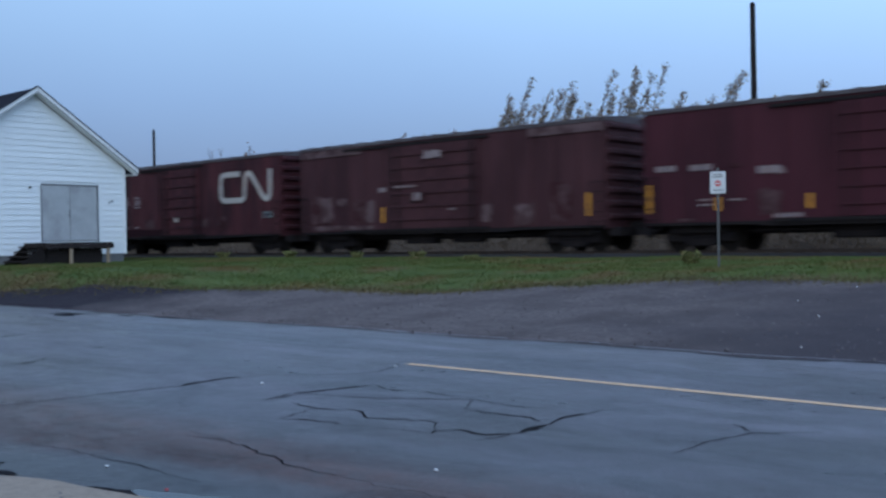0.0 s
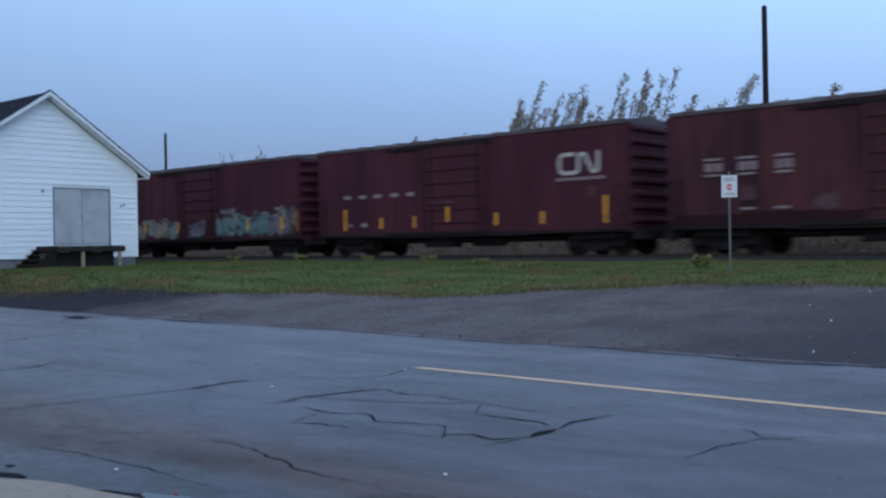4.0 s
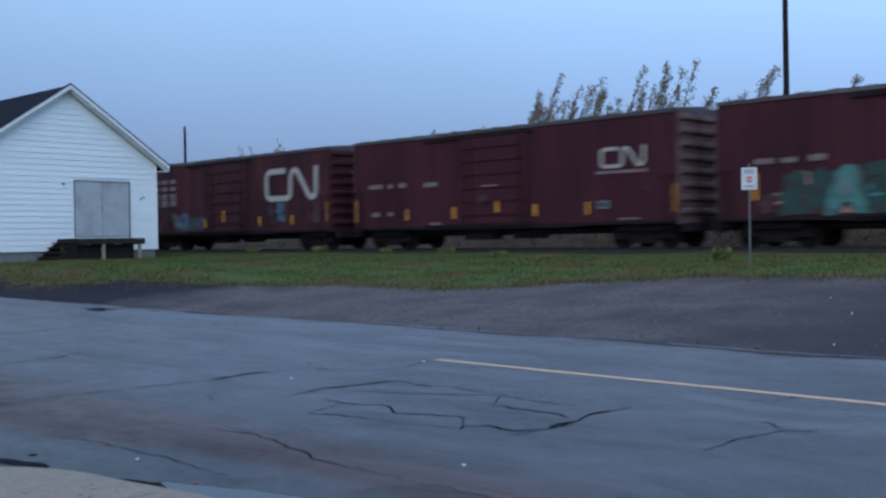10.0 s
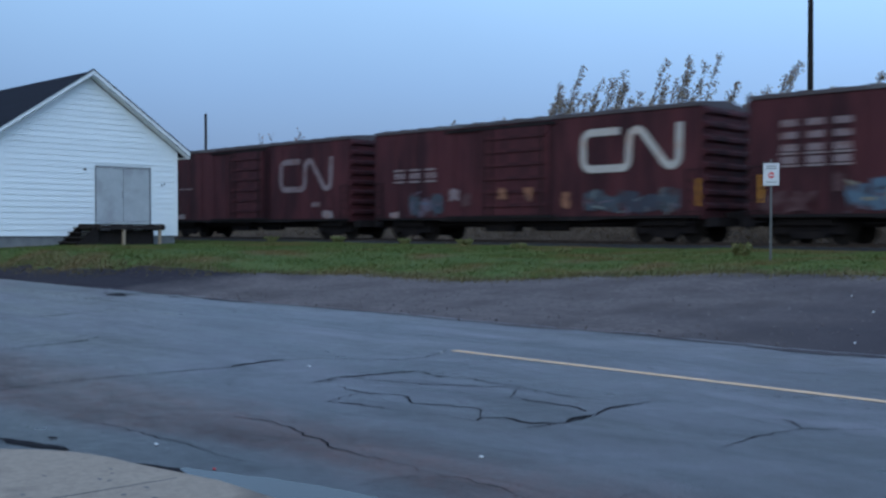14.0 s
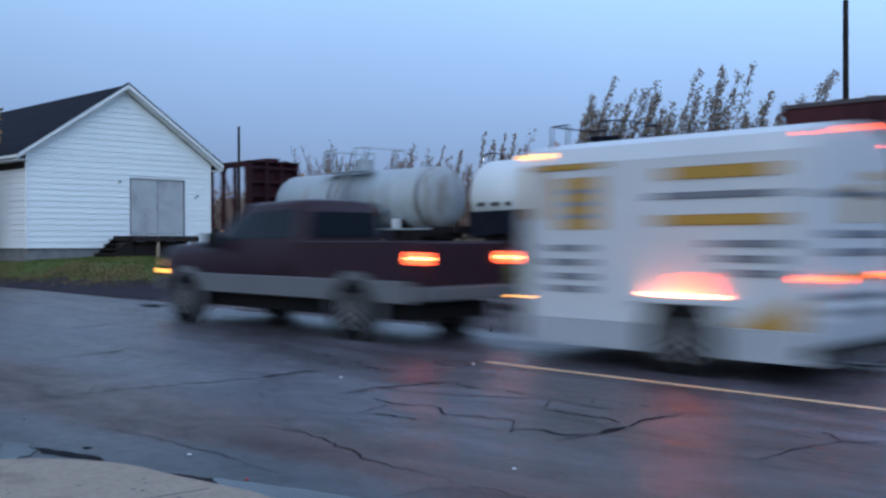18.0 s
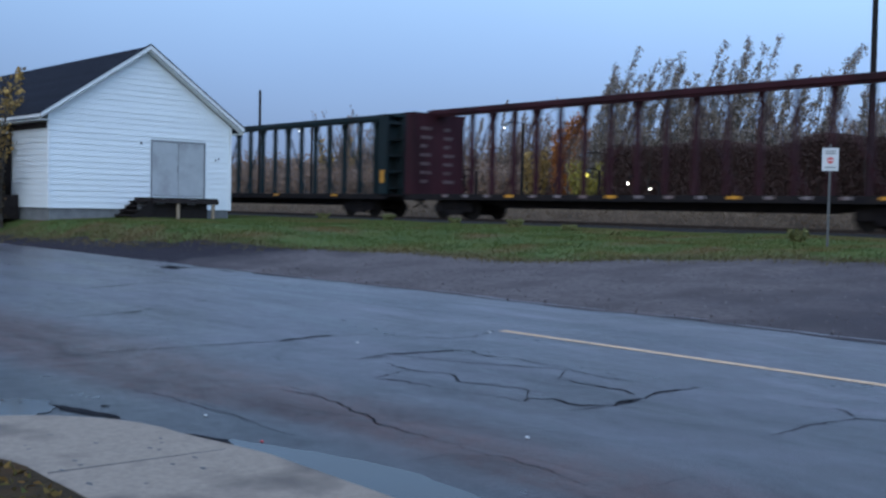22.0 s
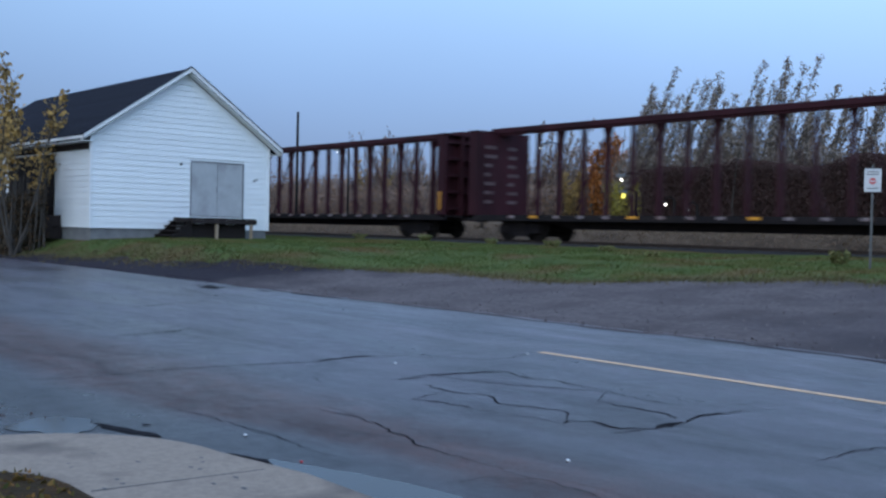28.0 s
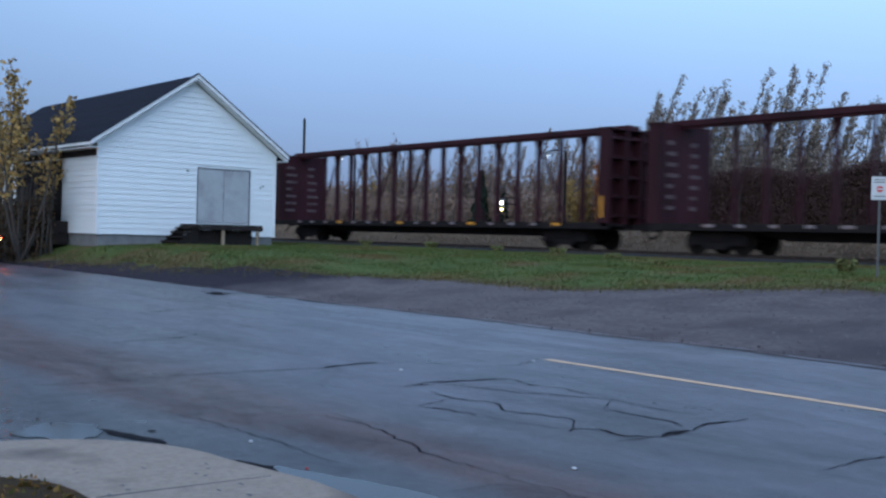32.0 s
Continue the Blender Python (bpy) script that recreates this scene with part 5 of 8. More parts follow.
graffiti(car, 5.6, 7.45, 0.92, 2.3, (G_GREYTAN, G_LILAC, G_AQUA), (G_ORANGE, G_LILAC, G_WHITE, G_DKGREEN, G_BLACK), 62, 0.0, dense=9)
graffiti(car, 1.85, 3.1, 2.0, 2.36, (G_LILAC,), (G_ORANGE, G_WHITE), 63, 0.02)
markers(car, (-4.68, -1.62, 4.1, 6.6), 1.25, 1.75, FACE - 0.07)
markers(car, (7.55,), 1.13, 2.05, FACE - 0.01)

car = boxcar(-84.8, M_BOX_RED, "dark red boxcar with a small emblem and green and white graffiti", end_mat=M_PALE_END)
emblem(car, 4.78, 6.55, 2.74, 3.5, M_LOGO)
word(car, 4.74, 6.9, 2.53, 2.64, M_STENCIL, 7)
word(car, -6.4, -5.8, 2.47, 2.63, M_STENCIL, 2)
word(car, -5.57, -5.1, 2.47, 2.62, M_STENCIL, 2)
word(car, -4.74, -4.23, 2.48, 2.66, M_STENCIL, 2)
sprayed(car, ((-5.68, 0.92), (-5.75, 1.35), (-5.5, 1.75), (-5.45, 2.1), (-5.1, 2.25), (-4.6, 2.15), (-4.35, 2.3), (-4.15, 1.9), (-4.3, 1.4), (-4.0, 0.95)), G_DKGREEN, 0.004)
sprayed(car, ((-3.2, 0.92), (-3.4, 1.6), (-3.2, 2.3), (-2.7, 2.4), (-1.9, 2.35), (-1.72, 2.0), (-1.85, 1.5), (-1.62, 1.2), (-1.66, 0.93)), G_DKGREEN, 0.004)
graffiti(car, -6.3, -5.6, 0.95, 1.7, (M_GHOST,), (G_PINK, G_LILAC, G_GREYTAN), 65, 0.001)
graffiti(car, -5.5, -1.75, 0.95, 2.2, (G_DKGREEN,), (G_DKGREEN, G_TEAL, G_BLACK, M_GHOST, G_PINK), 66, 0.006, 0.9, 3.0)
sprayed(car, ((-4.32, 0.9), (-4.2, 1.5), (-4.0, 2.1), (-3.7, 2.32), (-3.35, 2.25), (-3.25, 1.5), (-2.98, 0.9), (-3.4, 0.88), (-3.55, 1.25), (-3.8, 1.25), (-3.92, 0.88)), G_TEAL, 0.030)
sprayed(car, ((-3.86, 1.5), (-3.78, 1.95), (-3.6, 1.95), (-3.52, 1.5)), G_PALE, 0.033)
sprayed(car, ((-3.86, 0.95), (-3.7, 1.2), (-3.45, 0.95)), G_PINK, 0.033)
sprayed(car, ((1.98, 0.93), (2.0, 1.35), (2.08, 1.5), (2.05, 1.88), (2.45, 1.92), (2.75, 1.75), (3.1, 1.8), (3.2, 1.95), (3.75, 1.98), (3.95, 1.75), (4.3, 1.75), (4.4, 1.97), (4.9, 1.92), (4.95, 1.55), (4.9, 1.35), (5.3, 1.25), (5.5, 1.05), (5.55, 0.92)), G_ICEWHITE, 0.004)
graffiti(car, 2.1, 5.3, 1.0, 1.7, (G_ICEWHITE,), (G_NAVY, G_NAVY, G_ICEWHITE, G_PALE), 67, 0.008, 0.7, 8.0)
markers(car, (-6.42,), 1.4, 2.2)
markers(car, (-0.05,), 1.34, 1.78, DOORF)
markers(car, (6.86,), 1.22, 1.98)
word(car, -0.84, 0.05, 1.85, 2.0, M_STENCIL, 3, DOORF - 0.004)
word(car, 0.74, 1.14, 1.96, 2.08, M_GHOST, 1, DOORF)

car = boxcar(-101.5, M_BOX_RED, "dark red boxcar with small emblem and many yellow strips", end_mat=M_PALE_END)
emblem(car, 4.75, 6.52, 2.66, 3.36, M_LOGO)
word(car, 4.6, 6.6, 2.48, 2.58, M_STENCIL, 7)
word(car, -6.7, -5.9, 2.47, 2.64, M_STENCIL, 3)
word(car, -5.58, -5.28, 2.46, 2.63, M_STENCIL, 1)
word(car, -4.96, -4.55, 2.46, 2.64, M_STENCIL, 2)
word(car, -3.53, -2.8, 2.43, 2.60, M_STENCIL, 2)
word(car, -6.56, -6.11, 1.33, 1.5, M_STENCIL, 2)
word(car, -5.62, -5.3, 1.35, 1.5, M_STENCIL, 1)
word(car, -3.23, -2.62, 0.92, 1.03, M_STENCIL, 3)
word(car, 5.49, 6.36, 0.94, 1.0, M_STENCIL, 2)
smear(car, -0.56, -0.1, 1.62, 2.0, M_GHOST, 71, 0.145)
word(car, -0.4, 0.4, 2.3, 2.36, M_STENCIL, 2, DOORF)
markers(car, (-4.52, -1.96, 1.96, 4.22), 1.15, 1.58)
markers(car, (0.3,), 1.33, 1.74, DOORF)
markers(car, (-7.55, 7.56), 1.15, 2.05)
slab(car, "paint_patch", 4.63, 5.07, 1.32, 1.6, G_PALE)
slab(car, "paint_patch", 4.70, 5.0, 1.39, 1.53, G_NAVY, "", FACE - 0.004)
word(car, 6.24, 6.7, 1.7, 2.05, M_GHOST, 2)

car = boxcar(-118.45, M_BOX_RUST, "rusty red boxcar with a large cream emblem and blue graffiti")
emblem(car, 3.08, 6.92, 2.2, 3.7, M_LOGO)
for x0 in (-6.66, -5.86, -5.06):
    for j, z0 in enumerate((2.36, 2.72, 3.08, 3.44)):
        word(car, x0, x0 + 0.66, z0, z0 + 0.20, M_LOGO_FADED, 1)
        if j < 2:
            word(car, x0 - 0.03, x0 + 0.72, z0 - 0.10, z0 - 0.04, M_STENCIL, 1)
word(car, -5.06, -4.7, 1.52, 2.26, M_GHOST, 1)
graffiti(car, -4.7, -2.05, 0.90, 1.9, (G_BLUE, G_SKY), (G_NAVY, G_SKY, G_LILAC, G_GREYTAN, G_BLACK), 14, 0.0, 0.6, 9)
smear(car, -7.3, -5.6, 0.92, 1.5, M_GHOST, 81)
markers(car, (-1.9, 2.62, 5.05), 1.12, 1.55)
markers(car, (-7.25, 7.5), 1.23, 2.07)
markers(car, (-0.1,), 1.33, 1.9, DOORF)
smear(car, 3.93, 4.57, 1.3, 2.2, G_SKY, 82)
smear(car, 3.3, 3.75, 1.2, 2.0, M_GHOST, 83)
smear(car, 6.33, 6.97, 1.15, 2.1, M_GHOST, 84)

car = boxcar(-135.4, M_BOX_RUST, "rusty red boxcar with a large cream emblem and grey-blue graffiti")
emblem(car, 2.99, 7.03, 2.35, 3.85, M_LOGO)
for x0 in (-6.5, -5.6, -4.7):
    word(car, x0, x0 + 0.78, 2.30, 2.37, M_STENCIL, 1)
    word(car, x0 + 0.05, x0 + 0.7, 2.46, 2.68, M_LOGO_FADED, 2)
    word(car, x0, x0 + 0.78, 2.77, 2.84, M_STENCIL, 1)
graffiti(car, -5.58, -3.64, 0.90, 1.95, (G_BLUE, G_NAVY, G_LILAC), (G_BLUE, G_SKY, G_NAVY, G_LILAC), 21, 0.0, 0.7, 6)
graffiti(car, 3.15, 6.93, 0.90, 1.8, (G_BLUE, G_NAVY), (G_LILAC, G_BLUE, G_NAVY, G_PALE, G_BLACK), 22, 0.0, 0.8, 7)
smear(car, -3.33, -2.8, 1.55, 1.95, M_LOGO_FADED, 91)
smear(car, -0.65, -0.28, 1.5, 1.92, G_ORANGE, 92, 0.145)
smear(car, 0.6, 0.95, 1.47, 1.92, G_ORANGE, 93, 0.145)
smear(car, -2.6, -2.2, 1.3, 1.8, M_GHOST, 94)
smear(car, 2.2, 2.55, 1.17, 1.72, G_ORANGE, 95)
smear(car, -6.74, -6.2, 0.9, 1.1, M_STENCIL, 96)
markers(car, (7.56,), 1.17, 2.03)

car = boxcar(-152.45, M_BOX_RUST, "worn red boxcar with a ghostly faded emblem", 2.8)
emblem(car, 2.67, 6.6, 2.1, 3.62, M_LOGO_FADED)
smear(car, -6.95, -6.25, 3.1, 3.7, M_LOGO_FADED, 101)
word(car, -6.9, -4.75, 2.45, 2.52, M_LOGO_FADED, 3)
word(car, -6.9, -5.6, 1.9, 1.96, M_GHOST, 3)
word(car, -6.82, -5.9, 1.3, 1.6, M_GHOST, 3)
smear(car, -7.0, -5.6, 0.93, 1.18, M_STENCIL, 102)
word(car, 5.1, 5.7, 1.42, 1.62, M_LOGO_FADED, 2)
smear(car, 5.9, 6.6, 0.92, 1.22, M_STENCIL, 103)
slab(car, "reflector", -H2 + 0.2, -H2 + 0.6, 1.15, 1.32, M_YELLOW)
slab(car, "door_post", 1.5, 1.85, SILL + 0.1, EAVE - 0.3, M_GRIME, "", FACE - 0.03)


# ---- tank cars ----
def tank_shell(x0, x1, r, zc, bands, parent, n=40):
    """A round tank with dished ends, in bands of colour along it."""
    def ring(bm, x, rad):
        return [bm.verts.new((x, rad * math.cos(k * math.tau / n), zc + rad * math.sin(k * math.tau / n))) for k in range(n)]
    for (a, b, material, label) in bands:
        bm = B()
        stations = []
        if a <= x0 + 1e-6:
            stations += [(x0 - 0.0 + 0.55 * (1 - math.cos(radians(t))), r * math.sin(radians(t))) for t in (4, 20, 38, 56, 74)]
            a = x0 + 0.56
        tail = []
        if b >= x1 - 1e-6:
            tail = [(x1 - 0.55 * (1 - math.cos(radians(t))), r * math.sin(radians(t))) for t in (74, 56, 38, 20, 4)]
            b = x1 - 0.56
        stations += [(a, r), (b, r)] + tail
        rings = [ring(bm, x, rad) for x, rad in stations]
        for p, q in zip(rings, rings[1:]):
            for k in range(n):
                bm.faces.new((p[k], p[(k + 1) % n], q[(k + 1) % n], q[k]))
        bm.faces.new(rings[0])
        bm.faces.new(rings[-1][::-1])
        part("tank_section", fixed(bm), material, parent, label, True)


def tank_car(right_tank, left_tank, grey):
    mid = (right_tank + left_tank) / 2
    h = (right_tank - left_tank) / 2
    r, zc = (1.36, 2.26) if grey else (1.42, 2.22)
    label = "grey-white tank car with rust stains and a low walkway" if grey else "white tank car with a wide black band and a top platform"
    car = thing("tank_car", label, "tank car", group="tank cars of the freight train")
    TRAIN.append((car, mid))
    if grey:
        tank_shell(-h, h, r, zc, [(-h, -1.2, M_TANKG, ""), (-1.195, -0.15, M_TANKSTAIN, ""), (-0.145, h - 0.9, M_TANKG, ""), (h - 0.895, h, M_TANKSTAIN, "rust-stained tank head")], car)
    else:
        tank_shell(-h, h, r, zc, [(-h, -1.35, M_TANKW, ""), (-1.345, 1.88, M_TANKB, "black painted centre band"), (1.885, h, M_TANKW, "")], car)
    # underframe; its wide dark box also stands for the shade below the tank
    bm = B()
    fh = h + 0.35
    box(bm, -fh, fh, -0.35, 0.35, 0.50, 0.95)
    box(bm, -h + 0.6, h - 0.6, -1.0, 1.0, 0.58, 0.90)
    tube(bm, [(-1.9, -1.05, 0.55), (-0.5, -1.05, 0.55)], 0.22, 12)
    tube(bm, [(0.9, -1.1, 0.52), (1.5, -1.1, 0.52)], 0.15, 10)
    box(bm, 1.6, 2.1, -1.2, -0.9, 0.36, 0.66, 0.03)
    for sgn in (-1, 1):
        box(bm, sgn * fh - 0.12, sgn * fh + 0.12, -1.4, 1.4, 0.72, 1.0, 0.02)
        box(bm, sgn * (h - 2.2) - 0.35, sgn * (h - 2.2) + 0.35, -1.1, 1.1, 0.6, 1.35, 0.03)
    part("underframe", bm, M_UNDER, car)
    if grey:
        for y in (-1.5, 1.42):
            bm = B()
            box(bm, -fh, fh, y, y + 0.08, 0.88, 0.94)
            part("side_walkway", bm, M_TANKG, car)
        for x in (-h + 1.4, h - 2.2):
            bm = B()
            box(bm, x, x + 0.25, -1.46, -1.05, 0.94, 1.35, 0.03)
            part("bracket", bm, M_TANKW, car)
    else:
        bm = B()
        prism(bm, [(-h + 0.5, 0.55), (-h + 0.4, 1.55), (-1.85, 1.62), (1.55, 1.62), (h - 0.4, 1.55), (h - 0.5, 0.55), (h - 3.0, 0.75), (-h + 3.0, 0.75)], -1.43, -1.30)
        part("skirt", fixed(bm), M_TANKB, car, "black lower skirt")
        slab(car, "placard", 2.95, 3.55, 2.05, 2.55, M_YELLOW, "yellow placard", -1.425)
        stencil(car, -5.2, 1.75, 3, 1, 0.5, 0.16, 0.75, 0.3, M_DARKMARK, -1.40)
        stencil(car, 3.6, 2.25, 2, 1, 0.5, 0.16, 0.75, 0.3, M_DARKMARK, -1.43)
    # top fittings: manway, platform and rails
    bm = B()
    tube(bm, [(0, 0, zc + r - 0.1), (0, 0, zc + r + 0.45)], 0.55 if not grey else 0.35, 16)
    tube(bm, [(0, 0, zc + r + 0.45), (0, 0, zc + r + 0.55)], 0.60 if not grey else 0.38, 16)
    part("manway", bm, M_TANKB if not grey else M_TANKG, car)
    bm = B()
    for y in (-0.9, 0.9):
        box(bm, -1.5, 1.5, y - 0.3, y + 0.3, zc + r - 0.08, zc + r - 0.04)
    part("top_platform", bm, M_TANKB if not grey else M_TANKG, car)
    zt = zc + r + 0.95
    rail_paint = M_TANKB if not grey else M_TANKG
    for x in (-1.5, -0.75, 0.75, 1.5):
        for y in (-1.2, 1.2):
            bm = B()
            bar(bm, (x, y, zc + r - 0.08), (x, y, zt), 0.045)
            part("rail_post", bm, rail_paint, car)
    for sgn in (-1, 1):
        bm = B()
        for y in (-1.2, 1.2):
            bar(bm, (sgn * 1.5, y, zt), (sgn * 0.75, y, zt + 0.02), 0.045)
        bar(bm, (sgn * 1.5, -1.2, zt), (sgn * 1.5, 1.2, zt), 0.045)
        part("safety_rail", bm, rail_paint, car)
    bm = B()
    for x in (-0.25, 0.25):
        bar(bm, (x, -1.52, 0.7), (x, -1.48, zc), 0.035)
        bar(bm, (x, -1.48, zc), (x, -0.95, zc + r), 0.035)
    for k in range(5):
        bar(bm, (-0.25, -1.5, 0.8 + k * 0.3), (0.25, -1.5, 0.8 + k * 0.3), 0.03)
    part("ladder", bm, M_UNDER if not grey else M_TANKG, car)
    if grey:
        M_BLUEGREY = surface("blue_grey_marking", (0.13, 0.16, 0.20), (0.19, 0.22, 0.26), 4, 0.7, bump=0.05)
        for x0, x1, z0, z1 in ((-4.4, -2.5, 1.55, 1.70), (-4.3, -2.6, 1.76, 1.88), (-1.9, -0.4, 1.6, 1.74), (0.1, 1.1, 1.52, 1.66), (2.75, 3.3, 1.58, 1.76), (2.5, 3.0, 2.25, 2.42)):
            slab(car, "stencil_bar", x0, x1, z0, z1, M_BLUEGREY, "", -1.34)
        slab(car, "placard", 1.6, 2.4, 1.5, 1.82, G_ORANGE, "small orange placard", -1.355)
    running_gear(car, h + 0.4, 2.4, mid)


tank_car(-169.6, -181.6, False)
tank_car(-183.7, -195.2, True)

# ---- centre-beam flat cars ----
M_STENCIL_DIM = surface("dim_stencil", (0.085, 0.05, 0.052), (0.11, 0.07, 0.073), 4, 0.7, bump=0.05, c3=(0.06, 0.025, 0.025), c3scale=3, c3lo=0.5, c3hi=0.66)
BEAM_L, BEAM_TOP, DECK, BULK_TOP = 23.5, 4.68, 0.98, 4.50


def bulkhead(car, paint_mat, m):
    plate = piece("bulkhead", cached(("bulk", paint_mat.name), lambda: bar_mesh("bulkhead", paint_mat, -0.10, 0.10, -1.5, 1.5, DECK, BULK_TOP - 0.05)), car, m)
    up = cached(("bup", paint_mat.name), lambda: bar_mesh("bulkhead_post", paint_mat, 0.10, 0.42, 0, 0.16, DECK - 0.1, BULK_TOP - 0.05))
    for y in (-1.5, -0.55, 0.35, 1.34):
        piece("bulkhead_post", up, plate, Matrix.Translation((0, y, 0)))
    rib = cached(("brib", paint_mat.name), lambda: bar_mesh("bulkhead_rib", paint_mat, 0.098, 0.36, -1.495, 1.495, 0, 0.12))
    for k in range(5):
        piece("bulkhead_rib", rib, plate, Matrix.Translation((0, 0, DECK + 0.25 + k * 0.72)))
    piece("cap_plate", cached(("bcap", paint_mat.name), lambda: bar_mesh("cap_plate", paint_mat, -0.12, 0.46, -1.52, 1.52, BULK_TOP - 0.05, BULK_TOP + 0.02)), plate)


def beam_post_mesh(paint_mat, wide):
    bm = B()
    w = 0.052 if wide else 0.032
    box(bm, -w, w, -0.12, 0.12, DECK, BEAM_TOP - 0.28)
    if wide:
        prism(bm, [(-0.17, BEAM_TOP - 0.27), (0.17, BEAM_TOP - 0.27), (w + 0.005, BEAM_TOP - 0.62), (-w - 0.005, BEAM_TOP - 0.62)], -0.13, 0.13)
    return mesh_of(fixed(bm), "post", paint_mat)


def centre_beam_car(right, paint_mat, label, seed):
    rnd = random.Random(seed)
    mid = right - BEAM_L / 2
    car = thing("centre_beam_car", label, "flat car", group="empty flat cars of the freight train")
    TRAIN.append((car, mid))
    h = BEAM_L / 2

    def deck():
        bm = B()
        box(bm, -h, h, -1.45, 1.45, DECK - 0.08, DECK)
        prism(bm, [(-h, DECK - 0.02), (-h, DECK - 0.22), (-h + 3.4, DECK - 0.24), (-h + 5.0, DECK - 0.5), (h - 5.0, DECK - 0.5), (h - 3.4, DECK - 0.24), (h, DECK - 0.22), (h, DECK - 0.02)], -0.45, 0.45)
        return mesh_of(fixed(bm), "deck", M_UNDER)
    piece("deck", cached("beamdeck", deck), car)

    def sill():
        bm = B()
        box(bm, -h, h, -1.5, -1.42, DECK - 0.20, DECK + 0.03)
        return mesh_of(bm, "side_sill", M_UNDER)
    piece("side_sill", cached("beamsill", sill), car)

    def chord():
        bm = B()
        box(bm, -h + 0.1, h - 0.1, -0.36, 0.36, BEAM_TOP - 0.24, BEAM_TOP, 0.03)
        box(bm, -h + 0.1, h - 0.1, -0.30, -0.24, BEAM_TOP - 0.32, BEAM_TOP - 0.24)
        return mesh_of(bm, "top_chord", paint_mat)
    piece("top_chord", cached(("chord", paint_mat.name), chord), car)
    for sgn in (-1, 1):
        bulkhead(car, paint_mat, Matrix.Translation((sgn * (h - 0.45), 0, 0)) @ pose(0, 0, 0, 0, 0, 0 if sgn > 0 else 180))
    # posts four feet apart, every second one wide; long braces lean to the middle
    n, pitch = 16, 1.22
    xs = [(k - (n - 1) / 2) * pitch for k in range(n)]
    for k, x in enumerate(xs):
        key = "wide" if k % 2 else "slim"
        piece("post", cached(("bpost", key, paint_mat.name), lambda: beam_post_mesh(paint_mat, key == "wide")), car, Matrix.Translation((x, 0, 0)))
    for k in range(0, n - 2, 2):
        lo, hi = (xs[k] - pitch * 0.4, xs[k + 1]) if k < n / 2 else (xs[k + 2] + pitch * 0.4, xs[k + 1])
        bm = B()
        bar(bm, (lo, 0, DECK + 0.05), (hi, 0, BEAM_TOP - 0.4), 0.06, 0.06)
        part("brace", bm, paint_mat, car)
    for k, x in enumerate(xs):
        yellow = (k + seed) % 4 == 0
        if seed == 2 and not yellow:
            continue
        slab(car, "reflector" if yellow else "stake_pocket", x - (0.22 if yellow else 0.15), x + (0.22 if yellow else 0.15), DECK - 0.09, DECK + 0.01, M_YELLOW if yellow and seed != 4 else M_STENCIL, "", -1.512)
    # lettering bars on the inner face of the trailing bulkhead and a yellow strip at the leading end
    for j in range(7):
        for i in range(2):
            y0 = -1.1 + i * 1.35
            bm = B()
            box(bm, -h + 0.56, -h + 0.575, y0, y0 + 0.35 + 0.35 * rnd.random(), 1.5 + j * 0.38, 1.5 + j * 0.38 + 0.14)
            part("stencil_bar", bm, M_STENCIL_DIM if seed != 2 else M_BEAM_GREEN, car)
    if seed > 1:
        tall = (1.5, 2.05, 0.22) if seed == 2 else (1.2, 2.0, 0.12)
        slab(car, "reflector", h - 0.40, h - 0.40 + tall[2], tall[0], tall[1], M_YELLOW, "yellow reflective strip", -1.512)
    running_gear(car, h, 2.6, mid)
    return car


centre_beam_car(-196.75, M_BEAM_RED, "empty maroon centre-beam flat car with end bulkheads", 1)
centre_beam_car(-221.5, M_BEAM_GREEN, "empty dark green centre-beam flat car with end bulkheads", 2)
centre_beam_car(-246.0, M_BEAM_RED, "empty maroon centre-beam flat car with end bulkheads", 3)
centre_beam_car(-271.0, M_BEAM_RED, "empty maroon centre-beam flat car with end bulkheads", 4)
centre_beam_car(-296.2, M_BEAM_RED, "empty maroon centre-beam flat car with end bulkheads", 5)


# ---- vehicles on the road ----
ROADERS = []    # (thing, place at 0 s along the road, speed, across, wheels)
M_VAN = surface("blue_grey_car_paint", (0.135, 0.185, 0.245), (0.155, 0.205, 0.265), 2, 0.22, metal=0.55, bump=0.02, bscale=5)
M_MAROON = surface("dark_maroon_car_paint", (0.024, 0.011, 0.018), (0.030, 0.014, 0.021), 2, 0.35, spec=0.2, metal=0.0, bump=0.02, bscale=5)
M_SILVER = surface("silver_car_paint", (0.115, 0.12, 0.13), (0.14, 0.145, 0.155), 2, 0.4, metal=0.1, bump=0.02, bscale=5)
M_REDCAR = surface("red_car_paint", (0.150, 0.012, 0.018), (0.172, 0.016, 0.022), 2, 0.3, metal=0.1, bump=0.02, bscale=5)
M_BLACKCAR = surface("black_car_stripe", (0.012, 0.014, 0.018), (0.018, 0.02, 0.024), 2, 0.3, bump=0.02, bscale=5)
M_TRAILER = surface("white_trailer_panel", (0.48, 0.50, 0.525), (0.55, 0.565, 0.585), 1.5, 0.35, bump=0.02, bscale=6)
M_TYRE = surface("tyre_rubber", (0.008, 0.008, 0.008), (0.014, 0.014, 0.014), 8, 0.9, bump=0.3, spec=0.08)
M_RIM = surface("alloy_rim", (0.13, 0.133, 0.137), (0.18, 0.183, 0.187), 4, 0.4, metal=0.2, bump=0.02)
M_PLASTIC = surface("black_plastic", (0.008, 0.008, 0.009), (0.014, 0.014, 0.015), 6, 0.8, bump=0.1, spec=0.1)
M_GLASS = glass_dark("car_window_glass", (0.013, 0.018, 0.025))
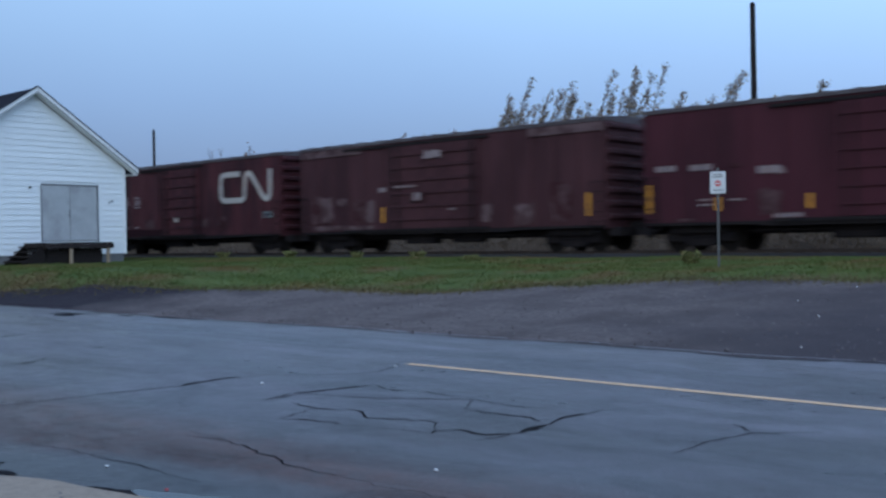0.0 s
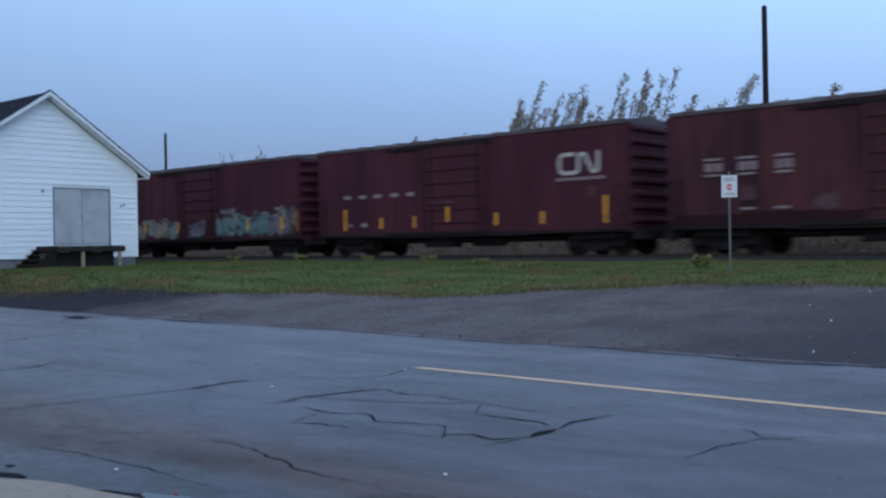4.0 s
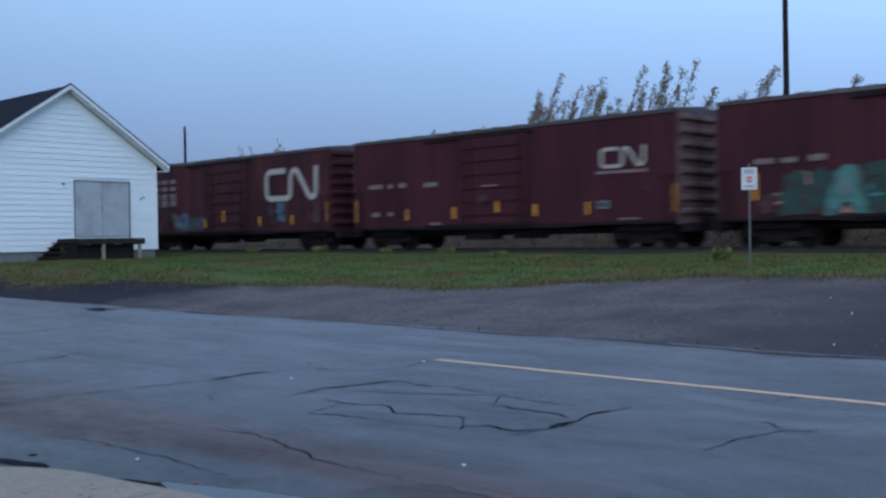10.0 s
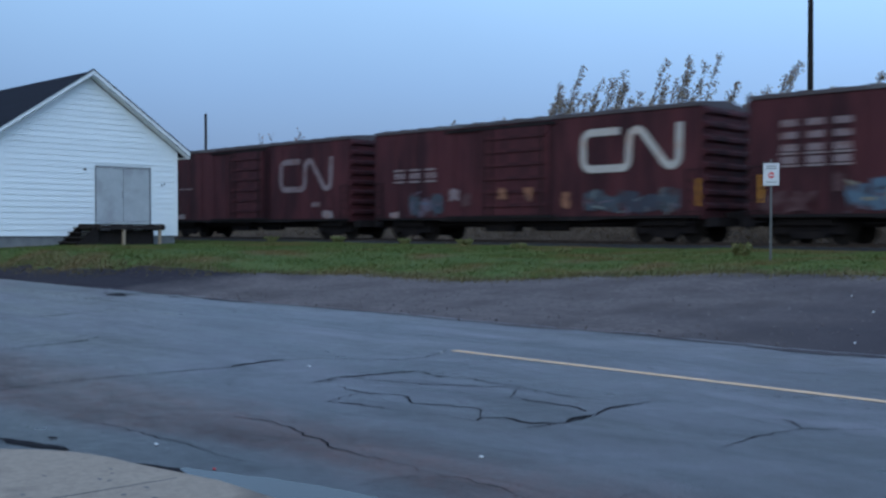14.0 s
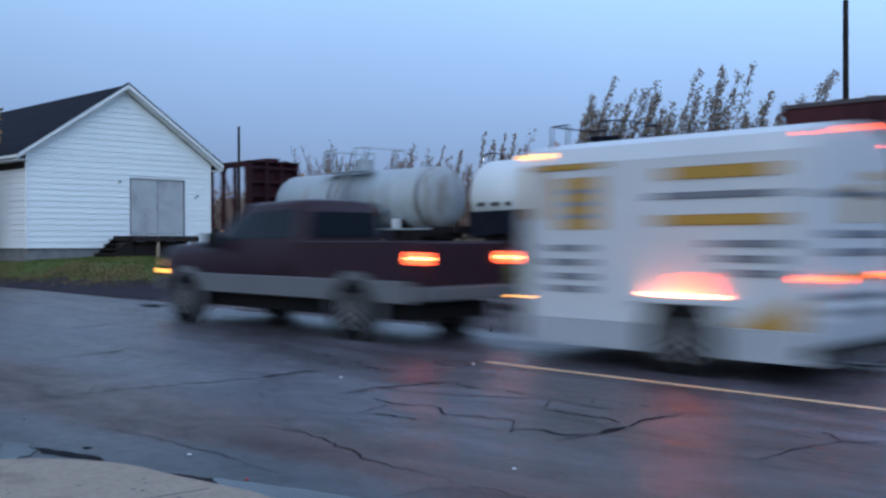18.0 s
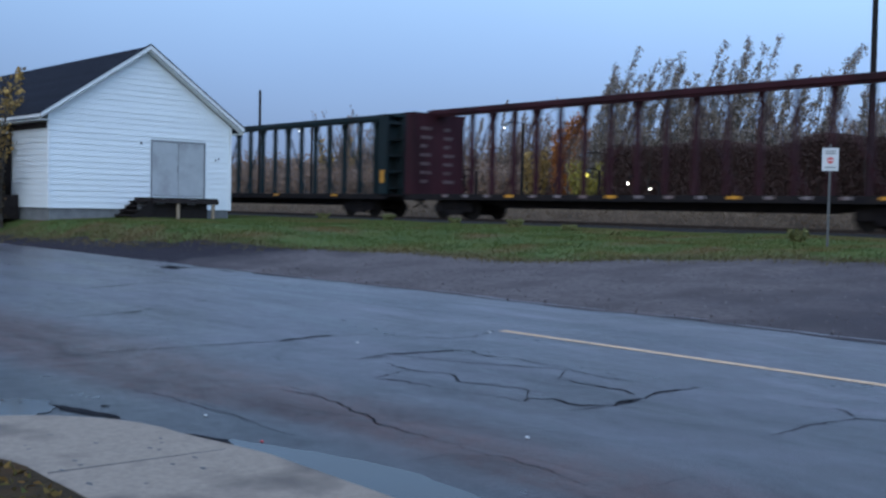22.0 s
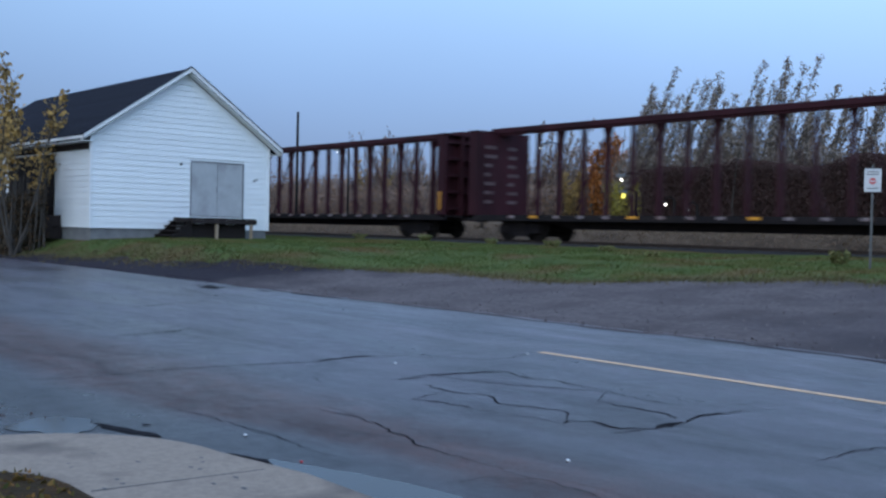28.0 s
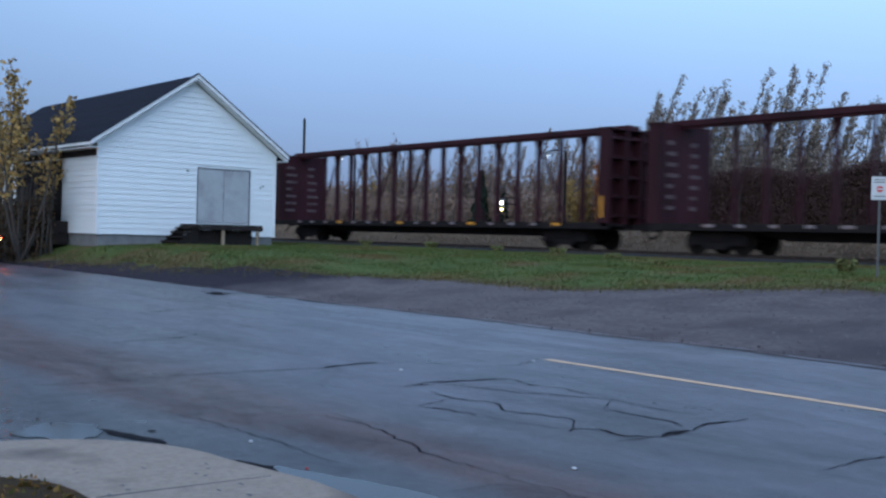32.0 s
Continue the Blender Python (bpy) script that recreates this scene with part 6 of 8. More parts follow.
# glass colour lightened to stand for the sky reflected in the rear window
M_SKYGLASS = surface("rear_window_glass", (0.065, 0.085, 0.11), (0.08, 0.10, 0.13), 3, 0.12, bump=0.01, spec=0.5)
# lower side panel, a darker blue than the body above it
M_VANLOW = surface("dark_blue_lower_side", (0.028, 0.036, 0.058), (0.036, 0.045, 0.068), 2, 0.3, bump=0.02, spec=0.3)
M_TAIL = glow("tail_lamp_glow", (1.0, 0.09, 0.03), 10.0)
M_DIMTAIL = glow("dim_tail_glow", (1.0, 0.10, 0.05), 2.2)
M_TAILCORE = glow("brake_lamp_glow", (1.0, 0.20, 0.06), 42.0)
M_SIDELAMP = glow("side_lamp_glow", (1.0, 0.25, 0.12), 22.0)
M_SIDEHALO = glow("side_halo_glow", (1.0, 0.22, 0.15), 1.6)
M_AMBER = glow("amber_lamp_glow", (1.0, 0.42, 0.08), 6.0)
M_DIMHEAD = glow("dim_head_lamp", (0.85, 0.42, 0.16), 0.8)
# plate glows by itself, in place of light falling on it
M_PLATE = glow("lit_plate", (0.9, 0.60, 0.38), 0.5)


class Shell:
    """A car body lofted through sections: x, half width, floor z, belt z, roof half width, roof z."""

    def __init__(self, sections):
        self.s = sections

    def row(self, x):
        s = self.s
        xs = [q[0] for q in s]
        return [float(np.interp(x, xs, [q[k] for q in s])) for k in range(1, 6)]

    def ring(self, x):
        w, z0, zb, wr, zr = self.row(x)
        return [(0.0, z0), (w * 0.86, z0), (w * 0.945, z0 + 0.09), (w, z0 + (zb - z0) * 0.55), (w * 0.988, z0 + (zb - z0) * 0.78), (w * 0.955, zb),
                (wr + (w * 0.955 - wr) * 0.12, zb + (zr - zb) * 0.86), (wr * 0.93, zr - 0.015), (wr * 0.6, zr + 0.012), (0.0, zr + 0.02)]

    def side(self, x, v):
        """A point on the side glass: v runs from the belt to the roof."""
        w, z0, zb, wr, zr = self.row(x)
        return (w * 0.955 + (wr + (w * 0.955 - wr) * 0.12 - w * 0.955) * v, zb + (zr - zb) * 0.86 * v)

    def body(self, name, material, parent, label=""):
        bm = B()
        xs = []
        for a, b in zip(self.s, self.s[1:]):
            n = max(1, int((b[0] - a[0]) / 0.18))
            xs += [a[0] + (b[0] - a[0]) * i / n for i in range(n)]
        xs.append(self.s[-1][0])
        rings = []
        for x in xs:
            half = self.ring(x)
            full = [(y, z) for y, z in half] + [(-y, z) for y, z in half[-2:0:-1]]
            rings.append([bm.verts.new((x, y, z)) for y, z in full])
        n = len(rings[0])
        for a, b in zip(rings, rings[1:]):
            for k in range(n):
                bm.faces.new((a[k], a[(k + 1) % n], b[(k + 1) % n], b[k]))
        bm.faces.new(rings[0])
        bm.faces.new(rings[-1][::-1])
        return part(name, fixed(bm), material, parent, label, True)

    def window(self, x0, x1, v0, v1, side, parent, slant0=0.0, slant1=0.0, material=None):
        bm = B()
        rows = []
        for i in range(5):
            col = []
            for v, sh0, sh1 in ((v0, 0, 0), (v1, slant0, slant1)):
                x = x0 + sh0 + (x1 + sh1 - x0 - sh0) * i / 4
                y, z = self.side(x, v)
                col.append(bm.verts.new((x, side * (y + 0.010), z)))
            rows.append(col)
        for a, b in zip(rows, rows[1:]):
            bm.faces.new((a[0], b[0], b[1], a[1]))
        return part("side_window", fixed(bm), material or M_GLASS, parent)

    def screen(self, xb, xt, vb, vt, parent, out):
        """A windscreen or rear window between the belt at xb and the roof at xt."""
        bm = B()
        rows = []
        for i in range(4):
            t = i / 3
            x = xb + (xt - xb) * t
            w, z0, zb, wr, zr = self.row(x)
            y = (w * 0.86) * (1 - t) + wr * 0.86 * t
            z = vb + (vt - vb) * t
            rows.append([bm.verts.new((x + out, s * y, z + 0.012)) for s in (-1, -0.5, 0, 0.5, 1)])
        for a, b in zip(rows, rows[1:]):
            for k in range(4):
                bm.faces.new((a[k], a[k + 1], b[k + 1], b[k]))
        return part("screen", fixed(bm), M_GLASS, parent)


def wheel_of(parent, x, y, r, w, wheels):
    def tyre():
        bm = B()
        n = 28
        prof = [(-w / 2, r * 0.66), (-w / 2, r * 0.93), (-w / 2 + 0.03, r), (w / 2 - 0.03, r), (w / 2, r * 0.93), (w / 2, r * 0.66)]
        rings = [[bm.verts.new((rad * math.cos(k * math.tau / n), yy, rad * math.sin(k * math.tau / n))) for k in range(n)] for yy, rad in prof]
        for a, b in zip(rings, rings[1:]):
            for k in range(n):
                bm.faces.new((a[k], a[(k + 1) % n], b[(k + 1) % n], b[k]))
        return mesh_of(fixed(bm), "tyre", M_TYRE, True)

    def rim():
        bm = B()
        ring = [(r * 0.64 * math.cos(k * math.tau / 24), r * 0.64 * math.sin(k * math.tau / 24)) for k in range(24)]
        for s in (-1, 1):
            for k in range(24):
                (xa, za), (xb, zb) = ring[k], ring[(k + 1) % 24]
                bar(bm, (xa, s * w * 0.37, za), (xb, s * w * 0.37, zb), r * 0.06, 0.04)
            for k in range(10):
                a = k * math.tau / 10
                bar(bm, (0, s * w * 0.36, 0), (r * 0.62 * math.cos(a), s * w * 0.36, r * 0.62 * math.sin(a)), r * 0.09, 0.05)
        disc(bm, (0, 0, 0), (0, 1, 0), r * 0.16, w * 0.98, 10)
        disc(bm, (0, 0, 0), (0, 1, 0), r * 0.58, w * 0.5, 16)
        return mesh_of(bm, "rim", M_RIM)
    def backing():
        bm = B()
        disc(bm, (0, 0, 0), (0, 1, 0), r * 0.67, w * 0.55, 24)
        return mesh_of(bm, "brake_disc", M_PLASTIC)
    hub = piece("wheel", cached(("tyre", r, w), tyre), parent, Matrix.Translation((x, y, r)))
    piece("rim", cached(("rim", r, w), rim), hub)
    piece("brake_disc", cached(("backing", r, w), backing), hub)
    wheels.append((hub, x, y, r))


def arch(parent, x, y, r, w):
    bm = B()
    disc(bm, (x, y, r * 0.98), (0, 1, 0), r * 1.16, w, 24)
    part("wheel_arch", bm, M_PLASTIC, parent)


def lamp_box(name, parent, x0, x1, y0, y1, z0, z1, material, label=""):
    bm = B()
    box(bm, x0, x1, y0, y1, z0, z1, 0.012)
    return part(name, bm, material, parent, label)


def minivan():
    v = thing("minivan", "pale blue-grey minivan with lit lamps and a carrier on its roof", "minivan")
    wheels = []
    sh = Shell([(-2.50, 0.80, 0.42, 0.95, 0.70, 1.05), (-2.44, 0.88, 0.30, 1.02, 0.74, 1.30), (-2.25, 0.92, 0.26, 1.04, 0.74, 1.66), (-1.6, 0.93, 0.24, 1.04, 0.76, 1.74), (0.2, 0.93, 0.24, 1.02, 0.76, 1.76),
                (0.75, 0.93, 0.24, 1.00, 0.74, 1.68), (1.45, 0.92, 0.24, 0.98, 0.78, 1.22), (1.75, 0.91, 0.24, 0.95, 0.82, 1.03), (2.25, 0.86, 0.26, 0.82, 0.76, 0.88), (2.48, 0.74, 0.36, 0.66, 0.62, 0.72)])
    sh.body("body", M_VAN, v)
    for s in (-1, 1):
        sh.window(-2.12, -1.175, 0.06, 0.88, s, v, 0.12, 0)
        sh.window(-1.155, 0.045, 0.06, 0.90, s, v)
        sh.window(0.065, 1.08, 0.06, 0.88, s, v, 0, -0.45)
        for x in (-1.45, 1.50):
            arch(v, x, s * 0.885, 0.335, 0.09)
            wheel_of(v, x, s * 0.86, 0.335, 0.21, wheels)
        lamp_box("tail_lamp", v, -2.47, -2.28, s * 0.83 - 0.07, s * 0.83 + 0.07, 0.91, 1.05, M_DIMTAIL, "lit red tail lamp")
        lamp_box("brake_lamp", v, -2.475, -2.275, s * 0.83 - 0.074, s * 0.83 + 0.074, 0.965, 0.995, M_TAIL, "bright core of the tail lamp")
        lamp_box("head_lamp", v, 2.26, 2.44, s * 0.66 - 0.13, s * 0.66 + 0.13, 0.62, 0.78, M_DIMHEAD, "dim amber head lamp")
        lamp_box("lower_side", v, -2.2, 2.1, s * 0.865 - 0.05, s * 0.865 + 0.05, 0.25, 0.52, M_VANLOW, "dark blue lower side")
        lamp_box("side_moulding", v, -1.0, 1.05, s * 0.922 - 0.025, s * 0.922 + 0.025, 0.52, 0.59, M_SILVER)
        lamp_box("mirror", v, 1.08, 1.22, s * 1.0 - 0.09, s * 1.0 + 0.09, 1.02, 1.17, M_VAN)
        lamp_box("roof_rail", v, -1.7, 0.3, s * 0.62 - 0.02, s * 0.62 + 0.02, 1.76, 1.80, M_PLASTIC)
    sh.screen(1.62, 0.82, 1.06, 1.62, v, 0.012)
    # three pale bars laid over the rear side glass
    for z in (1.17, 1.27, 1.40):
        w, z0, zb, wr, zr = sh.row(-1.7)
        y = sh.side(-1.7, (z - zb) / (zr - zb) / 0.86)[0]
        lamp_box("window_bar", v, -2.02, -1.24, y - 0.01, y + 0.016, z - 0.022, z + 0.022, M_TRAILER, "pale bar on the rear side window")
    bm = B()
    rows = []
    for t in (0, 1):
        x = -2.535 + 0.19 * t
        rows.append([bm.verts.new((x - 0.03, y, 1.10 + 0.50 * t)) for y in (-0.72 + 0.06 * t, 0.72 - 0.06 * t)])
    bm.faces.new((rows[0][0], rows[0][1], rows[1][1], rows[1][0]))
    part("rear_window", bm, M_SKYGLASS, v, "rear window with the sky's reflection in its pale colour")
    lamp_box("rear_bumper", v, -2.56, -2.40, -0.86, 0.86, 0.34, 0.58, M_VAN)
    lamp_box("plate", v, -2.53, -2.49, -0.26, 0.26, 0.70, 0.84, M_SILVER)
    lamp_box("roof_spoiler", v, -2.40, -2.10, -0.70, 0.70, 1.71, 1.76, M_PLASTIC)
    lamp_box("underbody", v, -2.0, 2.0, -0.62, 0.62, 0.20, 0.30, M_PLASTIC)
    lamp_box("roof_box", v, -0.96, -0.74, -0.28, 0.28, 1.79, 1.94, M_TRAILER, "small pale box strapped on the roof")
    v.scale = (1.05, 1.02, 1.02)
    ROADERS.append((v, -12.0 + 18.3 * 3.0, 18.3, 9.98, wheels))


def pickup():
    v = thing("pickup_truck", "dark maroon pickup truck with a silver lower side and lit lamps", "pickup truck")
    wheels = []
    cab = Shell([(-0.55, 0.93, 0.66, 1.36, 0.74, 1.42), (-0.45, 0.95, 0.54, 1.38, 0.76, 1.97), (-0.2, 0.95, 0.52, 1.38, 0.77, 2.01), (1.0, 0.95, 0.52, 1.36, 0.76, 1.99), (1.45, 0.95, 0.52, 1.35, 0.76, 1.74), (1.98, 0.95, 0.52, 1.33, 0.82, 1.40),
                 (3.25, 0.93, 0.54, 1.24, 0.84, 1.30), (3.58, 0.88, 0.56, 1.16, 0.78, 1.22), (3.68, 0.80, 0.60, 1.04, 0.70, 1.09)])
    cab.body("cab", M_MAROON, v)
    for s in (-1, 1):
        cab.window(-0.42, 0.18, 0.08, 0.88, s, v, 0.05, 0)
        cab.window(0.24, 1.60, 0.08, 0.86, s, v, 0, -0.40)
        lamp_box("bed_side", v, -3.14, -0.56, s * 0.90 - 0.06, s * 0.90 + 0.06, 0.58, 1.37, M_MAROON)
        lamp_box("lower_side", v, -3.12, 3.05, s * 0.94 - 0.037, s * 0.94 + 0.037, 0.54, 0.84, M_SILVER, "silver lower body stripe")
        for x in (-1.95, 2.60):
            bm = B()
            disc(bm, (x, s * 0.945, 0.44), (0, 1, 0), 0.52, 0.10, 24)
            part("fender_flare", bm, M_SILVER, v)
            arch(v, x, s * 0.955, 0.40, 0.09)
            wheel_of(v, x, s * 0.895, 0.40, 0.27, wheels)
        lamp_box("tail_lamp", v, -3.20, -2.98, s * 0.86 - 0.09, s * 0.86 + 0.09, 1.06, 1.22, M_TAIL, "lit red tail lamp")
        lamp_box("brake_lamp", v, -3.21, -2.99, s * 0.86 - 0.095, s * 0.86 + 0.095, 1.125, 1.155, M_TAILCORE, "bright core of the tail lamp")
        lamp_box("head_lamp", v, 3.56, 3.70, s * 0.68 - 0.16, s * 0.68 + 0.16, 0.92, 1.06, M_DIMHEAD, "dim head lamp")
        lamp_box("marker_lamp", v, 3.50, 3.68, s * 0.82 - 0.08, s * 0.82 + 0.08, 0.81, 0.88, M_AMBER, "lit amber lamp")
        lamp_box("mirror", v, 1.52, 1.68, s * 1.08 - 0.12, s * 1.08 + 0.12, 1.26, 1.50, M_PLASTIC)
    cab.screen(1.86, 1.12, 1.44, 1.93, v, 0.014)
    lamp_box("bed_floor", v, -3.08, -0.5, -0.86, 0.86, 0.62, 0.70, M_PLASTIC)
    lamp_box("tailgate", v, -3.14, -3.07, -0.80, 0.80, 0.66, 1.35, M_MAROON)
    lamp_box("bed_front", v, -0.62, -0.55, -0.86, 0.86, 0.66, 1.36, M_MAROON)
    lamp_box("rear_bumper", v, -3.28, -3.14, -0.92, 0.92, 0.58, 0.76, M_SILVER)
    lamp_box("front_bumper", v, 3.64, 3.78, -0.90, 0.90, 0.52, 0.74, M_SILVER)
    lamp_box("chassis", v, -3.0, 3.4, -0.72, 0.72, 0.30, 0.52, M_PLASTIC)
    bm = B()
    box(bm, -0.58, -0.552, -0.66, 0.66, 1.44, 1.82)
    part("rear_window", bm, M_GLASS, v)
    ROADERS.append((v, -16.47 + 17.8 * 18.2, 17.8, 9.72, wheels))


def trailer():
    v = thing("box_trailer", "white enclosed trailer with yellow and grey bars, towed by a pickup", "trailer")
    wheels = []
    bm = B()
    sec = [(-1.15, 0.20), (-1.15, 2.24), (-1.05, 2.42), (-0.6, 2.53), (0, 2.56), (0.6, 2.53), (1.05, 2.42), (1.15, 2.24), (1.15, 0.20)]
    xs = [(-1.85, 1.0), (1.55, 1.0), (1.80, 0.86), (2.0, 0.55)]
    rings = [[bm.verts.new((x, y * k, z)) for y, z in sec] for x, k in xs]
    for a, b in zip(rings, rings[1:]):
        for i in range(len(sec)):
            j = (i + 1) % len(sec)
            bm.faces.new((a[i], a[j], b[j], b[i]))
    bm.faces.new(rings[0])
    bm.faces.new(rings[-1][::-1])
    part("box", fixed(bm), M_TRAILER, v)
    rnd = random.Random(4)
    Y_ = surface("yellow_print", (0.42, 0.23, 0.03), (0.36, 0.20, 0.04), 5, 0.5, bump=0.02)
    M_LOWPANEL = surface("lower_trailer_panel", (0.30, 0.32, 0.35), (0.36, 0.38, 0.41), 3, 0.6, bump=0.05)
    grey = surface("grey_print", (0.13, 0.14, 0.17), (0.18, 0.19, 0.22), 4, 0.5, bump=0.02)
    for s in (-1, 1):
        def strip(x0, x1, z0, z1, material, label=""):
            lamp_box("print_bar", v, x0, x1, s * 1.156 - 0.005, s * 1.156 + 0.005, z0, z1, material, label)
        strip(-1.55, -0.30, 2.00, 2.13, Y_, "yellow printed bar")
        strip(-1.62, -0.22, 1.53, 1.64, Y_)
        strip(0.55, 1.54, 2.17, 2.24, Y_, "yellow printed border")
        strip(1.42, 1.54, 1.62, 2.16, Y_)
        strip(0.58, 1.10, 1.50, 2.08, Y_, "yellow printed emblem")
        for z in (1.62, 1.76, 1.90):
            lamp_box("print_bar", v, 0.64, 1.04, s * 1.163 - 0.004, s * 1.163 + 0.004, z, z + 0.05, grey)
        for z, a, b in ((1.80, -1.70, -0.25), (1.31, -1.75, -0.85), (1.16, -1.60, -1.0), (1.02, -1.72, -1.15)):
            strip(a + rnd.uniform(0, 0.1), b + rnd.uniform(0, 0.1), z, z + 0.07, grey)
        for z in (1.26, 1.10, 0.94, 0.80):
            strip(0.62 + rnd.uniform(0, 0.1), 1.24 + rnd.uniform(0, 0.1), z, z + 0.07, grey)
        strip(-1.84, 1.54, 0.205, 0.50, M_LOWPANEL, "grey-blue lower panel")
        bm = B()
        prism(bm, [(-1.10, 0.52), (-1.78, 0.52), (-1.80, 0.86)], s * 1.156 - 0.005, s * 1.156 + 0.005)
        part("print_wedge", fixed(bm), Y_, v, "yellow printed wedge")
        lamp_box("fender", v, -1.0, -0.02, s * 1.20 - 0.06, s * 1.20 + 0.06, 0.72, 0.80, M_TRAILER)
        arch(v, -0.50, s * 1.13, 0.38, 0.10)
        wheel_of(v, -0.50, s * 1.10, 0.36, 0.20, wheels)
        lamp_box("side_lamp", v, -0.86, -0.20, s * 1.20 - 0.065, s * 1.20 + 0.065, 0.80, 0.83, M_SIDELAMP, "lit red lamp over the fender")
        # glowing patch added for the red light that the lamp throws on the panel
        bm = B()
        prism(bm, [(-0.88, 0.83), (-0.40, 0.83), (-0.50, 1.02), (-0.80, 1.06)], s * 1.165 - 0.01, s * 1.165 + 0.01)
        part("lamp_halo", fixed(bm), M_SIDEHALO, v, "glowing patch for the lamp's red light on the panel")
        lamp_box("tail_lamp", v, -1.88, -1.83, s * 0.86 - 0.26, s * 0.86 + 0.26, 0.98, 1.03, M_TAIL, "lit red tail lamp")
        lamp_box("top_lamp", v, 1.40, 1.60, s * 1.10 - 0.04, s * 1.10 + 0.04, 2.33, 2.38, M_AMBER, "lit amber clearance lamp")
        lamp_box("top_lamp", v, -1.87, -1.75, s * 0.98 - 0.06, s * 0.98 + 0.06, 2.38, 2.41, M_TAIL, "lit red clearance lamp")
    lamp_box("top_lamp", v, -1.87, -1.82, -0.2, 0.2, 2.50, 2.53, M_TAIL, "lit red clearance lamp")

    def back(y0, y1, z0, z1, material):
        lamp_box("print_bar", v, -1.862, -1.845, y0, y1, z0, z1, material)
    back(-0.55, 0.55, 0.98, 1.05, Y_)
    back(-0.95, -0.25, 2.0, 2.1, Y_)
    back(-0.28, 0.16, 1.55, 1.95, Y_)
    for z in (1.80, 1.40, 1.22, 0.78, 0.62):
        back(-0.95 + rnd.uniform(0, 0.2), 0.6 + rnd.uniform(0, 0.3), z, z + 0.08, grey)
    back(0.35, 0.95, 0.48, 0.58, Y_)
    back(-1.0, -0.5, 0.48, 0.58, Y_)
    lamp_box("rear_sill", v, -1.93, -1.80, -1.12, 1.12, 0.24, 0.36, M_PLASTIC)
    lamp_box("lower_panel", v, -1.865, -1.848, -1.10, 1.10, 0.37, 0.60, M_LOWPANEL)
    bm = B()
    for s in (-1, 1):
        bar(bm, (1.5, s * 0.6, 0.45), (3.1, 0, 0.48), 0.08)
    box(bm, -1.8, 1.8, -0.9, 0.9, 0.34, 0.42)
    box(bm, 2.69, 2.77, -0.04, 0.04, 0.44, 0.62)
    part("chassis", bm, M_PLASTIC, v)
    lamp_box("tongue_lamp", v, 2.70, 2.76, -0.11, 0.11, 0.62, 0.645, M_AMBER, "lit amber lamp on the tow bar")
    bm = B()
    tube(bm, [(-0.50, -1.1, 0.36), (-0.50, 1.1, 0.36)], 0.05, 8)
    part("axle", bm, M_PLASTIC, v)
    ROADERS.append((v, -9.88 + 17.8 * 18.2, 17.8, 10.08, wheels))


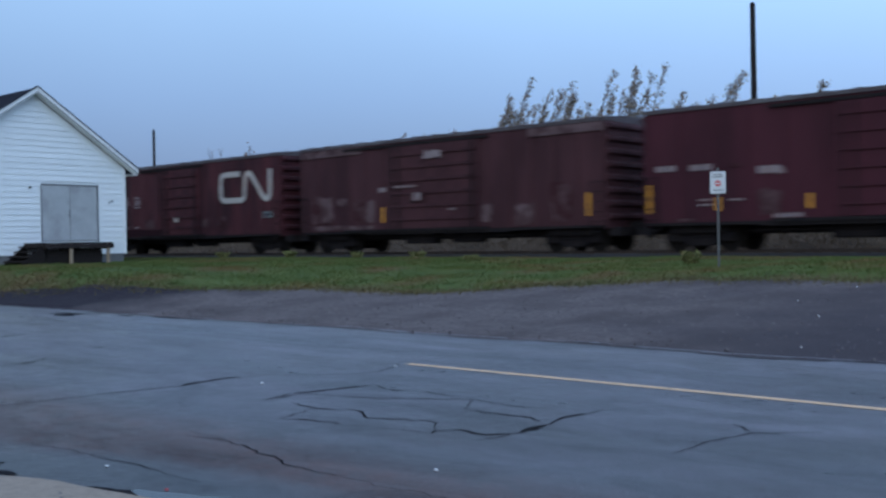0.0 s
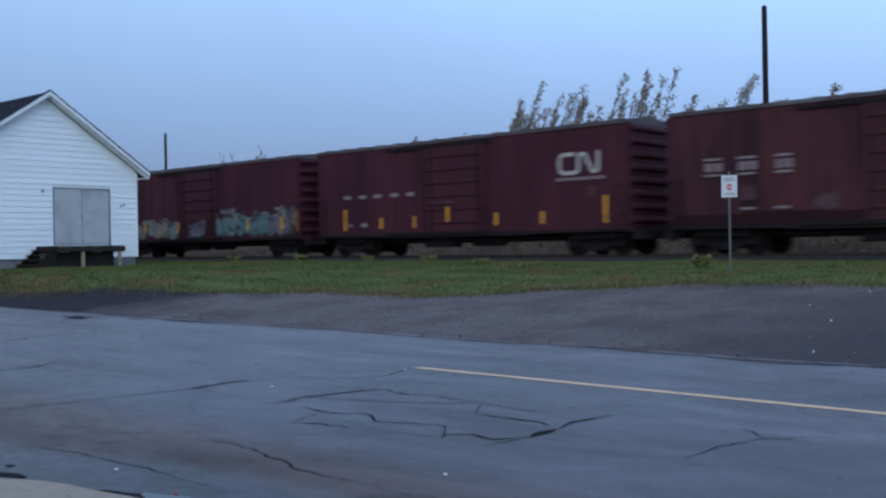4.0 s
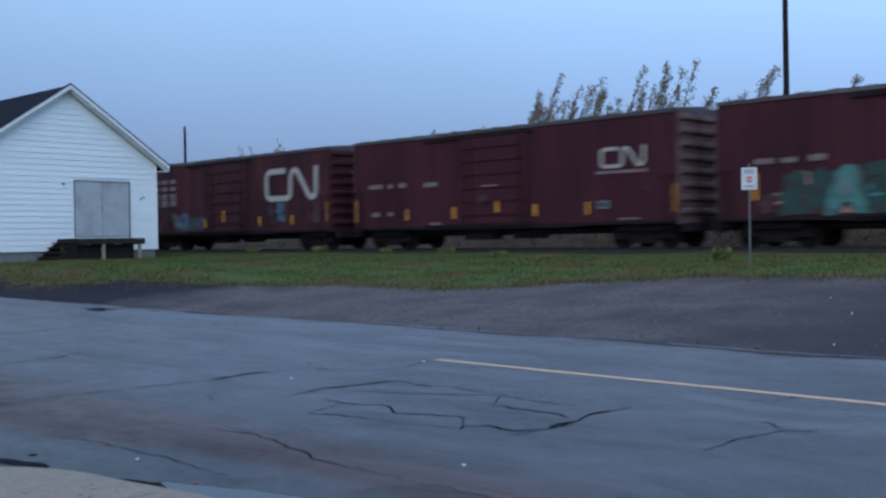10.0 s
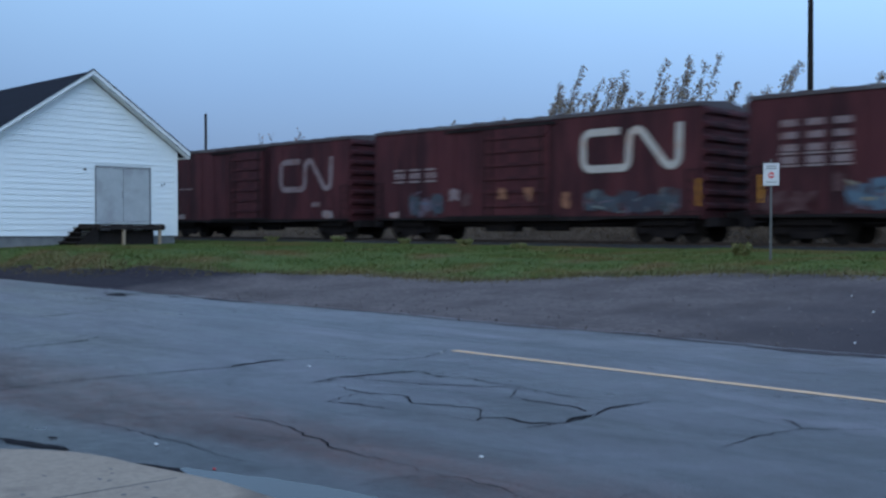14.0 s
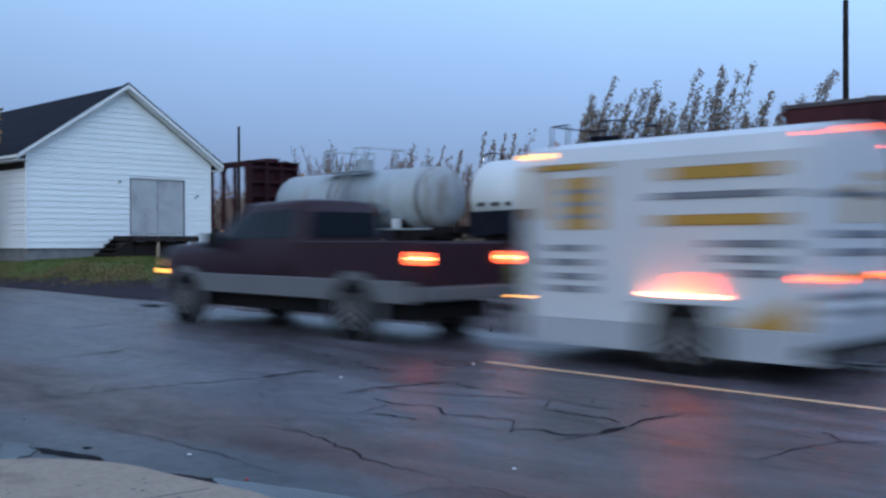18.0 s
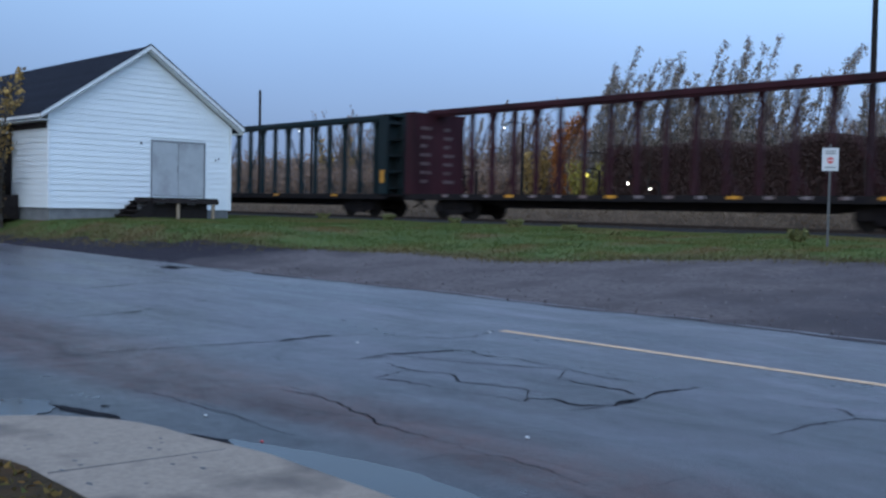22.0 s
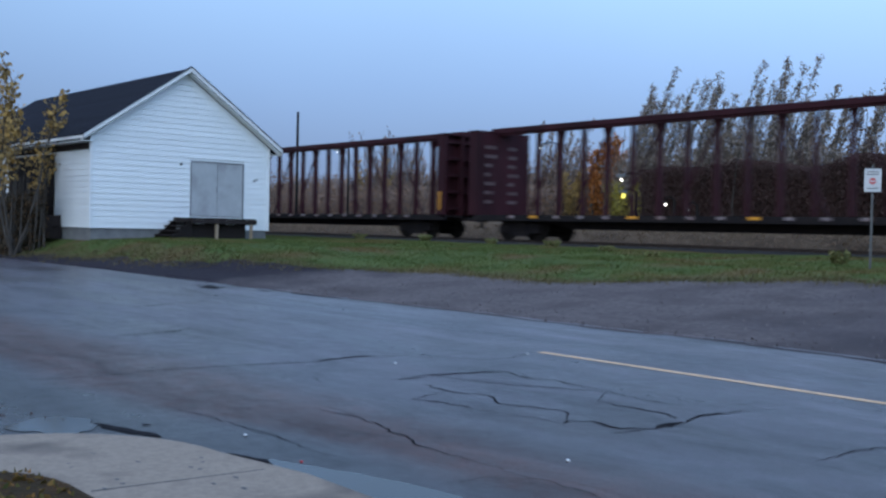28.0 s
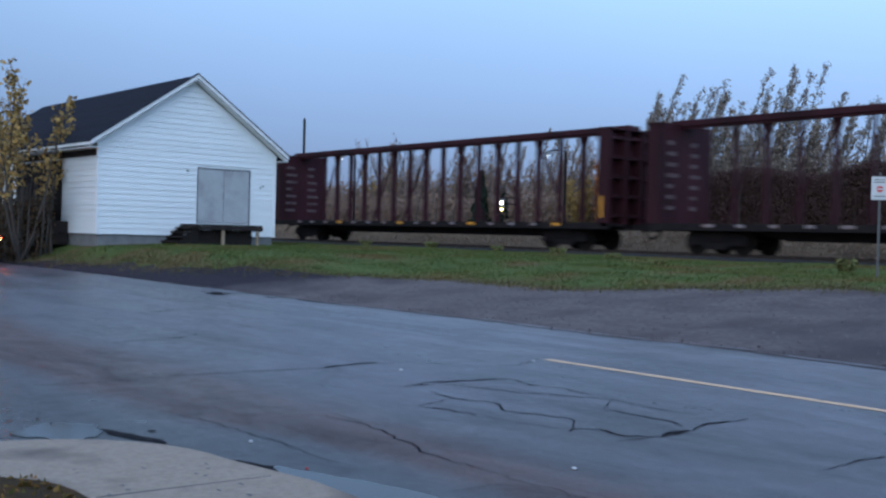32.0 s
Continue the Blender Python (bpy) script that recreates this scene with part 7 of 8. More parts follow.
def sedan():
    v = thing("sedan", "red sedan with dark side stripes and glowing tail lamps", "car")
    wheels = []
    sh = Shell([(-2.60, 0.86, 0.38, 0.92, 0.78, 1.00), (-2.50, 0.91, 0.28, 0.98, 0.83, 1.07), (-1.85, 0.94, 0.22, 1.00, 0.80, 1.11), (-1.55, 0.95, 0.22, 1.00, 0.72, 1.20), (-0.75, 0.95, 0.20, 0.98, 0.64, 1.46), (0.05, 0.95, 0.20, 0.97, 0.64, 1.48),
                (0.50, 0.95, 0.20, 0.96, 0.66, 1.38), (1.15, 0.94, 0.20, 0.94, 0.80, 1.02), (1.35, 0.94, 0.20, 0.93, 0.82, 0.97), (2.2, 0.90, 0.22, 0.84, 0.80, 0.88), (2.48, 0.78, 0.30, 0.70, 0.66, 0.74)])
    sh.body("body", M_REDCAR, v)
    for s in (-1, 1):
        sh.window(-1.15, -0.29, 0.05, 0.84, s, v, 0.35, 0)
        sh.window(-0.275, 0.92, 0.05, 0.86, s, v, 0, -0.42)
        for x in (-1.60, 1.53):
            arch(v, x, s * 0.905, 0.35, 0.09)
            wheel_of(v, x, s * 0.87, 0.35, 0.23, wheels)
        bm = B()
        prism(bm, [(-2.3, 0.96), (-2.36, 0.44), (-1.95, 0.40), (-1.1, 0.42), (-0.2, 0.46), (0.55, 0.58), (0.95, 0.80), (0.75, 0.88), (0.1, 0.92), (-1.0, 0.95)], s * 0.93 - 0.028, s * 0.93 + 0.028)
        part("side_stripe", fixed(bm), M_BLACKCAR, v, "black side graphic")
        lamp_box("side_marker", v, -2.40, -2.10, s * 0.925 - 0.012, s * 0.925 + 0.02, 0.585, 0.635, M_TAIL, "lit red side marker")
        lamp_box("head_lamp", v, 2.30, 2.49, s * 0.70 - 0.14, s * 0.70 + 0.07, 0.66, 0.69, M_AMBER, "thin lit amber lamp strip")
        lamp_box("mirror", v, 0.82, 0.98, s * 1.0 - 0.09, s * 1.0 + 0.09, 0.96, 1.08, M_REDCAR)
    sh.screen(1.22, 0.42, 1.02, 1.42, v, 0.012)
    sh.screen(-1.72, -0.88, 1.14, 1.43, v, -0.012)
    lamp_box("tail_lamp_bar", v, -2.635, -2.45, -0.91, 0.91, 0.81, 0.955, M_TAIL, "glowing red full-width tail lamp")
    lamp_box("rear_apron", v, -2.67, -2.60, -0.80, 0.80, 0.28, 0.44, M_PLASTIC)
    for z in (0.845, 0.915):
        lamp_box("brake_lamp", v, -2.65, -2.45, -0.915, 0.915, z - 0.012, z + 0.012, M_TAILCORE, "bright brake lamp strip")
    lamp_box("rear_bumper", v, -2.66, -2.45, -0.88, 0.88, 0.30, 0.52, M_REDCAR)
    lamp_box("plate", v, -2.68, -2.60, -0.26, 0.26, 0.57, 0.68, M_PLATE)
    lamp_box("trunk_lip", v, -2.56, -2.38, -0.78, 0.78, 1.06, 1.11, M_REDCAR)
    lamp_box("underbody", v, -2.0, 2.0, -0.66, 0.66, 0.17, 0.27, M_PLASTIC)
    v.scale = (1.07, 1.03, 1.03)
    ROADERS.append((v, -12.45 + 16.4 * 30.4, 16.4, 9.8, wheels))


minivan()
pickup()
trailer()
sedan()


# ---- plants ----
def leaf_material(name, c1, c2, c3=None):
    m, n, l, p = nodes_of(name)
    geo, mix = n.new("ShaderNodeNewGeometry"), n.new("ShaderNodeValToRGB")
    l.new(geo.outputs["Random Per Island"], mix.inputs[0])
    cols = [c1, c2] + ([c3] if c3 else [])
    for i, c in enumerate(cols):
        el = mix.color_ramp.elements[i] if i < 2 else mix.color_ramp.elements.new(1.0)
        el.position, el.color = i / (len(cols) - 1), (*c, 1)
    l.new(mix.outputs[0], p.inputs["Base Color"])
    p.inputs["Roughness"].default_value, p.inputs["Specular IOR Level"].default_value = 0.8, 0.08
    return m


L_POPLAR = leaf_material("poplar_leaves", (0.37, 0.33, 0.30), (0.27, 0.205, 0.155), (0.125, 0.105, 0.098))
L_GOLD = leaf_material("golden_leaves", (0.44, 0.27, 0.085), (0.33, 0.215, 0.08), (0.19, 0.13, 0.06))
L_ORANGE = leaf_material("orange_leaves", (0.48, 0.175, 0.045), (0.34, 0.115, 0.032), (0.20, 0.085, 0.035))
L_DARK = leaf_material("dark_hedge_leaves", (0.086, 0.050, 0.045), (0.094, 0.054, 0.048), (0.072, 0.052, 0.044))
L_BROWN = leaf_material("brown_leaves", (0.25, 0.172, 0.135), (0.165, 0.125, 0.11), (0.32, 0.19, 0.12))
L_CONIFER = leaf_material("conifer_needles", (0.012, 0.022, 0.016), (0.02, 0.032, 0.022), (0.03, 0.04, 0.03))
L_SHRUB = leaf_material("shrub_leaves", (0.075, 0.055, 0.035), (0.05, 0.042, 0.03), (0.13, 0.075, 0.04))
L_WEED = leaf_material("weed_leaves", (0.17, 0.165, 0.065), (0.12, 0.13, 0.048), (0.20, 0.165, 0.08))


def leaves_mesh(name, centres, size, material, rng, flat=0.0, tall=1.5):
    """Many small pointed leaves, each an island of two triangles, at the given centres."""
    c = np.asarray(centres, float)
    n = len(c)
    a = rng.normal(size=(n, 3))
    a[:, 2] *= 1 - flat
    a /= np.linalg.norm(a, axis=1)[:, None]
    b = np.cross(a, rng.normal(size=(n, 3)))
    b /= np.linalg.norm(b, axis=1)[:, None]
    s = size * rng.uniform(0.6, 1.3, (n, 1))
    v = np.stack([c - a * s * tall / 2, c + b * s / 2, c + a * s * tall / 2, c - b * s / 2], 1).reshape(-1, 3)
    f = np.arange(n * 4).reshape(-1, 4)
    me = bpy.data.meshes.new(name)
    me.from_pydata(v.tolist(), [], f.tolist())
    me.materials.append(material)
    return me


def tree(x, y, height, seed, leaf, label, stems=5, twig_w=0.014, spread=1.2, lean=0.5, twigs=14, per_twig=12, size=0.16, start=0.25, trunk_r=0.11, twig_len=1.0, name="tree", group="", fuzz=0.10, taper=0.75, uneven=0.28):
    """An upright many-stemmed tree bent by the wind: stems, twigs and separate leaves."""
    rng = np.random.default_rng(seed)
    t = thing(name, label, "tree", Matrix.Translation((x, y, lay(y, x) - 0.05)), group)
    bm, tw = B(), B()
    pts = []
    wind = np.array([0.75, 0.6, 0.0])
    for s in range(stems):
        ang, out = rng.uniform(0, math.tau), spread * rng.uniform(0.25, 1.0)
        h = height * rng.uniform(1 - uneven, 1.0) if s else height
        path = []
        for k in range(7):
            u = k / 6
            p = np.array([math.cos(ang) * out * u ** 0.8, math.sin(ang) * out * u ** 0.8, h * u]) + wind * lean * u * u * (h / 8)
            path.append(p + rng.normal(size=3) * [0.05, 0.05, 0] * u)
        tube(bm, path, [trunk_r * (1 - 0.88 * k / 6) for k in range(7)], 6)
        for w in range(twigs):
            u = start + (1 - start) * (w + rng.random()) / twigs
            i = min(int(u * 6), 5)
            base = path[i] + (path[i + 1] - path[i]) * (u * 6 - i)
            a2 = rng.uniform(0, math.tau)
            ln = twig_len * rng.uniform(0.5, 1.1) * (1.15 - taper * u)
            d = np.array([math.cos(a2) * 0.55, math.sin(a2) * 0.55, 0.9]) + wind * 0.45 * lean
            d = d / np.linalg.norm(d) * ln
            bar(tw, base, base + d, twig_w)
            for q in range(per_twig):
                g = rng.random() ** 0.7
                pts.append(base + d * g * 1.08 + rng.normal(size=3) * fuzz)
    part("trunk", bm, M_BARK, t)
    part("twig_work", tw, M_BARK, t)["kind"] = "stuff"
    crown = new("crown", leaves_mesh("crown", pts, size, leaf, rng))
    crown.parent = t
    return t


POPLARS = ((-34.6, 42.6, 8.1), (-33.6, 42.0, 9.1), (-32.4, 41.6, 8.2), (-31.4, 42.3, 8.4), (-30.3, 42.0, 8.1), (-29.3, 42.6, 7.7), (-28.3, 42.0, 8.7), (-27.4, 42.6, 7.9), (-26.6, 41.8, 8.3), (-25.6, 42.2, 8.8), (-24.7, 42.6, 7.4), (-23.7, 42.2, 6.8), (-22.2, 42.0, 8.0), (-20.1, 42.8, 6.6), (-17.3, 42.5, 7.0))
for n, (x, y, h) in enumerate(POPLARS):
    tree(x, y, h, 100 + n, L_POPLAR, "tall thin poplar with sparse grey-tan leaves bent by wind", stems=6, spread=1.25, lean=1.35, twigs=40, per_twig=20, size=0.078, start=0.08, trunk_r=0.04, twig_len=1.1, name="poplar_tree", group="poplars behind the tracks", fuzz=0.075, taper=0.85, uneven=0.30)
tree(-38.85, 45.0, 5.85, 31, L_ORANGE, "young tree with bright orange autumn leaves", stems=16, spread=1.9, lean=1.0, twigs=26, per_twig=26, size=0.11, uneven=0.5)
for n, (x, y, h) in enumerate(((-50.6, 52, 8.3), (-48.6, 52, 7.9), (-60.2, 56, 8.0), (-57.6, 56, 7.6))):
    tree(x, y, h, 140 + n, L_POPLAR, "slim poplar with thin grey-tan leaves", stems=3, spread=0.8, lean=1.0, twigs=34, per_twig=14, size=0.09, trunk_r=0.045, twig_len=0.8, name="poplar_tree", group="poplars behind the tracks", fuzz=0.06, taper=0.9, uneven=0.25)
tree(-41.4, 45.4, 4.0, 32, L_GOLD, "small tree with golden autumn leaves", stems=9, spread=1.2, lean=0.3, twigs=20, per_twig=14, size=0.12)
tree(-13.4, 38.0, 3.3, 33, leaf_material("russet_leaves", (0.26, 0.085, 0.035), (0.20, 0.07, 0.032), (0.13, 0.055, 0.03)), "russet autumn shrub tree in the gap of the hedge", stems=14, spread=1.5, lean=0.1, twigs=24, per_twig=16, size=0.12, start=0.06, trunk_r=0.04, uneven=0.3)
tree(-32.8, 40.3, 3.0, 36, leaf_material("yellow_green_leaves", (0.46, 0.38, 0.07), (0.34, 0.28, 0.06), (0.22, 0.19, 0.06)), "low yellow-green bush lit by a yard lamp", stems=12, spread=1.1, lean=0.1, twigs=18, per_twig=14, size=0.10, start=0.1, trunk_r=0.03, uneven=0.5, name="bush")
tree(-76.0, 56.0, 6.4, 34, L_GOLD, "tall tree with thin golden leaves", stems=6, spread=2.2, lean=0.3, twigs=14, per_twig=12, size=0.2)
for n, (x, y, h) in enumerate(((-72, 55, 8.2), (-64, 56, 8.3), (-58.6, 55, 7.5), (-55.5, 60, 9.0), (-51.8, 56, 6.4), (-48.0, 54, 5.6), (-68, 60, 7.0), (-38, 52, 5.2), (-35.5, 50, 5.6), (-70, 52, 7.0), (-66, 53, 6.2), (-62, 52.5, 7.2), (-59.5, 54, 6.4), (-56.5, 52, 6.9), (-53.5, 54, 6.0), (-50.5, 52, 6.6), (-47, 51.5, 6.2), (-45, 53, 6.8), (-39.5, 51, 5.6), (-37, 53.5, 6.4), (-33.5, 51, 6.0))):
    tree(x, y, h, 50 + n, L_BROWN, "half-bare tree with brown late-autumn leaves", stems=6, lean=0.9, twigs=20, per_twig=12, size=0.10, twig_len=1.3, spread=2.0, trunk_r=0.07, group="half-bare trees behind the tracks")
tree(-77.8, 60.5, 9.4, 71, L_BROWN, "bare round-crowned tree with fine twigs", stems=26, spread=5.6, lean=0.1, twigs=26, per_twig=2, size=0.13, twig_len=1.5, twig_w=0.022, start=0.4, uneven=0.25)


def conifer(x, y, h, seed):
    rng = np.random.default_rng(seed)
    t = thing("conifer_tree", "dark narrow conifer standing among bare trees", "tree", Matrix.Translation((x, y, lay(y, x) - 0.05)), "conifers behind the tracks")
    bm = B()
    tube(bm, [(0, 0, 0), (0.05, 0, h * 0.5), (0, 0, h)], [0.16, 0.1, 0.02], 7)
    part("trunk", bm, M_BARK, t)
    u = rng.random(3800) ** 0.7
    a, r = rng.uniform(0, math.tau, 3800), (0.25 + 0.75 * rng.random(3800)) * (0.2 * h)
    tier = 1 + 0.22 * np.sin(u * h * 6)
    z = h * (0.08 + 0.92 * u)
    rr = r * (1 - u) * tier + 0.05
    crown = new("crown", leaves_mesh("crown", np.stack([rr * np.cos(a), rr * np.sin(a), z - rr * 0.25], 1), 0.2, L_CONIFER, rng))
    crown.parent = t


for n, (x, y, h) in enumerate(((-50.5, 46, 4.9), (-48.9, 46.6, 3.4), (-65.6, 58, 5.4), (-62.2, 58.5, 4.2), (-83, 62, 6.0))):
    conifer(x, y, h, 200 + n)


def thicket(name, label, xs, ys, top, count, size, leaf, seed, stems=0, tall=1.5, rough=1.0):
    """An uncountable mass of leaves with an uneven top."""
    rng = np.random.default_rng(seed)
    x, y = rng.uniform(*xs, count), rng.uniform(*ys, count)
    cap = np.array([top * (1 - 0.2 * rough + rough * (0.45 * noise.noise((a * 0.35, seed, 0)) + 0.16 * noise.noise((a * 1.5, seed, 3)))) for a in x])
    z = np.array([lay(b, a) for a, b in zip(x, y)]) + cap * rng.random(count) ** 0.75
    ob = new(name, leaves_mesh(name, np.stack([x, y, z], 1), size, leaf, rng, tall=tall))
    tagged(ob, label, "bushes", kind="stuff")
    if stems:
        bm = B()
        for k in range(stems):
            a, b = rng.uniform(*xs), rng.uniform(*ys)
            z0 = lay(b, a)
            tube(bm, [(a, b, z0), (a + rng.normal() * 0.15, b, z0 + top * 0.5), (a + rng.normal() * 0.3 + 0.15, b, z0 + top * rng.uniform(0.8, 1.15))], [0.05, 0.035, 0.012], 5)
        tagged(new("bare_stems", mesh_of(bm, "bare_stems", M_BARK)), "thin bare stems rising out of the bushes", "stems", kind="stuff")


thicket("dark_thicket", "dense dark brown-green bushes behind the tracks", (-29.5, -14.9), (36.9, 39.5), 3.75, 300000, 0.056, L_DARK, 7, 40, rough=0.3)
thicket("dark_thicket", "dense dark brown-green bushes behind the tracks", (-12.0, 4), (36.9, 39.5), 3.75, 90000, 0.085, L_DARK, 17, 20, rough=0.3)
thicket("poplar_suckers", "thin grey-tan young growth between the poplars", (-35.5, -16.5), (41.2, 43.2), 5.2, 40000, 0.075, L_POPLAR, 27, 90, rough=0.6)
thicket("brown_thicket", "low brown bushes behind the tracks", (-78, -29), (46, 52), 3.9, 80000, 0.13, L_BROWN, 8, 90)
thicket("mid_woods", "brown and grey autumn trees beyond the tracks", (-150, 20), (62, 74), 6.8, 110000, 0.22, L_BROWN, 13, 110)
thicket("far_woods", "distant brown and grey autumn woods", (-230, 70), (95, 130), 6.8, 30000, 0.75, L_BROWN, 9, 120)
thicket("far_conifers", "distant dark conifers", (-230, 60), (125, 150), 7.0, 9000, 0.9, L_CONIFER, 10)
thicket("dry_verge", "tall dry tan grass along the far side of the tracks", (-90, 25), (32.6, 36.0), 1.15, 40000, 0.03, leaf_material("dry_stalks", (0.29, 0.20, 0.14), (0.25, 0.17, 0.118), (0.21, 0.145, 0.10)), 11, 0, 8.0)

# low bank of dry grass behind the tracks
M_BANK = surface("dry_bank", (0.105, 0.073, 0.050), (0.155, 0.110, 0.074), 1.3, 0.95, bump=0.8, bscale=12, spec=0.05, c3=(0.085, 0.060, 0.042), c3scale=0.6, c3lo=0.45, c3hi=0.65, world_space=True, stretch=(1, 1, 2.5))
solid("dry_bank", grid_sheet([-110 + 1.5 * i for i in range(100)], [33.2, 34.2, 35.2, 36.2, 37.5, 40.0, 41.5], lambda x, y: float(np.interp(y, [33.2, 36.2, 37.5, 40.0, 41.5], [0.72, 1.85, 1.9, 1.2, 0.7])) + 0.10 * noise.noise((x * 0.8, y * 0.8, 3)) * (0 if y in (33.2, 41.5) else 1)), M_BANK, "low bank of dry tan grass beyond the tracks", "bank", "structure", smooth=True)

# leafy bush-tree before the shed's road side
tree(-36.5, 11.5, 5.8, 81, L_GOLD, "slender tree with yellow-brown autumn leaves beside the shed", stems=5, spread=2.4, lean=-0.3, twigs=20, per_twig=11, size=0.125, start=0.42, trunk_r=0.06, twig_len=1.5)
tree(-39.6, 11.6, 6.8, 82, L_GOLD, "slender tree with yellow-brown autumn leaves beside the shed", stems=5, spread=2.8, lean=-0.1, twigs=22, per_twig=11, size=0.125, start=0.40, trunk_r=0.06, twig_len=1.6)


thicket("shed_shrub", "dark brown shrub and weeds against the shed wall", (-40.5, -36.4), (11.3, 12.7), 2.5, 9000, 0.07, L_SHRUB, 23, 60)


def grass_field():
    """Blades over the verge between gravel and tracks, thinner near the edge."""
    rng = np.random.default_rng(5)
    n = 330000
    x, y = rng.uniform(-60, 6, n), rng.uniform(11.2, 27.4, n)
    keep = np.array([b > grass_edge(a) - 0.15 + 0.9 * rng.random() ** 2 and not (a < -34.2 and 12.9 < b < 20.8) for a, b in zip(x, y)])
    x, y = x[keep], y[keep]
    z = np.array([ground_z(a, b) for a, b in zip(x, y)])
    m = len(x)
    clump = np.array([0.75 + 0.9 * noise.noise((a * 0.7, b * 0.7, 4)) for a, b in zip(x, y)])
    h = np.clip(0.058 * clump, 0.022, 0.10) * rng.uniform(0.5, 1.4, m)
    h *= np.where(y > 25.5, 0.6, 1.0)
    ang = rng.uniform(0, math.tau, m)
    w = 0.014
    dx, dy = np.cos(ang) * w, np.sin(ang) * w
    lx, ly = rng.normal(0.03, 0.05, m), rng.normal(0, 0.05, m)
    v = np.stack([np.stack([x - dx, y - dy, z - 0.01], 1), np.stack([x + dx, y + dy, z - 0.01], 1), np.stack([x + lx, y + ly, z + h], 1)], 1).reshape(-1, 3)
    me = bpy.data.meshes.new("grass")
    me.from_pydata(v.tolist(), [], np.arange(3 * m).reshape(-1, 3).tolist())
    me.materials.append(M_GRASS)
    tagged(new("grass", me), "short green grass with dry brown patches", "grass", kind="stuff")


grass_field()


def dry_edge():
    """Thin tan grass where the verge meets the gravel."""
    rng = np.random.default_rng(15)
    n = 16000
    x = rng.uniform(-45, 6, n)
    y = np.array([grass_edge(a) for a in x]) + rng.normal(0.1, 0.32, n)
    z = np.array([max(lay(b, a), 0) + 0.02 for a, b in zip(x, y)])
    ang, h = rng.uniform(0, math.tau, n), rng.uniform(0.03, 0.09, n)
    dx, dy = np.cos(ang) * 0.013, np.sin(ang) * 0.013
    v = np.stack([np.stack([x - dx, y - dy, z - 0.01], 1), np.stack([x + dx, y + dy, z - 0.01], 1), np.stack([x + rng.normal(0.03, 0.05, n), y + rng.normal(0, 0.05, n), z + h], 1)], 1).reshape(-1, 3)
    me = bpy.data.meshes.new("dry_grass")
    me.from_pydata(v.tolist(), [], np.arange(3 * n).reshape(-1, 3).tolist())
    me.materials.append(M_DRYGRASS)
    tagged(new("dry_grass", me), "thin dry tan grass along the gravel edge", "grass", kind="stuff")


dry_edge()


def weed(x, y, h, r, seed, label="yellow-green weed clump by the tracks"):
    rng = np.random.default_rng(seed)
    n = 260
    a, q = rng.uniform(0, math.tau, n), rng.random(n) ** 0.6
    z = rng.random(n)
    c = np.stack([r * q * np.cos(a) * (0.5 + z * 0.6), r * q * np.sin(a) * (0.5 + z * 0.6), h * z], 1)
    ob = new("weed_clump", leaves_mesh("weed_clump", c, 0.07, L_WEED, rng, tall=2.4))
    ob.matrix_basis = Matrix.Translation((x, y, ground_z(x, y)))
    tagged(ob, label, "weeds", "weeds by the tracks")


for n, (x, y, h, r) in enumerate(((-12.35, 23.2, 0.30, 0.26), (-24.0, 25.5, 0.20, 0.3), (-31.0, 25.6, 0.24, 0.3), (-28.0, 26.4, 0.2, 0.25), (-36.0, 26.0, 0.22, 0.3), (-17.6, 22.8, 0.12, 0.2), (-20.5, 24.2, 0.14, 0.25))):
    weed(x, y, h, r, 300 + n)
rng = np.random.default_rng(77)
pts = np.stack([rng.uniform(-5.2, 3, 12000), 1.72 - rng.random(12000) ** 1.5 * 4, 0.105 + 0.03 * rng.random(12000)], 1)
tagged(new("verge_leaves", leaves_mesh("verge_leaves", pts, 0.027, leaf_material("verge_litter", (0.15, 0.075, 0.024), (0.06, 0.068, 0.022), (0.23, 0.11, 0.034)), rng, tall=2.0)), "brown dead leaves and thin grass behind the pavement", "leaf litter", kind="stuff")


pts = np.stack([rng.normal(-7.2, 0.3, 26), rng.normal(2.2, 0.2, 26), rng.uniform(0.004, 0.008, 26)], 1)
tagged(new("fallen_leaves", leaves_mesh("fallen_leaves", pts, 0.020, leaf_material("fallen_leaf", (0.10, 0.055, 0.045), (0.055, 0.038, 0.036), (0.14, 0.08, 0.07)), rng, flat=0.97)), "brown fallen leaves lying wet on the asphalt by the kerb corner", "leaf litter", kind="stuff")


# ---- poles, sign, lamps, far house ----
def utility_pole(x, y, top, r):
    z0 = lay(y, x) - 0.1
    p = thing("utility_pole", "dark bare wooden pole standing behind the tracks", "pole", Matrix.Translation((x, y, z0)), "poles behind the tracks")
    bm = B()
    h = top - z0
    tube(bm, [(0, 0, 0), (0.02, 0, h * 0.5), (0, 0, h)], [r * 1.25, r * 1.1, r * 0.95], 12)
    part("shaft", bm, M_POLE, p)
    bm = B()
    tube(bm, [(0, 0, h), (0, 0, h + 0.05)], [r * 0.97, r * 0.5], 12)
    part("cap", bm, M_UNDER, p)


utility_pole(-57.66, 36.4, 8.90, 0.085)
utility_pole(-16.45, 36.0, 10.09, 0.10)
bm = B()
tube(bm, [(-16.4 + 5.6 * k, 35.9, 6.45 - 0.55 * math.sin(math.pi * k / 10)) for k in range(11)], 0.011, 5)
solid("overhead_wire", bm, M_POLE, "thin dark overhead wire hanging from the wooden pole", "wire")


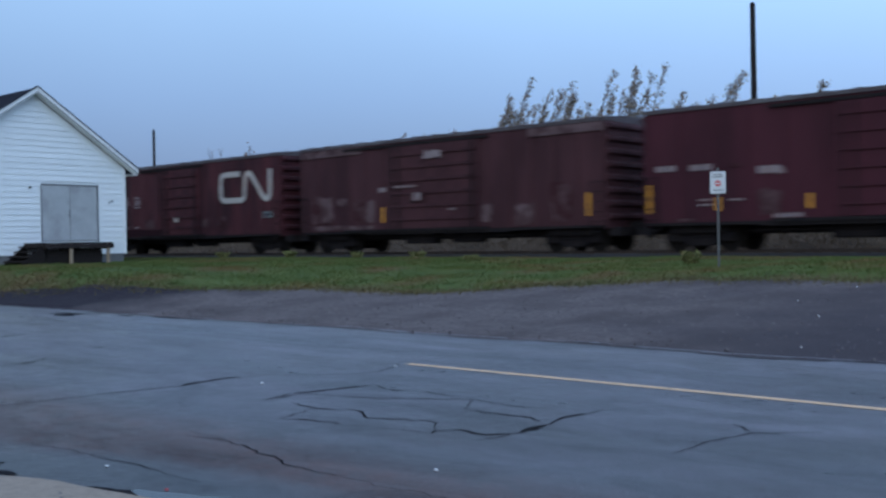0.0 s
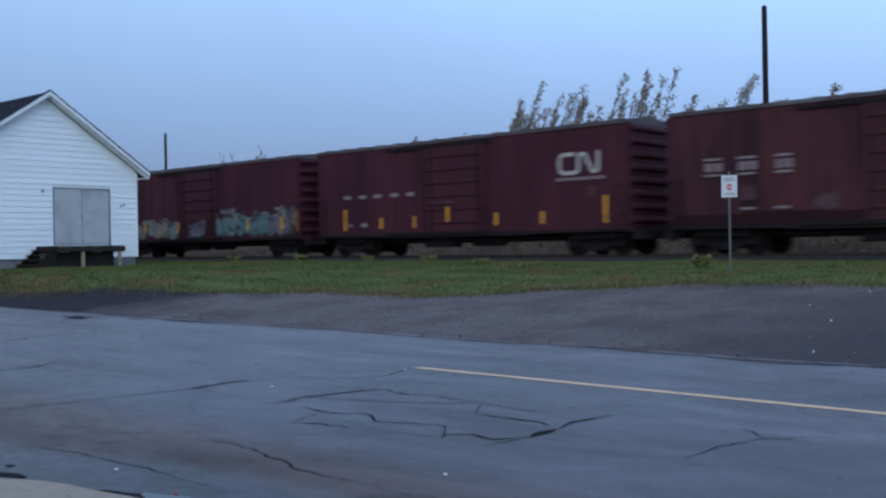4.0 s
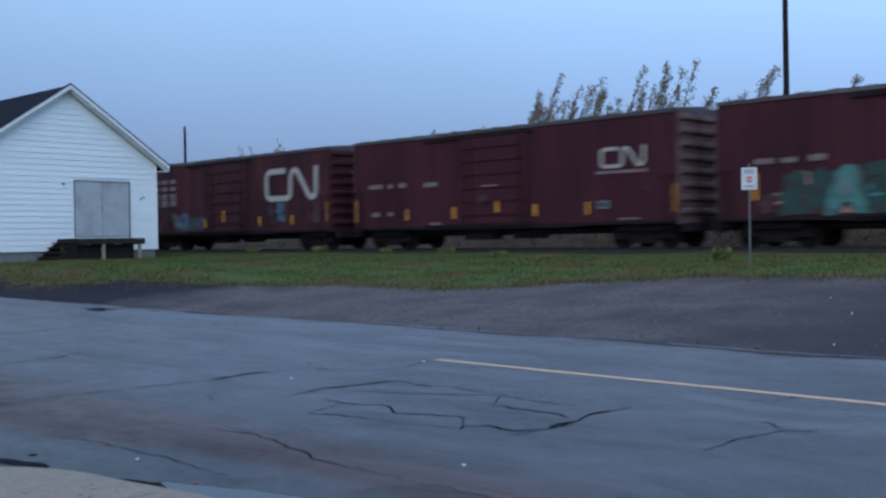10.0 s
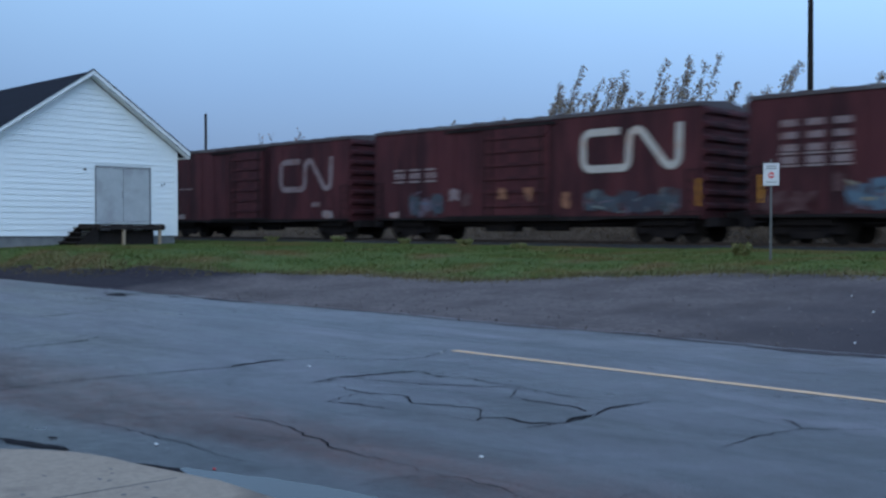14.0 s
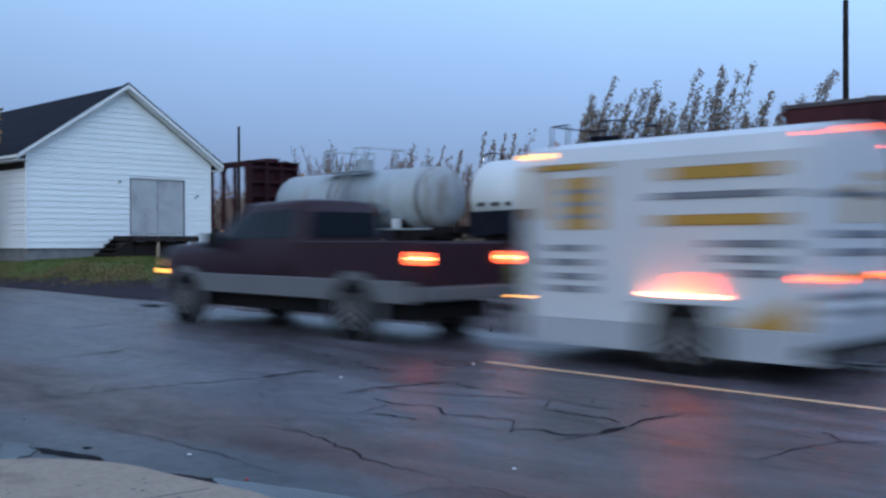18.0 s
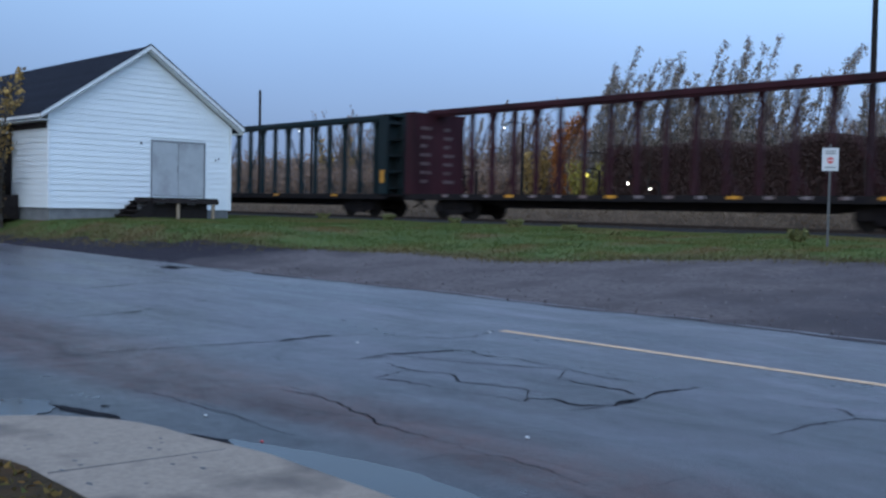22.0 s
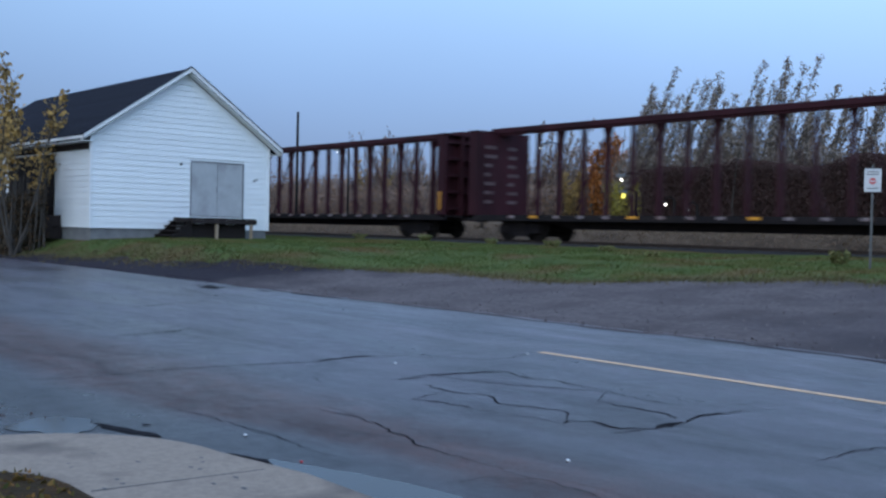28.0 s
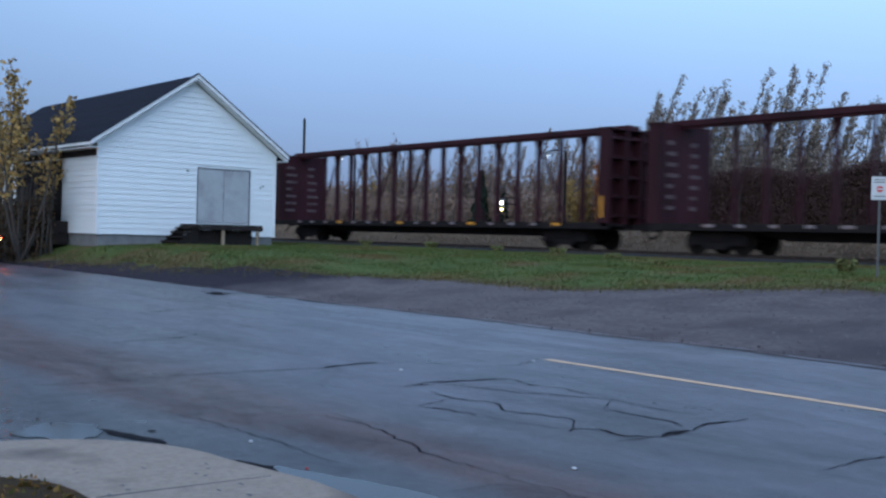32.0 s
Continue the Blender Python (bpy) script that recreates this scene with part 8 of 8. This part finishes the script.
def track_sign():
    s = thing("trackside_sign", "small white sign with a red symbol on a steel post", "sign", pose(-11.02, 22.1, lay(22.1, -11.02) - 0.05, 0, 0, 28))
    bm = B()
    box(bm, -0.025, 0.025, -0.02, 0.02, 0, 2.38)
    part("post", bm, M_POSTSTEEL, s)
    bm = B()
    box(bm, -0.178, 0.178, -0.035, -0.021, 1.77, 2.29, 0.004)
    part("panel", bm, M_SIGNW, s)
    bm = B()
    disc(bm, (0, -0.038, 2.01), (0, 1, 0), 0.075, 0.008, 8)
    part("symbol", bm, M_SIGNR, s, "red octagonal symbol")
    bm = B()
    box(bm, -0.06, 0.06, -0.047, -0.042, 1.995, 2.025)
    part("symbol_bar", bm, M_SIGNW, s)
    for z in (2.22, 2.165, 1.85):
        bm = B()
        box(bm, -0.12, 0.12, -0.042, -0.036, z - 0.009, z + 0.009)
        part("text_bar", bm, M_DARKMARK, s)


track_sign()

M_LAMPW = glow("street_lamp_white", (1.0, 0.93, 0.80), 16.0)
M_LAMPY = glow("yard_lamp_yellow", (1.0, 0.80, 0.30), 14.0)


def street_lamp(x, y, z, r, material, label, arm=1.2, size=1.0):
    z0 = lay(y, x) - 0.1
    p = thing("street_lamp", label, "street lamp", Matrix.Translation((x, y, z0)), "lamps beyond the tracks")
    h = z - z0
    bm = B()
    tube(bm, [(arm, 0.3, 0), (arm, 0.3, h + 0.2), (arm * 0.5, 0.15, h + 0.35), (0, 0, h + 0.25)], [0.10, 0.07, 0.04, 0.04], 8)
    part("pole", bm, M_POLE, p)
    bm = B()
    box(bm, -0.25 * size, 0.25 * size, -0.12 * size, 0.12 * size, h + 0.12 * size, h + 0.26 * size, 0.03 * size)
    part("head", bm, M_STEEL, p)
    bm = B()
    bmesh.ops.create_icosphere(bm, subdivisions=2, radius=r, matrix=Matrix.Translation((0, 0, h)))
    part("bulb", bm, material, p, "glowing bulb")


street_lamp(-45.3, 43, 3.45, 0.10, M_LAMPW, "bright white yard lamp on a low pole")
street_lamp(-45.1, 42.8, 3.05, 0.08, M_LAMPY, "yellowish yard lamp on a low pole")
street_lamp(-41.5, 43, 6.2, 0.026, M_LAMPW, "white street lamp on a tall pole")
street_lamp(-62.7, 43, 6.9, 0.028, M_LAMPW, "white street lamp on a tall pole")
street_lamp(-32.87, 39.9, 4.02, 0.045, M_LAMPW, "white street lamp on a tall pole")
street_lamp(-27.39, 36.3, 2.64, 0.04, M_LAMPW, "small white yard lamp on a pole", 0.25, 0.3)
street_lamp(-26.19, 36.3, 2.40, 0.03, M_LAMPW, "small white yard lamp on a pole", 0.25, 0.3)
# added bulb and pole whose dim glow stands for leaves lit by a lamp
street_lamp(-32.6, 39.75, 3.2, 0.12, glow("lit_leaf_glow", (0.90, 0.78, 0.14), 2.0), "added greenish-yellow glow for lamp-lit leaves", 0.6)


def far_house(x, y, yaw, w, d, h, wall_mat, label, lit=False):
    hs = thing("house", label, "house", pose(x, y, lay(y, x), 0, 0, yaw))
    bm = B()
    prof = [(-d / 2, 0), (d / 2, 0), (d / 2, h), (0, h + d * 0.35), (-d / 2, h)]
    a, b = [bm.verts.new((-w / 2, p, z)) for p, z in prof], [bm.verts.new((w / 2, p, z)) for p, z in prof]
    for i in range(5):
        bm.faces.new((a[i], a[(i + 1) % 5], b[(i + 1) % 5], b[i]))
    bm.faces.new(a)
    bm.faces.new(b[::-1])
    part("wall", fixed(bm), wall_mat, hs)
    for s in (-1, 1):
        bm = B()
        v = [bm.verts.new(p) for p in ((-w / 2 - 0.3, s * (d / 2 + 0.3), h - 0.2), (w / 2 + 0.3, s * (d / 2 + 0.3), h - 0.2), (w / 2 + 0.3, 0, h + d * 0.35 + 0.06), (-w / 2 - 0.3, 0, h + d * 0.35 + 0.06))]
        v += [bm.verts.new(q.co + Vector((0, 0, 0.12))) for q in v[:4]]
        for q in ((0, 1, 2, 3), (7, 6, 5, 4), (0, 4, 5, 1), (1, 5, 6, 2), (2, 6, 7, 3), (3, 7, 4, 0)):
            bm.faces.new([v[i] for i in q])
        part("roof", fixed(bm), M_SHINGLE, hs)
    for k in range(3):
        win = thing("window", "", "")
        win.parent = hs
        win.matrix_basis = Matrix.Translation((-w * 0.3 + k * w * 0.3, -d / 2, 1.0))
        bm = B()
        box(bm, -0.5, 0.5, -0.04, 0.04, 0, 1.2)
        part("frame", bm, M_TRIM, win)
        bm = B()
        box(bm, -0.42, 0.42, -0.06, -0.03, 0.08, 1.12)
        part("pane", bm, M_LAMPY if lit and k == 1 else M_GLASS, win)


far_house(-96, 88, 12, 9, 7, 2.6, M_TRIM, "distant white house with a dark gable roof")
far_house(-24.2, 64, -6, 10, 7, 2.6, M_FOUND, "distant grey house with one lit window", True)


# dark timber heap of old steps against the shed's road side
def side_steps():
    s = thing("side_steps", "dark rotting timber steps against the shed's long wall", "steps", Matrix.Translation((-37.6, 12.75, 0.70)) @ pose(0, 0, 0, 0, 0, 1.9))
    for k in range(4):
        bm = B()
        box(bm, -0.9 + k * 0.1, 0.9 - k * 0.1, 0.05 - k * 0.04, 0.45 - k * 0.02, 0.08 + k * 0.2, 0.14 + k * 0.2, 0.006)
        part("tread", bm, M_OLDWOOD, s)
    for x in (-0.85, 0.80):
        bm = B()
        box(bm, x, x + 0.07, -0.1, 0.45, 0.0, 0.85)
        part("side_board", bm, M_OLDWOOD, s)
    for k in range(3):
        bm = B()
        bar(bm, (-1.2 + k * 0.5, -0.35, 0.02), (0.1 + k * 0.45, 0.25, 0.7 - k * 0.12), 0.12, 0.05)
        part("loose_plank", bm, M_OLDWOOD, s)


side_steps()


def low_lamp():
    p = thing("yard_lamp", "low wide warm lamp shining beyond the tracks", "lamp", Matrix.Translation((-14.6, 36.3, lay(36.3, -14.6))))
    bm = B()
    box(bm, -0.04, 0.04, -0.04, 0.04, -0.1, 0.78)
    part("post", bm, M_POLE, p)
    bm = B()
    box(bm, -0.35, 0.35, -0.06, 0.06, 0.78, 0.88, 0.02)
    part("lamp_head", bm, glow("warm_strip_lamp", (1.0, 0.88, 0.62), 8.0), p, "glowing strip lamp")


low_lamp()


# scattered stones on the shoulder
def stones():
    rng = np.random.default_rng(12)
    n = 2500
    x = rng.uniform(-18, 3, n)
    lo, hi = np.array([road_edge(a) for a in x]), np.array([grass_edge(a) for a in x])
    y = lo - 0.3 + (hi + 0.3 - lo) * rng.random(n)
    s = 0.010 + 0.022 * rng.random(n) ** 3
    base = np.array([(1, 0, 0), (-1, 0, 0), (0, 1, 0), (0, -1, 0), (0, 0, 0.8), (0, 0, -0.8)])
    tri = np.array([(0, 2, 4), (2, 1, 4), (1, 3, 4), (3, 0, 4), (2, 0, 5), (1, 2, 5), (3, 1, 5), (0, 3, 5)])
    z = np.array([max(lay(b, a), 0) + 0.03 for a, b in zip(x, y)])
    c = np.stack([x, y, z], 1)
    v = (c[:, None] + base[None] * s[:, None, None] * rng.uniform(0.6, 1.4, (n, 6, 1))).reshape(-1, 3)
    f = (tri[None] + 6 * np.arange(n)[:, None, None]).reshape(-1, 3)
    me = bpy.data.meshes.new("stones")
    me.from_pydata(v.tolist(), [], f.tolist())
    me.materials.append(leaf_material("stone_greys", (0.125, 0.108, 0.112), (0.095, 0.082, 0.086), (0.19, 0.17, 0.172)))
    tagged(new("stones", me), "loose grey stones scattered over the gravel shoulder", "stones", kind="stuff")


stones()


# ---- movement ----
def motions():
    for car, mid in TRAIN:
        walk(car, [(0.0, pose(mid, TRACK_Y, RAIL_Z)), (16.0, pose(mid + SPEED * 16, TRACK_Y, RAIL_Z)), (32.0, pose(mid + SPEED * 32, TRACK_Y, RAIL_Z))])
    step = 2 / FPS
    for ws, x, mid, off in AXLES:
        # turns while its stretch of the train is before the camera
        t_in, t_out = max((-62 - mid - off) / SPEED, 0), min((4 - mid - off) / SPEED, 32)
        k0, k1 = math.floor(t_in / step), math.ceil(t_out / step)
        rows = [] if k0 <= 0 else [(0.0, pose(x, 0, 0.42, 0, math.degrees(SPEED * k0 * step / 0.42) % 360, 0))]
        rows += [(k * step, pose(x, 0, 0.42, 0, math.degrees(SPEED * k * step / 0.42) % 360, 0)) for k in range(max(k0, 0), min(k1, 480) + 1)]
        if k1 < 480:
            rows.append((32.0, rows[-1][1]))
        walk(ws, rows)

    for v, start, speed, across, wheels in ROADERS:
        # the two that pass alone are not quite steady: seconds, place along the road, place across it
        uneven = {"minivan": ((2.5, -3.1, 9.98), (2.7, -6.85, 9.98), (2.9, -10.25, 9.98), (3.0, -11.75, 9.98), (3.1, -13.5, 9.98), (3.3, -17.35, 9.98)),
                  "sedan": ((30.0, -5.23, 10.02), (30.2, -8.98, 10.0), (30.4, -12.38, 9.95), (30.6, -15.68, 9.85), (30.8, -18.68, 9.7), (31.0, -21.53, 9.55), (31.2, -24.63, 9.45), (31.4, -27.93, 9.4))}.get(v.name)
        if uneven:
            (ta, xa, ya), (tb, xb, yb) = uneven[0], uneven[-1]
            rows = [(t, xa + speed * (ta - t), ya) for t in (0.0, ta * 0.5, ta - 0.5)] + list(uneven) + [(t, xb - speed * (t - tb), yb) for t in (tb + 0.3, 32.0)]
            walk(v, [(t, pose(x, y, 0, 0, 0, 180 + (1.2 if v.name == "sedan" and 30.1 < t < 31.1 else 0))) for t, x, y in rows])
        else:
            walk(v, [(t, pose(start - speed * t, across, 0, 0, 0, 180)) for t in (0.0, 16.0, 32.0)])
        t_mid = (start + 14) / speed
        for hub, x, y, r in wheels:
            turn = math.degrees(speed * step / r) / 1.0
            sub = 1 if turn >= 85 else 2
            k0, k1 = max(0, int((t_mid - 1.8) * FPS)), min(960, int((t_mid + 1.8) * FPS))
            rows = [(0.0, pose(x, y, r))] if k0 > 0 else []
            rows += [(k / FPS, pose(x, y, r, 0, math.degrees(speed * k / FPS / r) % 360, 0)) for k in range(k0, k1 + 1, sub)]
            if k1 < 960:
                rows.append((32.0, rows[-1][1]))
            walk(hub, rows)


motions()
